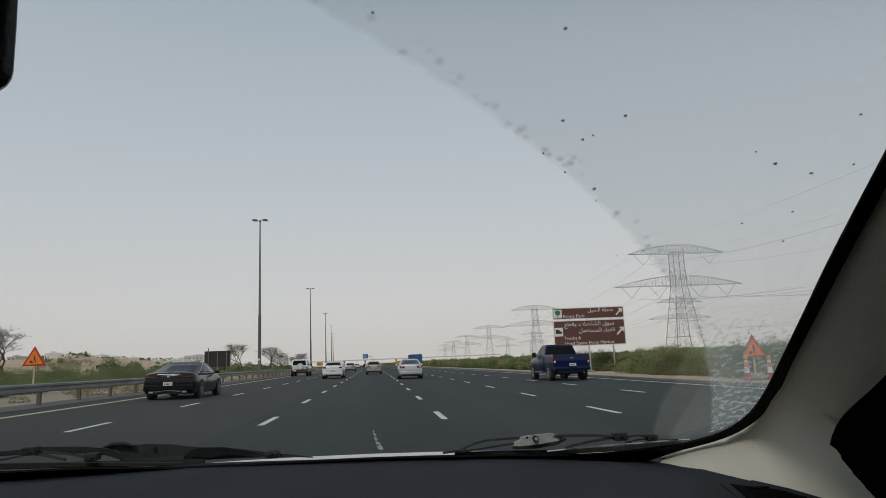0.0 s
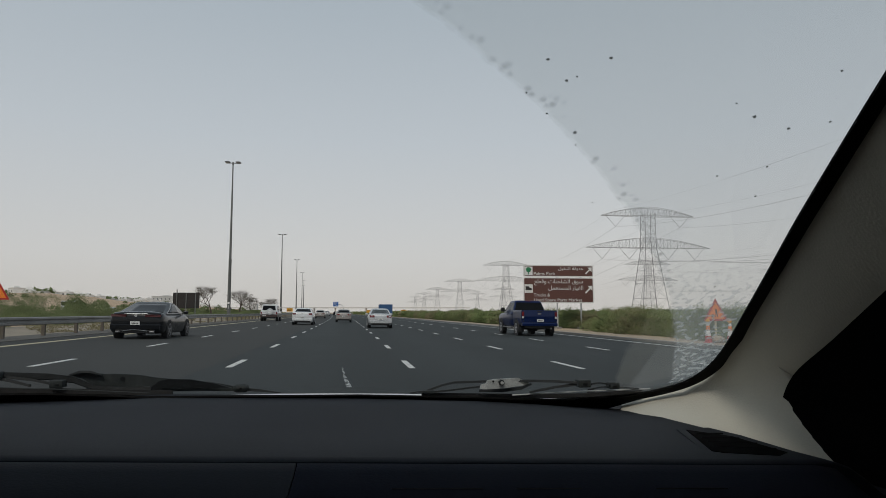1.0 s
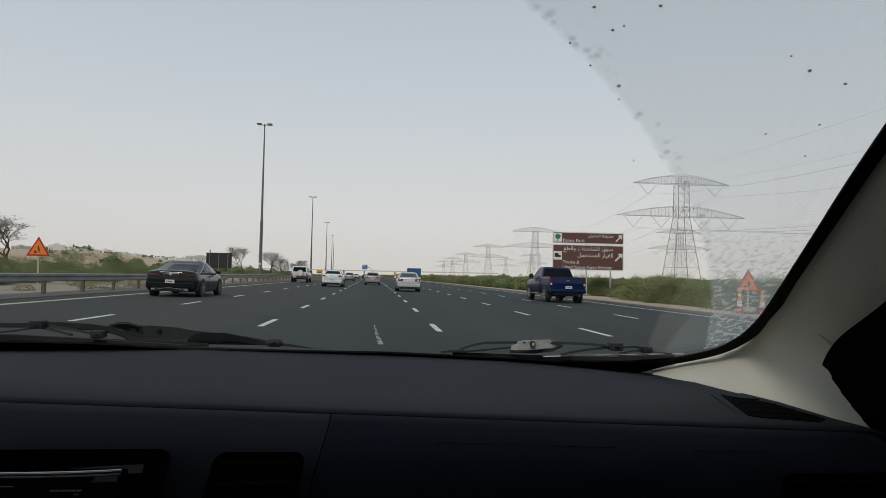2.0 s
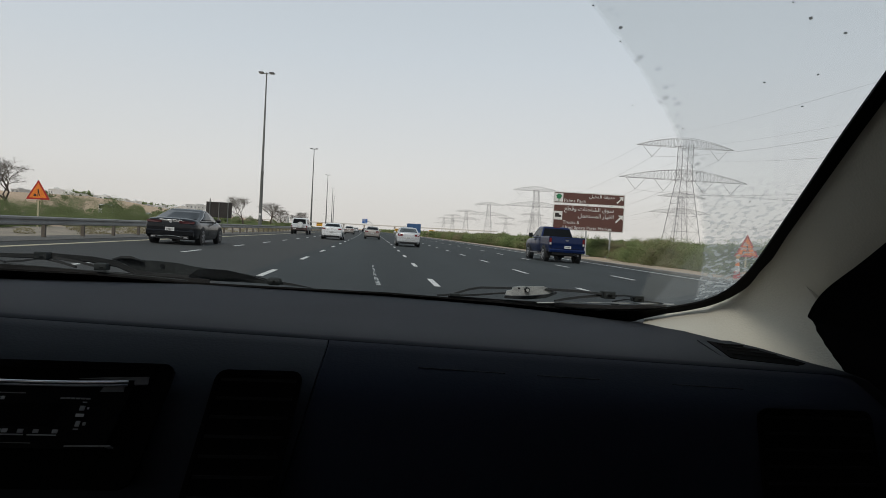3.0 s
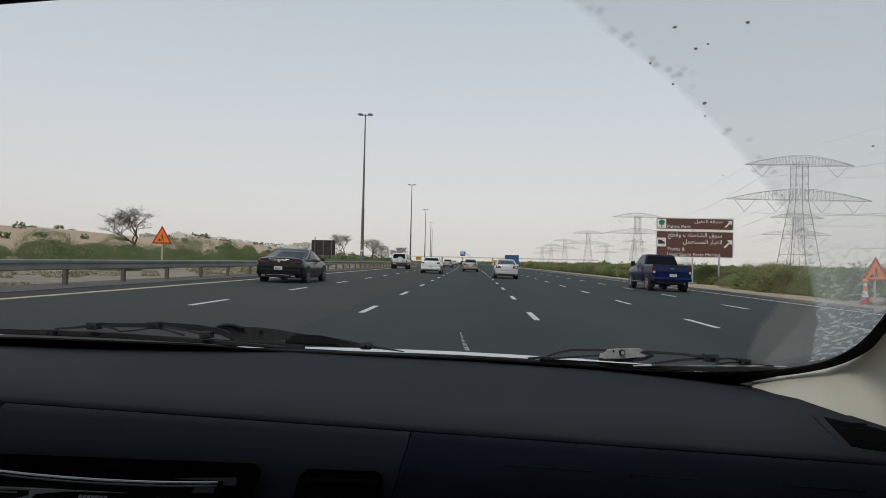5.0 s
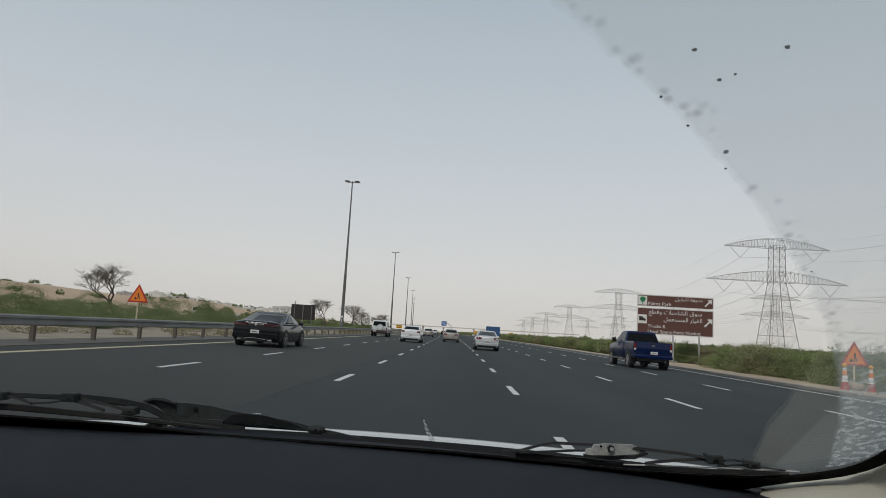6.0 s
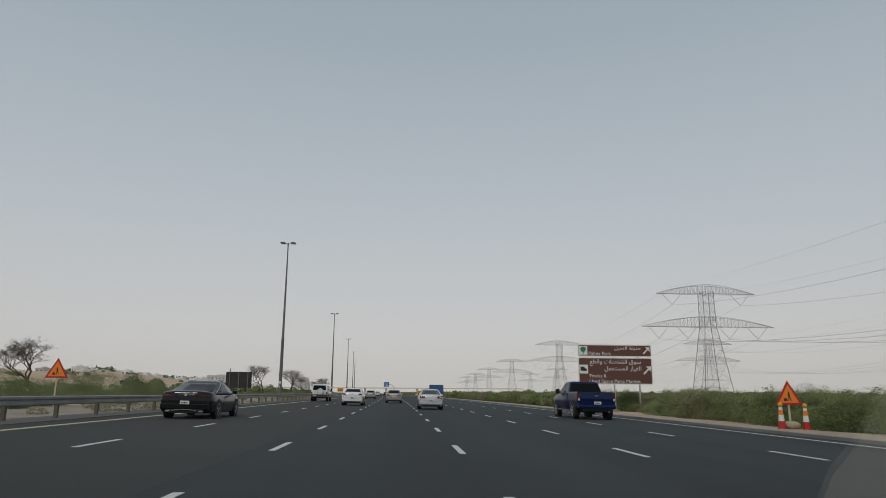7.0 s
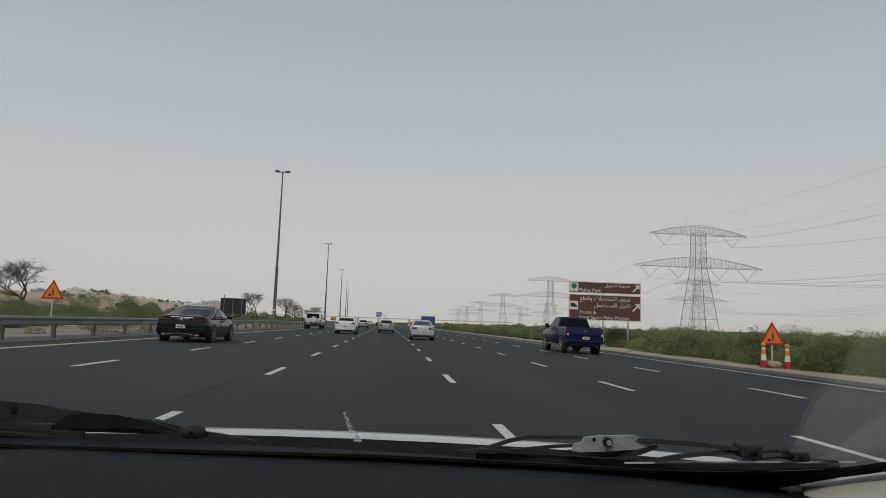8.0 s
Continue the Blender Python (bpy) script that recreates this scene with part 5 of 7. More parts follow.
    plate(e, -0.042 + C.get("plate_in", 0.0), C["plate_z"])
    if C.get("strip"):
        bm = bmesh.new()
        box(bm, -W * 0.42, W * 0.42, 0.005, 0.05, C["strip"] - 0.014, C["strip"] + 0.014, 0.006)
        part("boot_strip", bm, "chrome", e, "chrome strip on the boot lid")
    if C.get("badge"):
        bm = bmesh.new()
        tube(bm, (0, 0.0, C["badge"]), (0, 0.05, C["badge"]), 0.055, seg=16)
        part("badge", bm, "chrome", e, "round chrome badge")
    if C.get("exhaust"):
        for s in (1, -1):
            bm = bmesh.new()
            box(bm, s * W * 0.62 - 0.09, s * W * 0.62 + 0.09, -0.045, 0.02, zb + 0.02, zb + 0.085, 0.02)
            part("exhaust_trim", bm, "chrome_dark", e, "dull metal exhaust surround")
        bm = bmesh.new()
        for k in range(8):
            a, b = -1 + k / 4, -1 + (k + 1) / 4
            tube(bm, (a * W * 0.46, -0.045, zb + 0.125 - 0.05 * a * a), (b * W * 0.46, -0.045, zb + 0.125 - 0.05 * b * b), 0.012, seg=6)
        part("diffuser_trim", bm, "chrome", e, "bowed chrome strip under the bumper")
    for s in (1, -1):
        bm = bmesh.new()
        box(bm, s * (W + 0.07) - 0.09, s * (W + 0.07) + 0.09, fb - 0.52, fb - 0.40, belt - 0.02, belt + 0.12, 0.03)
        tube(bm, (s * W * 0.92, fb - 0.45, belt), (s * (W + 0.02), fb - 0.46, belt + 0.03), 0.025, seg=8)
        part("door_mirror", bm, C.get("mirror", paint), e)
        for yd in ([C["ra"] + 0.55, L * 0.5, C["fb"] - 0.05] if C.get("doors", 2) == 2 else [L * 0.40, C["fb"] - 0.05]):
            bm = bmesh.new()
            box(bm, s * (W + 0.001) - 0.003, s * (W + 0.001) + 0.003, yd - 0.005, yd + 0.005, zb + 0.12, belt - 0.10)
            part("door_gap", bm, "ink", e)
        bm = bmesh.new()
        box(bm, s * W - 0.02, s * W + 0.018, L * 0.42, L * 0.42 + 0.18, belt - 0.17, belt - 0.135, 0.008)
        part("door_handle", bm, paint, e)
    return e


SEDAN = dict(L=4.63, W=1.78, H=1.45, deck=1.04, belt=0.97, hood=0.95, rb=0.55, rr=1.35, rf=2.75, fb=3.55, ra=0.98, fa=3.70, wr=0.32,
             lamp_z=0.86, lamp_h=0.17, plate_z=0.66, doors=2, strip=0.90, lamp_in=0.50)


def spec(**kw):
    d = dict(SEDAN)
    d.update(kw)
    return d


car("silver_sedan", "silver four-door sedan seen from behind in its lane", (2.25, 48.9, gz(2.25)), spec(paint="silver_body", rear_glass="grey_glass"), "traffic ahead")
car("white_sedan", "white four-door sedan with dark lower bumper", (-3.95, 57.3, gz(-3.95)), spec(paint="white_body", W=1.80, deck=1.08, lamp_z=0.93, lamp_h=0.13, lamp_in=0.6, strip=None, badge=0.95), "traffic ahead")
car("beige_sedan", "champagne beige sedan with a dark rear window", (-0.65, 75.5, gz(-0.65)), spec(paint="tan_body", W=1.76), "traffic ahead")
car("dark_coupe", "dark grey two-door coupe with chrome trim and sloping tail", (-7.98, 26.4, gz(-7.98)),
    spec(paint="black_body", L=4.85, W=1.96, H=1.43, deck=1.00, belt=0.95, hood=0.94, rb=0.34, rr=1.95, rf=2.75, fb=3.65, ra=1.02, fa=3.88, wr=0.345, rim="dark_rim",
         lamp_z=0.88, lamp_h=0.095, lamp_in=0.34, plate_z=0.60, doors=1, strip=0.945, badge=0.885, exhaust=True, chrome_line=True, top=0.70, arch=0.80, bulge=1.5, lens="dark_lens"), "traffic ahead")
for x, y, p in ((-4.2, 118.0, "tan_body"), (-0.7, 190.0, "white_body"), (-4.1, 215.0, "silver_body"), (-0.9, 260.0, "black_body"), (-7.9, 150.0, "black_body")):
    car("far_sedan", "distant sedan driving away along the highway", along(x, y), spec(paint=p), "distant traffic")


def pickup(at):
    e = thing("pickup_truck", "dark blue crew-cab pickup truck with tinted windows", "pickup", at, group="traffic ahead")
    e.rotation_euler = (0, math.atan(FALL), 0)
    W, zb = 1.0, 0.52
    # cab and nose
    st = [(1.95, 0.97, zb, 1.30), (2.0, 1.0, zb, 1.34), (3.0, 1.0, zb - 0.02, 1.34), (4.0, 1.0, zb - 0.02, 1.33), (4.35, 0.99, zb, 1.28), (5.3, 0.98, zb, 1.24), (5.65, 0.95, zb, 1.16), (5.78, 0.86, zb + 0.1, 1.0)]
    bm = bmesh.new()
    loft(bm, [lower_section(w, b, s, 0.02, y, 0.93) for y, w, b, s in st])
    sharp(part("body", bm, "blue_body", e, smooth=True), 45)
    bm = bmesh.new()
    rings = [cabin_ring(1.99 + 0.30 * t, 4.45 - 0.95 * t, 0.94 - 0.17 * t, 1.30 + 0.58 * t, 0.12) for t in (0, 0.5, 1.0)]
    rings += [cabin_ring(2.36, 3.42, 0.70, 1.94, 0.10), cabin_ring(2.6, 3.2, 0.5, 1.955, 0.08)]
    loft(bm, rings)
    sharp(part("cab", bm, "blue_body", e, smooth=True), 45)

    def at_(t):
        return 1.99 + 0.30 * t, 4.45 - 0.95 * t, 0.94 - 0.17 * t, 1.30 + 0.58 * t

    y0, _, w0, z0 = at_(0.16)
    y1, _, w1, z1 = at_(0.92)
    part("rear_window", patch([(-w0 + 0.06, y0 - 0.004, z0), (w0 - 0.06, y0 - 0.004, z0), (w1 - 0.07, y1 - 0.004, z1), (-w1 + 0.07, y1 - 0.004, z1)]), "tint", e, "dark rear window")
    for s in (1, -1):
        for a, b in ((0.02, 0.46), (0.54, 1.0)):
            lo0, lo1, wl, zl = at_(0.14)
            hi0, hi1, wh, zh = at_(0.90)
            lo0, lo1, hi0, hi1 = lo0 + 0.2, lo1 - 0.25, hi0 + 0.12, hi1 - 0.14
            q = [(s * wl, lo0 + (lo1 - lo0) * a, zl), (s * wl, lo0 + (lo1 - lo0) * b, zl), (s * wh, hi0 + (hi1 - hi0) * b, zh), (s * wh, hi0 + (hi1 - hi0) * a, zh)]
            part("side_window", patch(q if s > 0 else [q[1], q[0], q[3], q[2]], (4, 3)), "tint", e)
        # bed side
        bm = bmesh.new()
        loft(bm, [[(s * x, y, z) for x, z in ((0.90, zb + 0.05), (0.965, zb + 0.1), (1.0, 0.95), (0.995, 1.30), (0.97, 1.385), (0.90, 1.385), (0.89, 0.80))] for y in (0.10, 0.2, 1.85, 1.93)])
        part("bed_side", bm, "blue_body", e)
        bm = bmesh.new()
        box(bm, s * 0.91 - 0.055, s * 0.91 + 0.055, 0.03, 0.16, 1.06, 1.30, 0.015)
        tl = part("tail_lamp", bm, "red_lens", e, "upright red tail lamp")
        bm = bmesh.new()
        box(bm, s * 0.91 - 0.05, s * 0.91 + 0.05, 0.035, 0.15, 0.94, 1.055, 0.012)
        part("reversing_lens", bm, "clear_lens", tl, "clear lower lens")
        bm = bmesh.new()
        box(bm, s * 1.13 - 0.11, s * 1.13 + 0.11, 3.75, 3.90, 1.30, 1.55, 0.04)
        tube(bm, (s * 0.95, 3.85, 1.36), (s * 1.05, 3.83, 1.40), 0.03, seg=8)
        part("door_mirror", bm, "black_plastic", e, "black door mirror")
        bm = bmesh.new()
        box(bm, s * 0.98 - 0.07, s * 0.98 + 0.07, 2.15, 4.2, 0.40, 0.47, 0.02)
        part("side_step", bm, "chrome_dark", e, "metal side step")
        for yd in (1.96, 2.1, 3.08, 4.12):
            bm = bmesh.new()
            box(bm, s * 1.001 - 0.003, s * 1.001 + 0.003, yd - 0.006, yd + 0.006, 0.62, 1.24)
            part("door_gap", bm, "ink", e)
        for yd in (2.25, 3.2):
            bm = bmesh.new()
            box(bm, s * 1.0 - 0.02, s * 1.0 + 0.02, yd, yd + 0.2, 1.14, 1.19, 0.01)
            part("door_handle", bm, "blue_body", e)
        for y in (1.15, 4.82):
            # no arch is cut: a black disc stands for its shade
            bm = bmesh.new()
            tube(bm, (s * 0.75, y, 0.42), (s * 1.006, y, 0.42), 0.50, seg=30)
            part("wheel_arch", bm, "ink", e, "black disc with the wheel arch's shade in its colour")
            wheel_parts(e, s * 0.875, y, 0.40, 0.28, "rim", s)
        bm = bmesh.new()
        box(bm, s * 0.86 - 0.13, s * 0.86 + 0.13, 0.55, 0.60, 0.22, 0.60, 0.01)
        part("mud_flap", bm, "black_rubber", e)
    bm = bmesh.new()
    box(bm, -0.90, 0.90, 0.10, 1.93, 0.74, 0.80)
    part("bed_floor", bm, "black_rubber", e, "black bed liner")
    bm = bmesh.new()
    box(bm, -0.89, 0.89, 1.87, 1.935, 0.78, 1.36)
    part("bed_front", bm, "blue_body", e)
    bm = bmesh.new()
    loft(bm, [[(x, y, z) for y, z in ((0.06, 0.76), (0.05, 1.0), (0.035, 1.06), (0.05, 1.12), (0.055, 1.34), (0.07, 1.385), (0.14, 1.385), (0.14, 0.76))] for x in (-0.84, -0.8, 0.8, 0.84)])
    tg = sharp(part("tailgate", bm, "blue_body", e, "blue tailgate"), 30)
    bm = bmesh.new()
    loft(bm, [[(0.10 * math.cos(a), y, 1.20 + 0.045 * math.sin(a)) for a in [k * math.pi / 8 for k in range(16)]] for y in (0.035, 0.06)])
    part("badge", bm, "chrome_dark", tg, "oval badge")
    bm = bmesh.new()
    box(bm, -0.16, 0.16, 0.03, 0.06, 1.30, 1.345, 0.01)
    part("tailgate_handle", bm, "black_plastic", tg)
    bm = bmesh.new()
    loft(bm, [[(x, y + abs(x) * 0.06, z) for y, z in ((-0.10, 0.56), (-0.12, 0.66), (-0.06, 0.74), (0.10, 0.74), (0.10, 0.54))] for x in (-0.97, -0.7, -0.35, 0, 0.35, 0.7, 0.97)])
    part("rear_bumper", bm, "blue_body", e, "dark rear bumper")
    bm = bmesh.new()
    box(bm, -0.72, 0.72, 0.1, 5.4, 0.42, 0.56)
    part("chassis", bm, "ink", e, "dark underbody")
    bm = bmesh.new()
    tube(bm, (-0.8, 1.15, 0.40), (0.8, 1.15, 0.40), 0.07, seg=10)
    tube(bm, (-0.18, 1.15, 0.40), (0.18, 1.15, 0.40), 0.15, seg=14)
    part("rear_axle", bm, "ink", e)
    bm = bmesh.new()
    tube(bm, (0.62, -0.04, 0.42), (0.62, 0.5, 0.42), 0.045, seg=10)
    part("exhaust", bm, "chrome_dark", e)
    plate(e, -0.125, 0.84, 0.36, 0.14)
    bm = bmesh.new()
    box(bm, -0.17, 0.17, 2.30, 2.36, 1.905, 1.94, 0.01)
    part("stop_lamp", bm, "red_lens", e)


pickup((10.08, 34.6, gz(10.08)))


def offroader(at):
    e = thing("off_road_car", "white and grey off-road car with a covered spare wheel", "off-road car", at, group="traffic ahead")
    e.rotation_euler = (0, math.atan(FALL), 0)
    st = [(0.0, 0.90, 0.55, 1.12), (0.06, 0.95, 0.50, 1.17), (1.0, 0.96, 0.48, 1.18), (3.0, 0.96, 0.48, 1.17), (3.3, 0.95, 0.5, 1.13), (4.5, 0.93, 0.5, 1.08), (4.7, 0.88, 0.55, 0.98)]
    bm = bmesh.new()
    loft(bm, [lower_section(w, b, s, 0.02, y, 0.95) for y, w, b, s in st])
    sharp(part("body", bm, "silver_body", e, smooth=True), 45)
    bm = bmesh.new()
    rings = [cabin_ring(0.05 + 0.10 * t, 3.35 - 0.55 * t, 0.90 - 0.12 * t, 1.14 + 0.66 * t, 0.12) for t in (0, 0.5, 1.0)] + [cabin_ring(0.25, 2.7, 0.70, 1.87, 0.10)]
    loft(bm, rings)
    sharp(part("cabin", bm, "white_body", e, smooth=True), 45)
    part("rear_window", patch([(-0.74, 0.052, 1.22), (0.74, 0.052, 1.22), (0.66, 0.128, 1.74), (-0.66, 0.128, 1.74)]), "tint", e, "dark rear window")
    for s in (1, -1):
        for a, b in ((0.25, 1.05), (1.12, 1.95), (2.02, 2.85)):
            q = [(s * 0.885, a, 1.22), (s * 0.885, b, 1.22), (s * 0.80, b - 0.06, 1.72), (s * 0.80, a + 0.03, 1.72)]
            part("side_window", patch(q if s > 0 else [q[1], q[0], q[3], q[2]], (3, 3)), "tint", e)
        bm = bmesh.new()
        box(bm, s * 0.84 - 0.07, s * 0.84 + 0.07, -0.02, 0.1, 0.80, 1.02, 0.015)
        part("tail_lamp", bm, "red_lens", e)
        bm = bmesh.new()
        box(bm, s * 0.965 - 0.012, s * 0.965 + 0.012, 0.1, 4.4, 0.48, 0.84, 0.005)
        part("side_cladding", bm, "tan_body", e, "grey-beige lower cladding")
        bm = bmesh.new()
        box(bm, s * 1.06 - 0.09, s * 1.06 + 0.09, 2.75, 2.88, 1.18, 1.38, 0.03)
        tube(bm, (s * 0.9, 2.82, 1.22), (s * 1.0, 2.82, 1.26), 0.025, seg=8)
        part("door_mirror", bm, "black_plastic", e)
        for y in (0.95, 3.75):
            # shaded arch painted as a black disc on the body side
            bm = bmesh.new()
            tube(bm, (s * 0.7, y, 0.39), (s * 0.972, y, 0.39), 0.46, seg=28)
            part("wheel_arch", bm, "ink", e)
            wheel_parts(e, s * 0.85, y, 0.38, 0.26, "rim", s)
    bm = bmesh.new()
    box(bm, -0.93, 0.93, -0.10, 0.06, 0.46, 0.76, 0.03)
    part("rear_bumper", bm, "bumper_brown", e, "dark grey rear bumper")
    bm = bmesh.new()
    box(bm, -0.7, 0.7, 0.1, 4.4, 0.36, 0.52)
    part("chassis", bm, "ink", e)
    sp = bpy.data.objects.new("spare_wheel", None)
    scene.collection.objects.link(sp)
    sp.parent, sp.location = e, (0.12, -0.11, 1.06)
    bm = bmesh.new()
    loft(bm, [[(r * math.cos(a), y, r * math.sin(a)) for a in [2 * math.pi * k / 28 for k in range(28)]] for y, r in ((0.10, 0.36), (-0.06, 0.37), (-0.12, 0.33), (-0.12, 0.29))])
    part("cover", bm, "silver_body", sp, "round silver spare wheel cover")
    bm = bmesh.new()
    tube(bm, (0, -0.125, 0), (0, -0.13, 0), 0.22, seg=24)
    part("cover_disc", bm, "white_body", sp, "white disc on the cover")
    plate(e, -0.105, 0.62, 0.34, 0.12, -0.5)


M["bumper_brown"] = mat("dark_brown_bumper", (0.07, 0.045, 0.04), None, 0.6)
offroader((-9.0, 77.0, gz(-9.0)))


def lorry(name, label, at, rz, bodycol, cabcol, box_h, L=6.5, group="traffic ahead"):
    e = thing(name, label, "lorry", at, rz, group=group)
    bm = bmesh.new()
    box(bm, -1.2, 1.2, 0.0, L - 2.0, 1.05, box_h, 0.04)
    b = part("load_body", bm, bodycol, e)
    for k in range(6):
        bm = bmesh.new()
        box(bm, -1.225, 1.225, 0.1 + k * (L - 2.2) / 5 - 0.05, 0.1 + k * (L - 2.2) / 5 + 0.05, 1.0, box_h - 0.02)
        part("rib", bm, bodycol, b)
    bm = bmesh.new()
    box(bm, -1.12, 1.12, L - 1.85, L, 0.75, 2.6, 0.12)
    part("cab", bm, cabcol, e)
    bm = bmesh.new()
    box(bm, -1.0, 1.0, L - 0.01, L + 0.01, 1.7, 2.4, 0.004)
    part("windscreen", bm, "tint", e)
    for s in (1, -1):
        bm = bmesh.new()
        box(bm, s * 1.125 - 0.01, s * 1.125 + 0.01, L - 1.3, L - 0.3, 1.7, 2.35)
        part("side_window", bm, "tint", e)
        for y in (1.0, 2.1, L - 0.9):
            wheel_parts(e, s * 1.02, y, 0.48, 0.32, "dark_rim", s)
        bm = bmesh.new()
        box(bm, s * 0.85 - 0.15, s * 0.85 + 0.15, -0.03, 0.03, 0.85, 1.0)
        part("tail_lamp", bm, "red_lens", e)
    bm = bmesh.new()
    box(bm, -0.9, 0.9, 0.1, L - 0.4, 0.70, 1.0)
    part("chassis", bm, "ink", e, "dark chassis")
    plate(e, -0.04, 0.78, 0.4, 0.14)
    return e


lorry("tipper_lorry", "blue high-sided tipper lorry driving ahead", along(7.9, 126.0), 0, "truck_blue", "truck_blue", 2.75)
# opposite carriageway
lorry("flatbed_lorry", "small white lorry with dark load on the opposite carriageway", (-57, 150, gz(-57)), 180, "board_back", "white_body", 1.9, 5.5, "opposite traffic")
for x, y, p, nm, lb in ((-49.5, 150, "white_body", "white_car", "white sedan on the opposite carriageway"), (-52.5, 92, "red_body", "red_car", "dark red sedan on the opposite carriageway"), (-49.0, 205, "white_body", "white_car", "white sedan on the opposite carriageway")):
    q = car(nm, lb, (x, y, gz(x)), spec(paint=p), "opposite traffic")
    q.rotation_euler = (0, 0, math.pi)

# ---- barrier, lamp posts and signs ----
def build_barrier():
    x = -11.85
    g = gz(x)
    br = thing("guard_rail", "grey steel guard rail on short posts along the median", "guard rail", (x, 0, g))
    prof = [(0.00, 0.46), (0.055, 0.49), (0.055, 0.555), (0.0, 0.60), (0.0, 0.625), (0.055, 0.67), (0.055, 0.735), (0.0, 0.765), (-0.006, 0.765), (0.047, 0.73), (0.047, 0.675), (-0.008, 0.63), (-0.008, 0.595), (0.047, 0.55), (0.047, 0.495), (-0.006, 0.46)]
    bm = bmesh.new()
    loft(bm, [[(a, y, z) for a, z in prof] for y in (0.0, 6.46)])
    first = part("rail", bm, "barrier", br)
    bm = bmesh.new()
    box(bm, -0.17, -0.05, -0.06, 0.06, -0.1, 0.72)
    box(bm, -0.06, -0.005, -0.05, 0.05, 0.48, 0.75)
    post = part("post", bm, "rail_post", br, "rust-stained short post")
    first.location, post.location = (0, -26, 0), (0, -26, 0)
    for k in range(1, 74):
        ob = new("rail", first.data)
        y = -26 + 6.4 * k
        ob.parent, ob.location = br, (0.004 * (k % 2) + bend(y), y, 0)
        ob.rotation_euler = (0, 0, max(0.0, y + 3.2) / RADIUS)
    for k in range(1, 148):
        ob = new("post", post.data)
        y = -26 + 3.2 * k
        ob.parent, ob.location = br, (bend(y), y, 0)


build_barrier()


def build_lamp_post(at):
    e = thing("street_lamp", "tall tapered grey steel highway lamp post with twin heads", "street lamp", at, group="lamp posts along the median")
    H = 23.6
    bm = bmesh.new()
    seg = 14
    loft(bm, [[(r * math.cos(a), r * math.sin(a), z) for a in [2 * math.pi * k / seg for k in range(seg)]] for z, r in ((0, 0.27), (0.3, 0.27), (8.3, 0.215), (8.35, 0.23), (8.8, 0.23), (8.85, 0.185), (16, 0.14), (H, 0.085))])
    sharp(part("mast", bm, "pole", e, smooth=True), 40)
    bm = bmesh.new()
    tube(bm, (0, 0, -0.1), (0, 0, 0.12), 0.42, seg=16)
    part("base_plate", bm, "pole", e)
    bm = bmesh.new()
    tube(bm, (-0.9, 0, H - 0.05), (0.9, 0, H - 0.05), 0.05, seg=8)
    tube(bm, (0, 0, H - 0.3), (0, 0, H + 0.1), 0.12, seg=10)
    part("crossarm", bm, "pole", e)
    for s in (1, -1):
        for dy in (-0.28, 0.28):
            bm = bmesh.new()
            box(bm, s * 0.78 - 0.36, s * 0.78 + 0.36, dy - 0.17, dy + 0.17, H - 0.02, H + 0.16, 0.05)
            h = part("lamp_head", bm, "dark_head", e, "flat dark lamp head")
            bm = bmesh.new()
            box(bm, s * 0.78 - 0.28, s * 0.78 + 0.28, dy - 0.13, dy + 0.13, H - 0.035, H - 0.015)
            part("diffuser", bm, "clear_lens", h)
    bm = bmesh.new()
    box(bm, -0.02, 0.02, -0.33, -0.27, 1.4, 1.9)
    box(bm, -0.16, 0.16, -0.32, -0.30, 2.1, 2.4)
    part("number_tag", bm, "sign_white", e, "small pale tag")
    return e


LAMP_X = -17.2
lamp = build_lamp_post(along(LAMP_X, 103.0))
for k in (-1, 1, 2, 3, 4, 5):
    copy_thing(lamp, pose(*along(LAMP_X, 103.0 + 95.0 * k)))


def letters(parent, body, x, z, size, width=None, y=0.0):
    cu = bpy.data.curves.new("lettering", "FONT")
    cu.body, cu.size, cu.extrude = body, size, 0.004
    ob = new("lettering", cu)
    bpy.context.view_layer.update()
    w = ob.dimensions.x
    dg = bpy.context.evaluated_depsgraph_get()
    me = bpy.data.meshes.new_from_object(ob.evaluated_get(dg))
    bpy.data.objects.remove(ob)
    me.materials.clear()
    me.materials.append(M["sign_white"])
    q = new("lettering", me)
    q.parent = parent
    s = (width / w) if width and w > 0 else 1.0
    q.matrix_local = Matrix.Translation((x, y, z)) @ Matrix.Rotation(radians(90), 4, "X") @ Matrix.Diagonal((s, 1, 1, 1))
    return q


# joined forms of the letters on the sign: code of the single form, and whether it joins onwards
FORMS = {0x627: (0xFE8D, 0), 0x629: (0xFE93, 0), 0x62A: (0xFE95, 1), 0x62D: (0xFEA1, 1), 0x62E: (0xFEA5, 1), 0x62F: (0xFEA9, 0), 0x631: (0xFEAD, 0), 0x633: (0xFEB1, 1),
         0x634: (0xFEB5, 1), 0x637: (0xFEC1, 1), 0x639: (0xFEC9, 1), 0x63A: (0xFECD, 1), 0x642: (0xFED5, 1), 0x644: (0xFEDD, 1), 0x645: (0xFEE1, 1), 0x646: (0xFEE5, 1), 0x648: (0xFEED, 0), 0x64A: (0xFEF1, 1)}


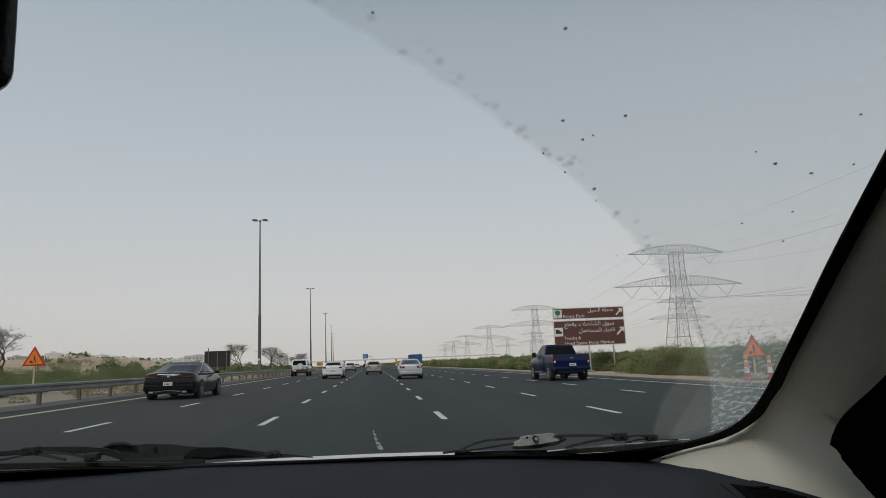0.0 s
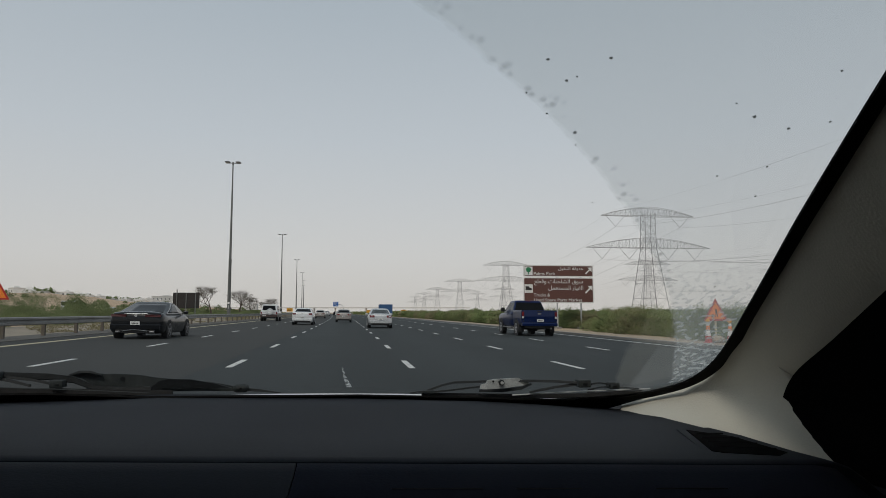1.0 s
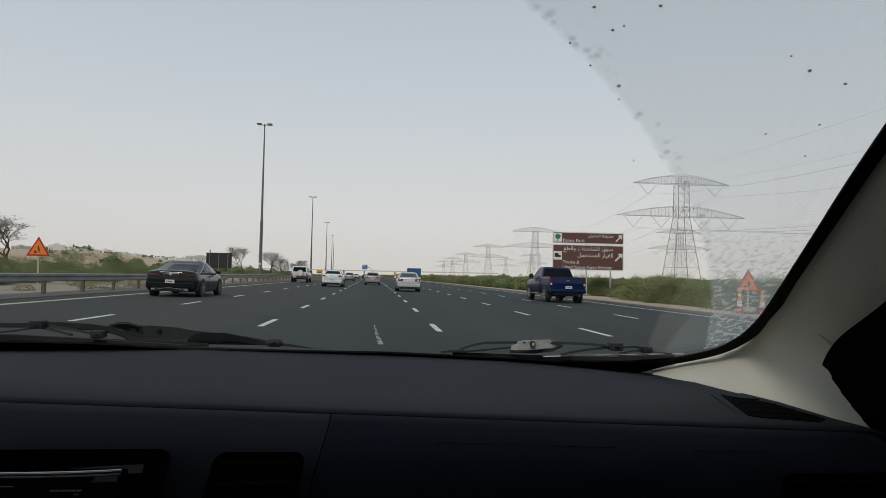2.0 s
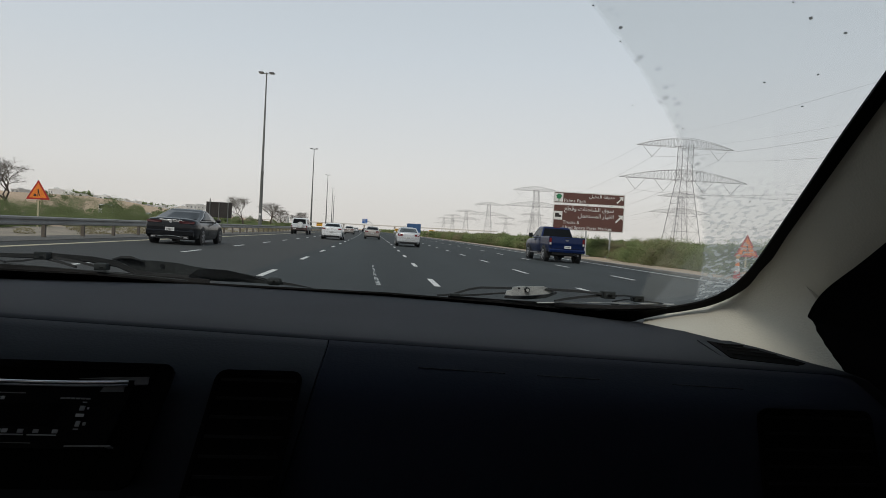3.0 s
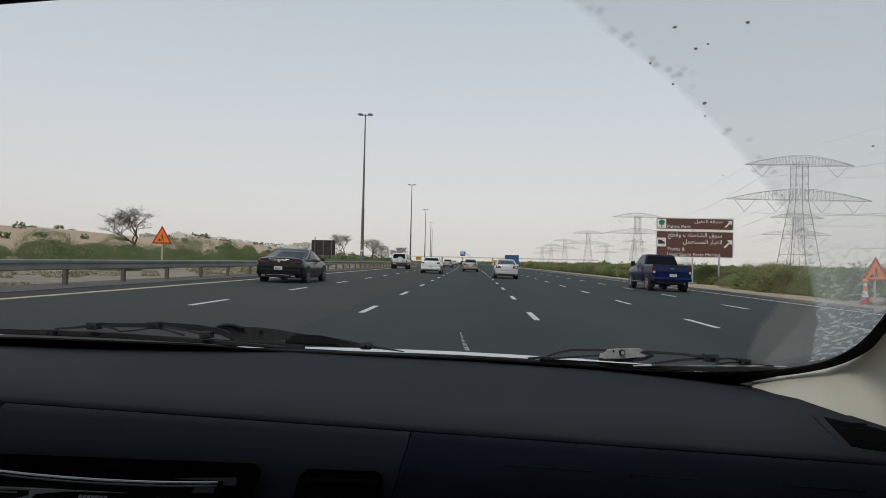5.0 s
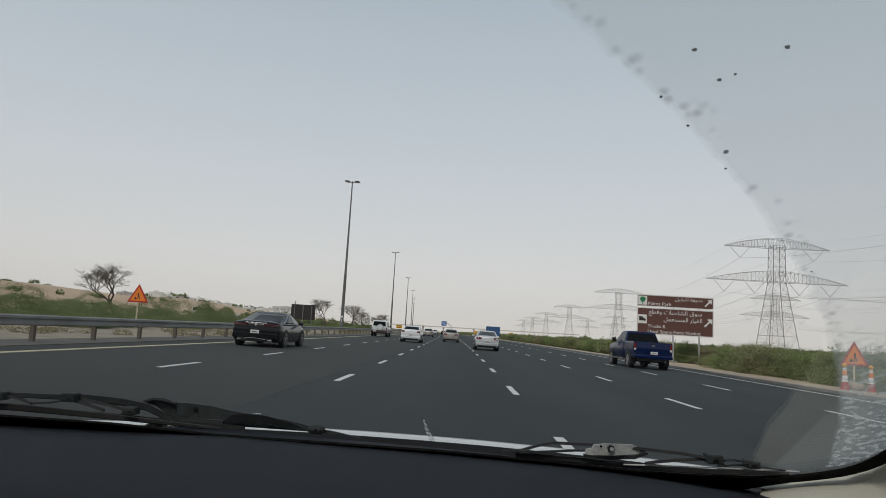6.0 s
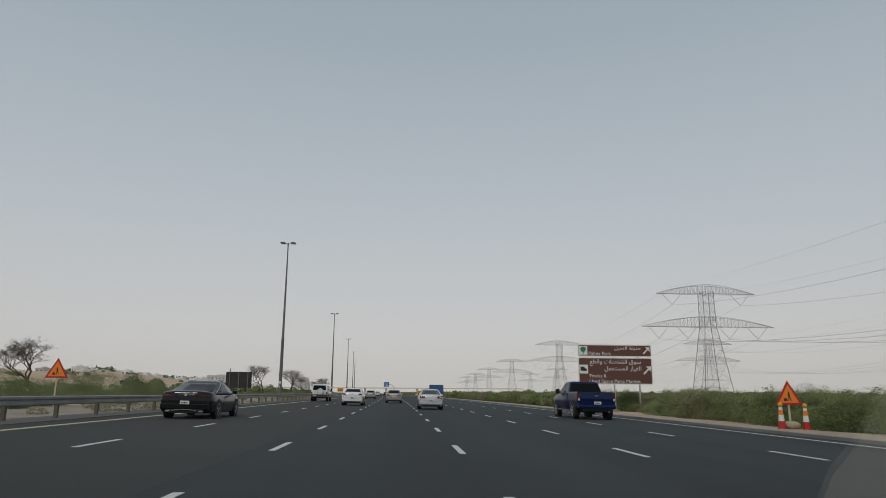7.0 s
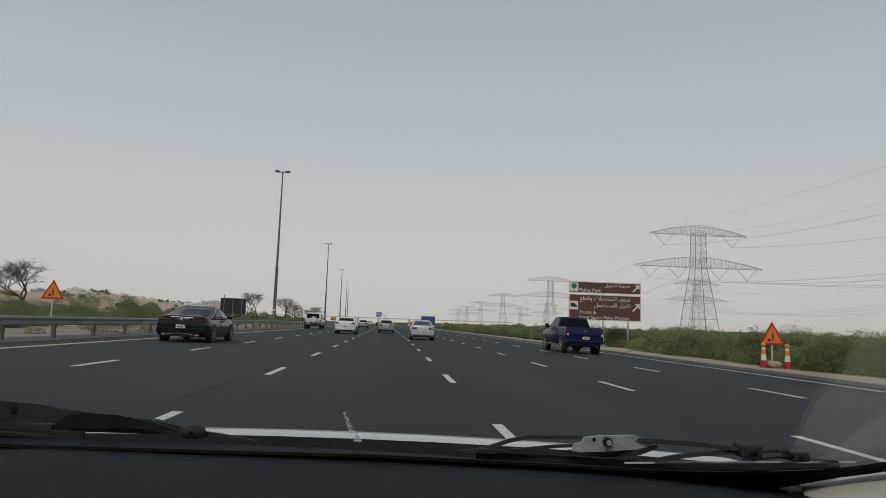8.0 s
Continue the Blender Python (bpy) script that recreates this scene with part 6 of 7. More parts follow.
def arabic(text):
    """Arabic text in its joined forms, laid from right to left."""
    out = []
    for i, ch in enumerate(text):
        if ord(ch) not in FORMS:
            out.append(ch)
            continue
        code, on = FORMS[ord(ch)]
        before = i > 0 and ord(text[i - 1]) in FORMS and FORMS[ord(text[i - 1])][1]
        after = on and i + 1 < len(text) and ord(text[i + 1]) in FORMS
        out.append(chr(code + (3 if before and after else 2 if after else 1 if before else 0)))
    return "".join(reversed(out))


def arrow(parent, x, z, s, y):
    bm = bmesh.new()
    pts = [(-0.30, -0.42), (-0.42, -0.30), (0.08, 0.20), (-0.12, 0.40), (0.42, 0.42), (0.40, -0.12), (0.20, 0.08)]
    prism(bm, [(x + a * s, z + b * s) for a, b in pts], 0.006, Matrix(((1, 0, 0, 0), (0, 0, -1, y), (0, 1, 0, 0), (0, 0, 0, 1))))
    part("arrow", bm, "sign_white", parent, "white slanting arrow")


def upright(y):
    """Lays an x-y outline upright, facing the traffic."""
    return Matrix(((1, 0, 0, 0), (0, 0, -1, y), (0, 1, 0, 0), (0, 0, 0, 1)))


def build_direction_sign():
    W, x0, yy = 6.92, 16.27, 61.0
    e = thing("direction_sign", "brown and white direction sign on two steel posts", "road sign", (x0 + W / 2, yy, gz(20.7)))
    h = -gz(20.7)
    z0, z1, z2, z3 = 1.99 + h, 4.42 + h, 4.49 + h, 5.60 + h
    for px in (-W * 0.02, W * 0.32):
        bm = bmesh.new()
        box(bm, px - 0.065, px + 0.065, 0.04, 0.17, -0.1, z3 - 0.1, 0.01)
        part("post", bm, "galv", e, "galvanised steel post")
        bm = bmesh.new()
        box(bm, px - 0.35, px + 0.35, -0.2, 0.5, -0.08, 0.12, 0.03)
        part("footing", bm, "kerb", e, "concrete footing")
    for lo, hi, nm in ((z0, z1, "lower_panel"), (z2, z3, "upper_panel")):
        bm = bmesh.new()
        prism(bm, [(x, z + (lo + hi) / 2) for x, z in rrect(W, hi - lo, 0.12)], 0.03, upright(0.03))
        p = part(nm, bm, "sign_white", e, "white-edged sign panel")
        bm = bmesh.new()
        prism(bm, [(x, z + (lo + hi) / 2) for x, z in rrect(W - 0.17, hi - lo - 0.17, 0.08)], 0.006, upright(0.0))
        part("field", bm, "sign_brown", p, "brown field")
    y = -0.014
    up, low = [c for c in e.children if c.name.startswith("upper")][0], [c for c in e.children if c.name.startswith("lower")][0]
    letters(up, "Palms Park", -W / 2 + 0.98, z2 + 0.16, 0.42, 2.1, y)
    letters(low, "Trucks &", -W / 2 + 0.98, z0 + 0.62, 0.42, 1.6, y)
    letters(low, "Used Spare Parts Market", -W / 2 + 0.98, z0 + 0.15, 0.42, 4.75, y)
    # Arabic lines of the sign
    letters(up, arabic("\u062d\u062f\u064a\u0642\u0629 \u0627\u0644\u0646\u062e\u064a\u0644"), -0.05, z2 + 0.66, 0.44, 2.5, y)
    letters(low, arabic("\u0633\u0648\u0642 \u0627\u0644\u0634\u0627\u062d\u0646\u0627\u062a \u0648\u0642\u0637\u0639"), -W / 2 + 1.05, z1 - 0.55, 0.54, 4.8, y)
    letters(low, arabic("\u0627\u0644\u063a\u064a\u0627\u0631 \u0627\u0644\u0645\u0633\u062a\u0639\u0645\u0644"), -1.05, z1 - 1.16, 0.54, 3.45, y)
    arrow(up, W / 2 - 0.50, (z2 + z3) / 2 + 0.02, 0.80, y)
    arrow(low, W / 2 - 0.50, z0 + 1.28, 0.90, y)
    for parent, zc, s in ((up, (z2 + z3) / 2, 0.80), (low, z0 + 1.36, 0.80)):
        bm = bmesh.new()
        box(bm, -W / 2 + 0.10, -W / 2 + 0.10 + s, y - 0.004, y, zc - s / 2, zc + s / 2)
        sq = part("symbol_plate", bm, "sign_white", parent, "white symbol square")
        bm = bmesh.new()
        cx = -W / 2 + 0.10 + s / 2
        if parent is up:
            prism(bm, [(cx + 0.26 * math.cos(a) * (1 + 0.12 * math.sin(5 * a)), zc + 0.10 + 0.24 * math.sin(a)) for a in [k * math.pi / 12 for k in range(24)]], 0.003, upright(y - 0.005))
            box(bm, cx - 0.04, cx + 0.04, y - 0.008, y - 0.005, zc - 0.36, zc - 0.1)
            part("symbol", bm, "sign_green", sq, "green tree symbol")
        else:
            prism(bm, [(cx - 0.3, zc - 0.15), (cx + 0.3, zc - 0.15), (cx + 0.3, zc + 0.02), (cx + 0.1, zc + 0.08), (cx + 0.04, zc + 0.22), (cx - 0.3, zc + 0.22)], 0.003, upright(y - 0.005))
            part("symbol", bm, "board_back", sq, "dark lorry symbol")


build_direction_sign()


def warning_sign(at, rz, label, back=False, zc=1.35, s=0.95, group=""):
    """A triangular roadworks sign on a post."""
    e = thing("roadworks_sign", label, "warning sign", at, rz, group=group)
    bm = bmesh.new()
    tube(bm, (0, 0.05, -0.1), (0, 0.05, zc + 0.25 + s * 0.2), 0.045, seg=10)
    part("post", bm, "yellow_line", e, "pale yellow post")
    tri = [(-s / 2, -s * 0.29), (s / 2, -s * 0.29), (0, s * 0.577)]
    bm = bmesh.new()
    prism(bm, [(x, z + zc + 0.25) for x, z in tri], 0.02, upright(0.02))
    p = part("sign_plate", bm, "board_back" if back else "sign_red", e, "dark back of the plate" if back else "red border")
    if not back:
        bm = bmesh.new()
        prism(bm, [(x * 0.76, z * 0.76 + zc + 0.25) for x, z in tri], 0.006, upright(-0.002))
        part("field", bm, "sign_orange", p, "orange field")
        bm = bmesh.new()
        m = upright(-0.009)
        zz = zc + 0.25
        prism(bm, [(-0.02, 0.02 + zz), (0.06, 0.03 + zz), (0.04, 0.20 + zz), (-0.03, 0.19 + zz)], 0.003, m)
        prism(bm, [(-0.03, -0.18 + zz), (0.0, -0.18 + zz), (0.04, 0.03 + zz), (-0.01, 0.03 + zz)], 0.003, m)
        prism(bm, [(0.08, -0.18 + zz), (0.12, -0.18 + zz), (0.06, 0.03 + zz), (0.02, 0.03 + zz)], 0.003, m)
        prism(bm, [(-0.24, -0.19 + zz), (-0.06, -0.19 + zz), (-0.10, -0.08 + zz), (-0.19, -0.06 + zz)], 0.003, m)
        part("symbol", bm, "ink", p, "black digging symbol")
    if back:
        bm = bmesh.new()
        tube(bm, (0, 0.02, zc + s * 0.577 + 0.25), (0, 0.06, zc + s * 0.577 + 0.37), 0.06, seg=10)
        part("beacon", bm, "sign_orange", e, "small orange beacon")
    return e


warning_sign((-18.7, 38.5, gz(-18.7)), 0, "orange and red triangular roadworks sign behind the guard rail", zc=1.62, s=1.25, group="roadworks signs")
warning_sign((16.94, 29.0, gz(16.94)), 0, "orange and red triangular roadworks sign beside the kerb", zc=1.13, s=1.2, group="roadworks signs")
warning_sign(along(-21.3, 129.0), 0, "dark triangular sign back facing the other way behind the rail", True, zc=1.4, s=1.2, group="roadworks signs")


def bollard(at):
    e = thing("traffic_bollard", "orange and white banded roadworks bollard on the verge", "bollard", at, group="roadworks bollards")
    bm = bmesh.new()
    tube(bm, (0, 0, 0), (0, 0, 0.06), 0.20, 0.18, seg=12)
    part("base", bm, "sign_red", e)
    for z0, z1, r0, r1, col in ((0.06, 0.34, 0.16, 0.125, "sign_red"), (0.34, 0.60, 0.125, 0.095, "sign_white"), (0.60, 0.80, 0.095, 0.08, "sign_orange"), (0.80, 0.92, 0.08, 0.07, "sign_white")):
        bm = bmesh.new()
        tube(bm, (0, 0, z0), (0, 0, z1), r0, r1, seg=14)
        part("band", bm, col, e)
    bm = bmesh.new()
    bmesh.ops.create_uvsphere(bm, u_segments=12, v_segments=8, radius=0.10)
    bmesh.ops.translate(bm, verts=bm.verts, vec=(0, 0, 1.02))
    part("beacon", bm, "sign_yellow", e, "round amber beacon")
    return e


b0 = bollard((16.35, 28.7, gz(16.35)))
copy_thing(b0, pose(17.5, 28.8, gz(17.5)))


def sandbag(at, rz):
    """A slumped cloth bag of sand."""
    bm = bmesh.new()
    loft(bm, [[(x, 0.20 * w * math.cos(a), 0.17 + 0.17 * w * math.sin(a) - 0.02 * math.cos(3 * a)) for a in [k * math.pi / 6 for k in range(12)]] for x, w in ((-0.24, 0.35), (-0.2, 0.8), (-0.08, 1.0), (0.08, 1.0), (0.2, 0.82), (0.24, 0.4))])
    ob = part("sandbag", bm, "gravel", smooth=True)
    ob.matrix_world = pose(*at, 0, 0, rz)
    return tagged(ob, "brown sandbag weighing down the roadworks sign", "sandbag", "sandbags")


sandbag((16.75, 28.8, gz(16.75)), 80)
sandbag((17.05, 28.95, gz(17.05)), 20)


def board(name, label, category, at, w, z0, z1, face, legs, back=False, bars=0, rz=0):
    e = thing(name, label, category, at, rz)
    bm = bmesh.new()
    box(bm, -w / 2, w / 2, 0, 0.06, z0, z1, 0.01)
    p = part("board", bm, face, e)
    for k in range(legs):
        px = -w * 0.35 + w * 0.7 * k / max(1, legs - 1)
        bm = bmesh.new()
        box(bm, px - 0.05, px + 0.05, -0.10 if back else 0.06, 0.0 if back else 0.16, -0.1, z1 - 0.05 if not back else z1 + (0.4 if k == 0 else -0.1))
        part("post", bm, "galv" if not back else "pole", e)
    for k in range(bars):
        bm = bmesh.new()
        zz = z1 - (z1 - z0) * (k + 0.6) / (bars + 0.2)
        box(bm, -w * 0.38, w * (0.38 - 0.1 * (k % 2)), -0.008, 0.0, zz - 0.08, zz + 0.08)
        part("text_bar", bm, "ink", p)
    return e


board("billboard", "dark back of a billboard on steel posts in the median", "billboard", (-20.3, 87.0, gz(-20.3)), 3.2, 1.3, 3.27, "board_back", 3, back=True)
board("works_notice", "yellow roadworks notice board on posts beside the hedge", "notice board", along(22.3, 232.0), 2.0, 1.2, 2.35, "sign_yellow", 2, bars=2)
board("works_notice", "yellow roadworks notice board in the median", "notice board", along(-15.8, 217.0), 1.9, 1.1, 2.2, "sign_yellow", 2, bars=2)
board("works_notice", "yellow roadworks notice board far along the shoulder", "notice board", along(17.5, 340.0), 2.6, 1.2, 2.6, "sign_yellow", 2, bars=2)
board("route_sign", "back of a round route sign on a post in the median", "road sign", (-43.5, 112.0, gz(-43.5)), 1.1, 1.0, 2.1, "board_back", 1, back=True)


def build_gantry():
    e = thing("cantilever_sign", "blue overhead road sign on a curved white cantilever post", "road sign", (-9.4, 470.0, gz(0)))
    bm = bmesh.new()
    pts = [(5.4, 0, 0), (5.4, 0, 3.6), (5.1, 0, 5.2), (4.2, 0, 6.2), (2.6, 0, 6.7), (-1.2, 0, 6.8)]
    for p, q in zip(pts, pts[1:]):
        tube(bm, p, q, 0.2, seg=10)
    part("post", bm, "galv", e, "curved post")
    bm = bmesh.new()
    box(bm, -1.8, 1.8, -0.3, -0.15, 5.2, 8.4, 0.05)
    p = part("panel", bm, "sign_blue", e, "blue panel with white bars")
    for k, (a, b) in enumerate(((-1.4, 1.0), (-1.4, 0.4), (-0.2, 1.2))):
        bm = bmesh.new()
        box(bm, a, b, -0.33, -0.30, 7.5 - 0.8 * k, 7.85 - 0.8 * k)
        part("text_bar", bm, "sign_white", p)


build_gantry()


def build_overpass():
    e = thing("overpass", "concrete road bridge crossing the highway far ahead, its colour lightened for haze", "bridge", (0, 880.0, 0))
    bm = bmesh.new()
    loft(bm, [[(x, y, z) for y, z in ((-5, 0.0), (5, 0.0), (5, 0.8), (4.7, 1.3), (-4.7, 1.3), (-5, 0.8))] for x in (-220, 160)])
    d = part("deck", bm, "hazed_bridge", e)
    d.location = (0, 0, 6.4)
    for x in (-45, -18, 22, 48):
        bm = bmesh.new()
        box(bm, x - 1.0, x + 1.0, -3, 3, -0.5, 6.5, 0.1)
        part("pier", bm, "hazed_bridge", e)


# lighter than plain concrete: the distance haze is put into this colour
M["hazed_bridge"] = mat("hazed_concrete", (0.62, 0.585, 0.54), (0.54, 0.51, 0.475), 0.9, scale=0.1, detail=1.0)
build_overpass()


# ---- power lines ----
PY_H, LOW_Z, UP_Z, LOW_S, UP_S = 42.5, 27.5, 40.3, 26.0, 19.6


def build_pylon():
    e = thing("electricity_pylon", "grey steel lattice electricity pylon with two wide crossarms", "pylon", (0, 0, 0), group="pylons")

    def half(z):
        return float(np.interp(z, [0, 23, 27.5, PY_H - 1.5], [5.8, 2.9, 2.25, 2.1]))

    bm = bmesh.new()
    levels = [0, 7.5, 13.5, 18.5, 23, 27.0, 30.0, 33.2, 36.4, 39.4, PY_H - 1.5]
    cn = [(1, 1), (-1, 1), (-1, -1), (1, -1)]
    for a, b in zip(levels, levels[1:]):
        ha, hb = half(a), half(b)
        for k in range(4):
            p, q = cn[k], cn[(k + 1) % 4]
            A, B = (p[0] * ha, p[1] * ha, a), (p[0] * hb, p[1] * hb, b)
            C, D = (q[0] * ha, q[1] * ha, a), (q[0] * hb, q[1] * hb, b)
            tube(bm, A, B, 0.125, seg=4)
            tube(bm, A, D, 0.058, seg=3, cap=False)
            tube(bm, C, B, 0.058, seg=3, cap=False)
            tube(bm, B, D, 0.055, seg=3, cap=False)
    part("tower", bm, "lattice", e, "tapering lattice tower")
    for nm, z, s, rise in (("lower_crossarm", LOW_Z, LOW_S, 3.9), ("upper_crossarm", UP_Z, UP_S, 3.4)):
        bm = bmesh.new()
        n = 18
        for dy in (-2.4, 2.4):
            prev = None
            for k in range(-n, n + 1):
                t = abs(k) / n
                x, yy = s * k / n, dy * (1 - 0.93 * t)
                # arched top chord, straight bottom chord
                lo, hi = (x, yy, z), (x, yy * 0.8, z + rise * (1 - t ** 1.9) * (1 - 0.12 * t) + 0.12)
                if prev:
                    tube(bm, prev[0], lo, 0.085, seg=4, cap=False)
                    tube(bm, prev[1], hi, 0.085, seg=4, cap=False)
                    a, b = (prev[0], hi) if (k <= 0) == (k % 2 == 0) else (prev[1], lo)
                    tube(bm, a, b, 0.05, seg=3, cap=False)
                tube(bm, lo, hi, 0.045, seg=3, cap=False)
                prev = (lo, hi)
        for k in range(-n, n + 1, 2):
            t = abs(k) / n
            tube(bm, (s * k / n, -2.4 * (1 - 0.93 * t), z), (s * k / n, 2.4 * (1 - 0.93 * t), z), 0.045, seg=3, cap=False)
        part(nm, bm, "lattice", e, "arched lattice crossarm")
    for x, z in CABLES[:-2]:
        bm = bmesh.new()
        zt = LOW_Z if z < 30 else UP_Z
        for d in (-4.0, 4.0):
            tube(bm, (x + d, 0, zt + 0.1), (x, 0, z), 0.085, seg=4, cap=False)
        part("insulator", bm, "lattice", e, "V-shaped insulator string")
    return e


CABLES = [(-19.5, 23.0), (-8.2, 23.0), (8.2, 23.0), (19.5, 23.0), (-13.6, 36.0), (13.6, 36.0), (-14.0, PY_H + 0.2), (14.0, PY_H + 0.2)]
LINE_1 = [(107, -40), (118, 249), (127, 530), (137, 821), (147, 1110), (157, 1400), (167, 1690)]
LINE_2 = [(222, -90), (230, 210), (238, 505), (248, 800), (258, 1095), (270, 1390)]
pyl = build_pylon()
pyl.matrix_world = pose(*LINE_1[1], level(60, 300) - 0.5)
for x, y in LINE_1[2:] + LINE_2[1:]:
    copy_thing(pyl, pose(x, y, level(60, 300) - 0.5, 0, 0, 2 if x > 200 else 0))


def build_cables(line):
    for cx, cz in CABLES:
        bm = bmesh.new()
        for (x0, y0), (x1, y1) in zip(line, line[1:]):
            sag = 8.5 if cz < PY_H else 5.5
            prev = None
            for k in range(15):
                t = k / 14
                p = (x0 + (x1 - x0) * t + cx, y0 + (y1 - y0) * t, cz - 1.0 - sag * 4 * t * (1 - t))
                if prev:
                    tube(bm, prev, p, 0.038 if cz < PY_H else 0.025, seg=3, cap=False)
                prev = p
        tagged(part("power_cable", bm, "wire"), "sagging overhead power cable between the pylons", "power cable", "power cables")


build_cables(LINE_1)
build_cables(LINE_2)


# ---- plants ----
rng = np.random.default_rng(7)


def leaf_cloud(name, centres, sizes, material, label, category, kind="stuff", parent=None):
    """Small bent leaf blades, one for each centre."""
    n = len(centres)
    if parent is None:
        centres = np.asarray(centres) + np.array([[bend(p[1]), 0, 0] for p in centres])
    # the blades turn loosely towards the light
    face = rng.normal(size=(n, 3)) * 0.55 + np.array([0.0, -0.45, 0.65])
    a = np.cross(face, rng.normal(size=(n, 3)))
    a /= np.linalg.norm(a, axis=1)[:, None]
    b = np.cross(a, face)
    b /= np.linalg.norm(b, axis=1)[:, None]
    s = sizes[:, None]
    c = np.asarray(centres)
    v = np.stack([c - a * s, c + b * s * 0.55 + np.cross(a, b) * s * 0.15, c + a * s, c - b * s * 0.55 + np.cross(a, b) * s * 0.15], 1).reshape(-1, 3)
    me = bpy.data.meshes.new(name)
    me.vertices.add(4 * n)
    me.vertices.foreach_set("co", v.ravel())
    me.loops.add(4 * n)
    me.loops.foreach_set("vertex_index", np.arange(4 * n, dtype=np.int32))
    me.polygons.add(n)
    me.polygons.foreach_set("loop_start", np.arange(0, 4 * n, 4, dtype=np.int32))
    me.polygons.foreach_set("loop_total", np.full(n, 4, dtype=np.int32))
    me.update(calc_edges=True)
    me.validate()
    me.materials.append(M[material])
    ob = new(name, me)
    if parent:
        ob.parent = parent
    elif label:
        tagged(ob, label, category, kind=kind)
    return ob


def bush_points(cx, cy, base, rx, ry, h, n):
    d = rng.normal(size=(n, 3))
    d /= np.linalg.norm(d, axis=1)[:, None]
    r = rng.uniform(0.55, 1.0, n) ** 0.5
    lump = np.array([1 + 0.35 * noise.noise((q[0] * 2 + cx, q[1] * 2 + cy, q[2] * 2)) for q in d])
    p = d * (r * lump)[:, None] * np.array([rx, ry, h * 0.55])
    p[:, 2] = np.abs(p[:, 2] + h * 0.42)
    return p + np.array([cx, cy, base])


def hedge_height(x, y):
    return 1.30 + 0.55 * noise.noise((x * 0.35, y * 0.13, 1.0)) + 0.75 * noise.noise((x * 0.7, y * 0.42, 4.0)) + 0.42 * noise.noise((x * 2.1, y * 1.6, 7.0))


HX0, HX1 = 19.5, 26.0


def hedge_edge(y):
    clear = 3.2 * math.exp(-((y - 60.0) / 6.0) ** 2)         # kept short round the foot of the sign
    return HX0 + clear + 0.8 * noise.noise((y * 0.11, 0.5, 2.0)) + 1.1 * noise.noise((y * 0.42, 1.5, 3.0))


def build_hedge():
    # dark woody mass inside
    bm = bmesh.new()
    rings = []
    y = 2.0
    while y < 640:
        x0 = hedge_edge(y) + 0.35
        b = gz(20)
        rings.append([(x0, y, b - 0.1), (x0 + 0.3, y, b + 0.55), (x0 + 1.2, y, b + hedge_height(x0, y) * 0.80), (x0 + 2.5, y, b + hedge_height(x0 + 2.5, y) * 0.82), (HX1, y, b + hedge_height(HX1, y) * 0.8), (HX1 + 0.4, y, b - 0.1)])
        y += 0.7 if y < 90 else 3.0
    loft(bm, [[(px + bend(py), py, pz) for px, py, pz in r] for r in rings])
    h = tagged(part("hedge_core", bm, "twig_mass"), "dense woody inside of the roadside hedge", "hedge", kind="stuff")
    for y0, y1, n, sz in ((4, 30, 85000, 0.038), (30, 75, 190000, 0.040), (75, 200, 90000, 0.11), (200, 640, 36000, 0.36)):
        ys = rng.uniform(y0, y1, n)
        u = rng.uniform(0, 1, n) ** 1.35
        pts = np.empty((n, 3))
        keep = np.ones(n, bool)
        for i in range(n):
            e = hedge_edge(ys[i])
            side = rng.random() < 0.5
            if side:
                x = e + rng.uniform(-0.12, 0.45)
                z = rng.uniform(0.0, 1.0) * hedge_height(e, ys[i]) * 1.0
                x += 0.85 * (z / 1.6) ** 1.5
            else:
                x = e + 0.2 + u[i] * (HX1 - e)
                z = hedge_height(x, ys[i]) * (0.86 + 0.26 * rng.random() ** 2)
            pts[i] = (x, ys[i], gz(20) + z)
        if y0 < 80:
            # rounded clumps along the front
            more = []
            yy = y0
            while yy < y1:
                rr = rng.uniform(0.5, 1.25)
                more.append(bush_points(hedge_edge(yy) + rng.uniform(-0.5, 0.6), yy, gz(20) - 0.1, rr, rr * 1.1, rng.uniform(0.6, 1.9), int(1000 * rr)))
                yy += rr * rng.uniform(0.6, 1.5)
            pts = np.concatenate([pts] + more)
            n = len(pts)
        dry = np.array([noise.noise((p[0] * 0.2, p[1] * 0.10, 9.0)) + 0.25 * rng.normal() for p in pts]) > 0.27
        s = sz * rng.uniform(0.6, 1.25, n)
        leaf_cloud("hedge_leaves", pts[~dry], s[~dry], "leaf", "dense green roadside hedge foliage", "hedge")
        leaf_cloud("hedge_dry_leaves", pts[dry], s[dry], "dry_leaf", "dry brown foliage in the roadside hedge", "hedge")


M["twig_mass"] = mat("woody_mass", (0.125, 0.13, 0.07), (0.08, 0.085, 0.045), 0.95, scale=0.8, detail=14.0, bump=0.6, spec=0.1)
build_hedge()


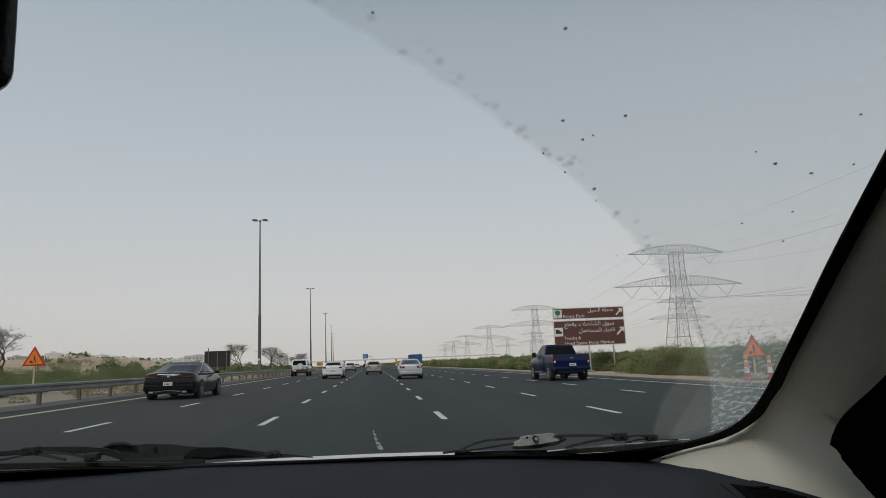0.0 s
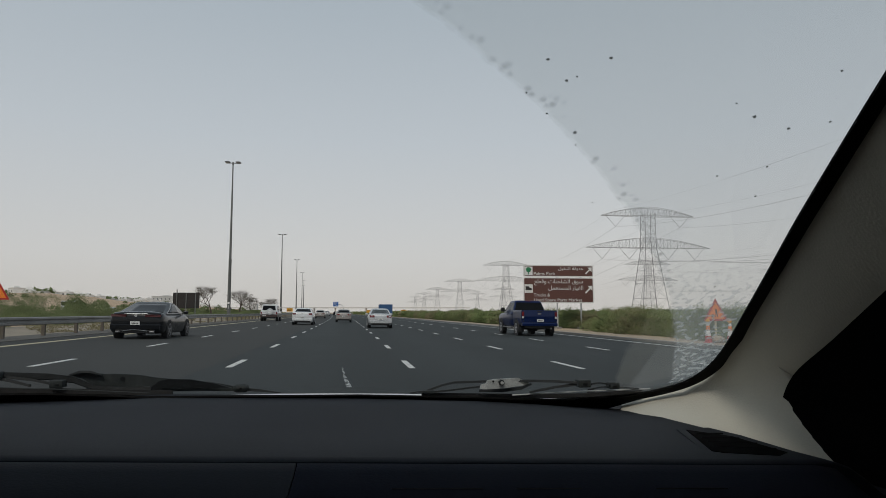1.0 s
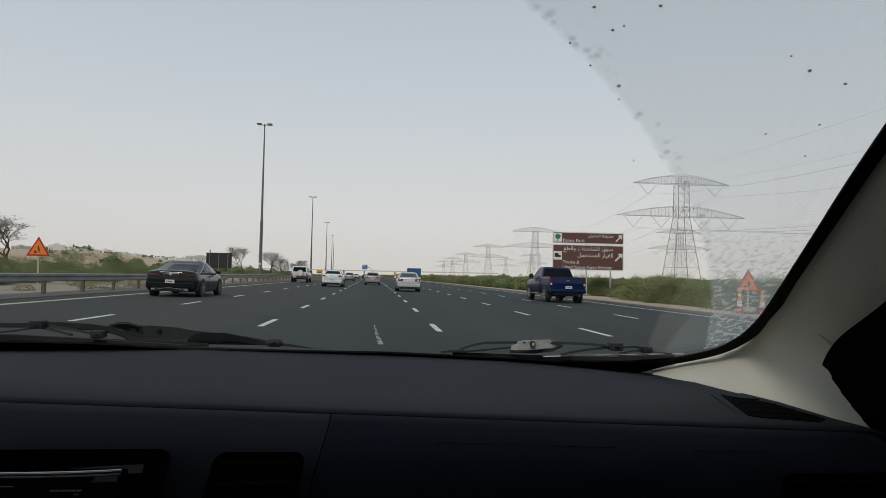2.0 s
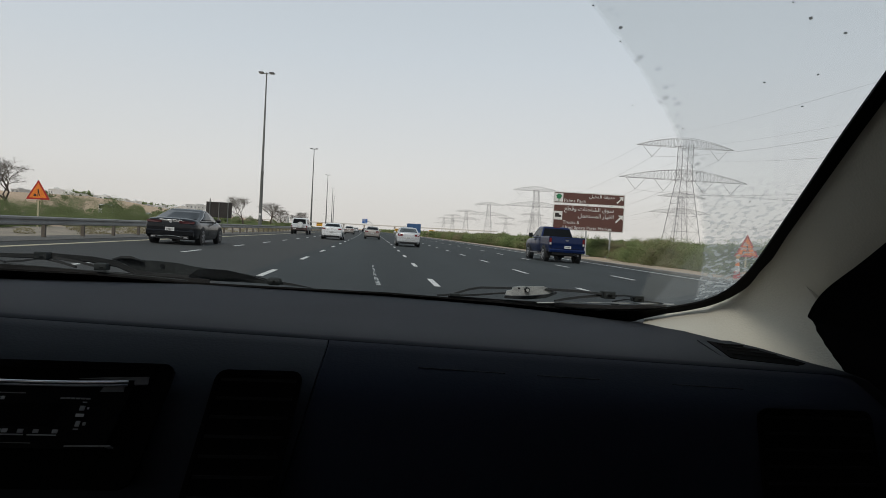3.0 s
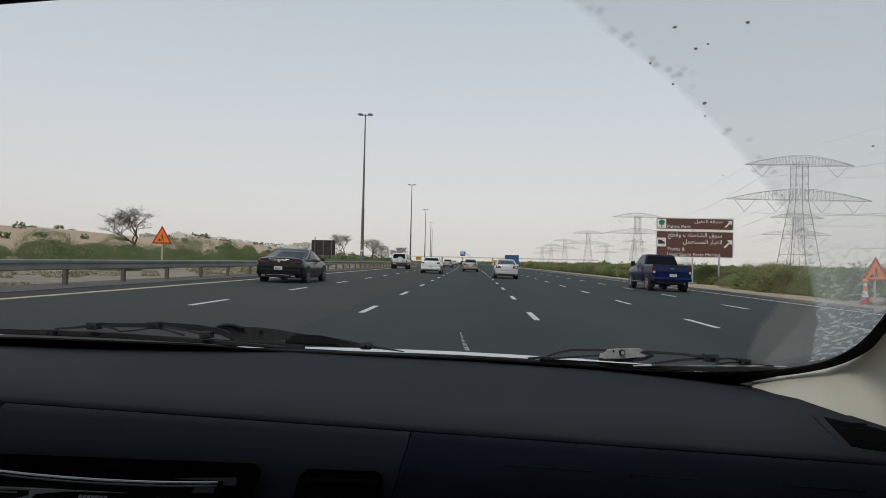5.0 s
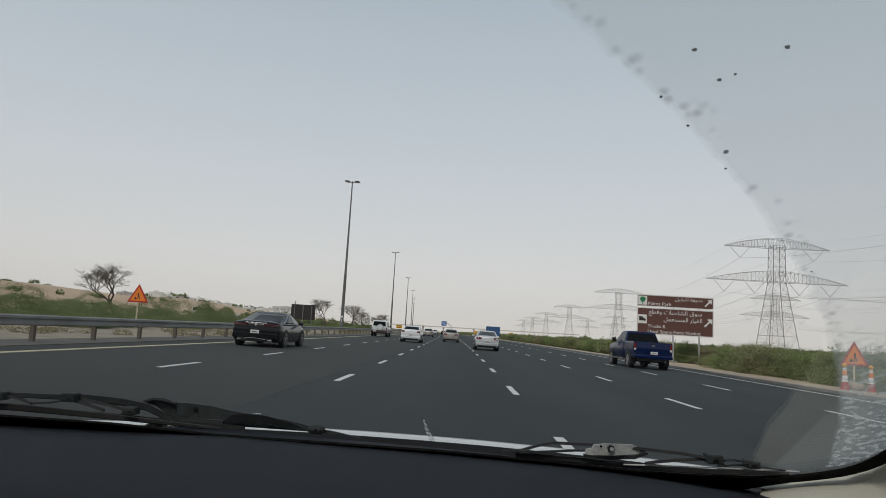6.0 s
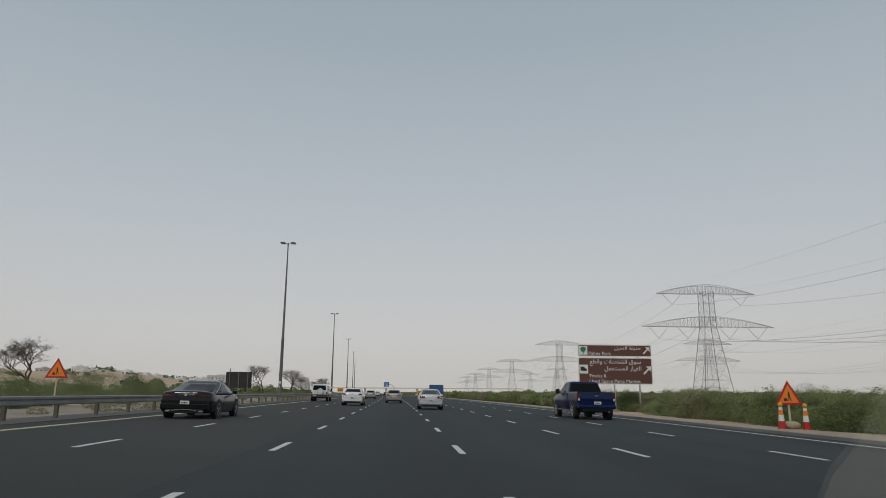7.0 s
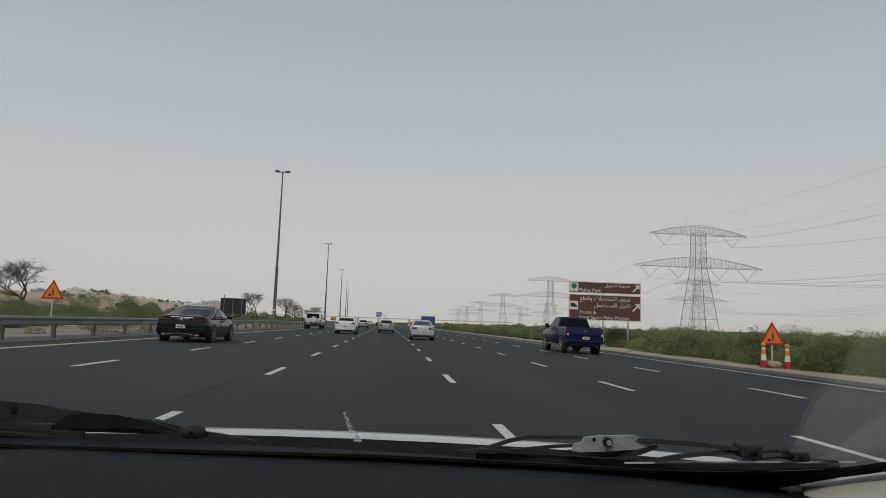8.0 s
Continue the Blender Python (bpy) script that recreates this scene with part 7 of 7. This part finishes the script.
def build_median_bushes():
    near, mid, dry = [], [], []
    for k in range(230):
        y = 14 + 330 * rng.random() ** 1.4
        x = rng.uniform(-43, -24) if k % 4 else rng.uniform(-24, -19)
        # mostly low scrub, here and there a tall shrub
        tall = k % 6 == 1 and x < -26
        h = rng.uniform(2.2, 3.1) if tall else rng.uniform(0.6, 1.8) * (1.0 if x < -24 else 0.5)
        w = rng.uniform(1.1, 1.9) if tall else rng.uniform(1.1, 2.6)
        n = int(7500 if y < 90 else 1800)
        (near if y < 90 else mid).append(bush_points(x, y, gz(x) - 0.1, w, w * 1.2, h, n))
    for k in range(120):
        y = 8 + 160 * rng.random() ** 1.3
        x = rng.uniform(-17.5, -12.7)
        h = rng.uniform(0.12, 0.5)
        dry.append(bush_points(x, y, gz(x) - 0.06, rng.uniform(0.25, 0.7), rng.uniform(0.3, 0.9), h, 420))
    near, mid, dry = np.concatenate(near), np.concatenate(mid), np.concatenate(dry)
    leaf_cloud("median_bushes", near, rng.uniform(0.018, 0.042, len(near)), "bush_leaf", "dusty green desert bushes in the median", "bushes")
    leaf_cloud("median_bushes_far", mid, rng.uniform(0.07, 0.15, len(mid)), "bush_leaf", "dusty green desert bushes farther along the median", "bushes")
    leaf_cloud("dry_weeds", dry, rng.uniform(0.015, 0.045, len(dry)), "dry_leaf", "dry brown weeds behind the guard rail", "weeds")
    far = []
    for k in range(100):
        y = rng.uniform(60, 560)
        x = -rng.uniform(64, 190)
        far.append(bush_points(x, y, gz(x) + dune(x, y) - 0.2, rng.uniform(0.8, 2.4), rng.uniform(0.8, 2.4), rng.uniform(0.7, 2.0), 60))
    far = np.concatenate(far)
    leaf_cloud("dune_bushes", far, rng.uniform(0.3, 0.6, len(far)), "bush_leaf", "scattered dusty bushes on the sand dunes", "bushes")
    ridge = []
    for k in range(340):
        y = rng.uniform(330, 900)
        x = rng.uniform(-200, -135) if k % 3 == 0 else rng.uniform(170, 520)
        ridge.append(bush_points(x, y, gz(x) + dune(x, y) - 0.3, rng.uniform(2.5, 6), rng.uniform(2.5, 6), rng.uniform(2, 4.5), 70))
    ridge = np.concatenate(ridge)
    leaf_cloud("far_trees", ridge, rng.uniform(0.8, 1.5, len(ridge)), "bush_leaf", "hazy belt of distant trees", "trees")


build_median_bushes()


def build_tree(name, seed, height, spread_, leafy, label):
    r = random.Random(seed)
    e = thing(name, label, "tree", (0, 0, 0), group="acacia trees")
    bm = bmesh.new()
    tips = []

    def grow(p, d, length, rad, depth):
        n = 3 if depth < 3 else 2
        q = p
        for k in range(n):
            d2 = (d + Vector((r.gauss(0, 0.16), r.gauss(0, 0.16), r.gauss(0, 0.10)))).normalized()
            e_ = q + d2 * (length / n)
            tube(bm, q, e_, rad * (1 - 0.3 * k / n), rad * (1 - 0.3 * (k + 1) / n), seg=7 if depth < 2 else (5 if depth < 4 else 3), cap=False)
            q, d = e_, d2
        if depth >= 6:
            tips.append(q)
            return
        if depth >= 4:
            tips.append(q)
        for k in range(r.choice((2, 3, 3)) if depth < 5 else 3):
            a = r.uniform(0, 2 * math.pi)
            out = Vector((math.cos(a), math.sin(a), 0))
            flat = spread_ * (0.50 + 0.10 * depth)
            nd = (d * 0.75 + out * flat * r.uniform(0.6, 1.2) + Vector((0, 0, 0.30 - 0.04 * depth))).normalized()
            grow(q, nd, length * r.uniform(0.72, 0.95), rad * 0.62, depth + 1)

    grow(Vector((0, 0, -0.1)), Vector((0.05, 0.02, 1)).normalized(), height * 0.24, height * 0.030, 0)
    part("trunk", bm, "bark", e, "grey-brown forked trunk and limbs")
    pts = []
    for t in tips:
        for k in range(leafy):
            pts.append((t.x + r.gauss(0, 0.13), t.y + r.gauss(0, 0.13), t.z + r.gauss(0, 0.09)))
    if pts:
        leaf_cloud("crown", np.array(pts), rng.uniform(0.025, 0.055, len(pts)), "twig_leaf", "", "", parent=e)
    return e


M["twig_leaf"] = mat("sparse_dry_twig_leaf", (0.16, 0.145, 0.11), (0.10, 0.09, 0.068), 0.9, scale=0.5, detail=5.0, island=0.5, spec=0.1)
t1 = build_tree("acacia_tree", 3, 9.6, 1.15, 24, "bare spreading acacia tree with sparse twiggy crown")
WIDE = Matrix.Diagonal((1.0, 1.0, 0.88, 1))
t1.matrix_world = pose(-41.6, 80, gz(-42), 0, 0, 150) @ Matrix.Diagonal((0.72, 0.72, 0.68, 1))
t2 = build_tree("acacia_tree", 11, 8.8, 1.0, 13, "thin bare acacia tree with an uneven twiggy crown")
t2.matrix_world = pose(*along(-33.8, 182)) @ WIDE
for k, (x, y, rz_) in enumerate(((-28, 191, 130), (-26.5, 204, 40), (-30, 296, 200), (-34, 345, 300), (-38, 400, 80))):
    copy_thing(t1 if k % 2 else t2, pose(*along(x, y), 0, 0, rz_) @ WIDE)


# ---- distant houses ----
def house(at, w, d, h, col, rz, seed):
    r = random.Random(seed)
    e = thing("house", "low flat-roofed white house far across the sand" if col == "plaster" else "grey flat-roofed block far across the sand", "house", at, rz, group="distant houses")
    bm = bmesh.new()
    box(bm, -w / 2, w / 2, -d / 2, d / 2, -1.5, h)
    wl_ = part("wall", bm, col, e)
    bm = bmesh.new()
    box(bm, -w / 2 - 0.15, w / 2 + 0.15, -d / 2 - 0.15, d / 2 + 0.15, h, h + 0.3)
    rf_ = part("roof", bm, col, e, "flat roof with parapet")
    bm = bmesh.new()
    box(bm, -w * 0.15, w * 0.1, -d * 0.2, d * 0.2, h + 0.3, h + 0.3 + 0.35 * min(h, 3))
    part("stair_tower", bm, col, rf_)
    n = max(2, int(w / 4))
    for fl in range(max(1, int(h / 3.4))):
        for k in range(n):
            bm = bmesh.new()
            x = -w / 2 + w * (k + 0.5) / n
            box(bm, x - 0.5, x + 0.5, -d / 2 - 0.05, -d / 2 + 0.02, 0.25 * min(h, 3.4) + 3.3 * fl, 0.7 * min(h, 3.4) + 3.3 * fl)
            part("window", bm, "window", e)


for k in range(54):
    r_ = random.Random(100 + k)
    y = 290 + 480 * (k / 54) + r_.uniform(-10, 10)
    x = -134 - r_.uniform(0, 22)
    z = level(x, y)
    house((x, y, z - 0.5), r_.uniform(2.5, 6.5), r_.uniform(3, 5), r_.choice((1.0, 1.3, 1.5, 2.2)), "plaster" if k % 7 else "grey_plaster", r_.uniform(-50, -10), k)
for k, (x, y, w, h) in enumerate(((-168, 720, 22, 10), (-205, 790, 30, 11), (-118, 820, 18, 10))):
    house((x, y, level(x, y)), w, 14, h, "grey_plaster" if k != 0 else "plaster", 0, 200 + k)
for k in range(18):
    r_ = random.Random(300 + k)
    y = 300 + 24 * k + r_.uniform(-8, 8)
    x = 300 + 9 * k + r_.uniform(-30, 30)
    house((x, y, level(x, y)), r_.uniform(8, 20), r_.uniform(6, 10), r_.choice((3.2, 3.6, 4.6, 6.4)), "plaster" if k % 4 else "grey_plaster", r_.uniform(0, 40), 320 + k)
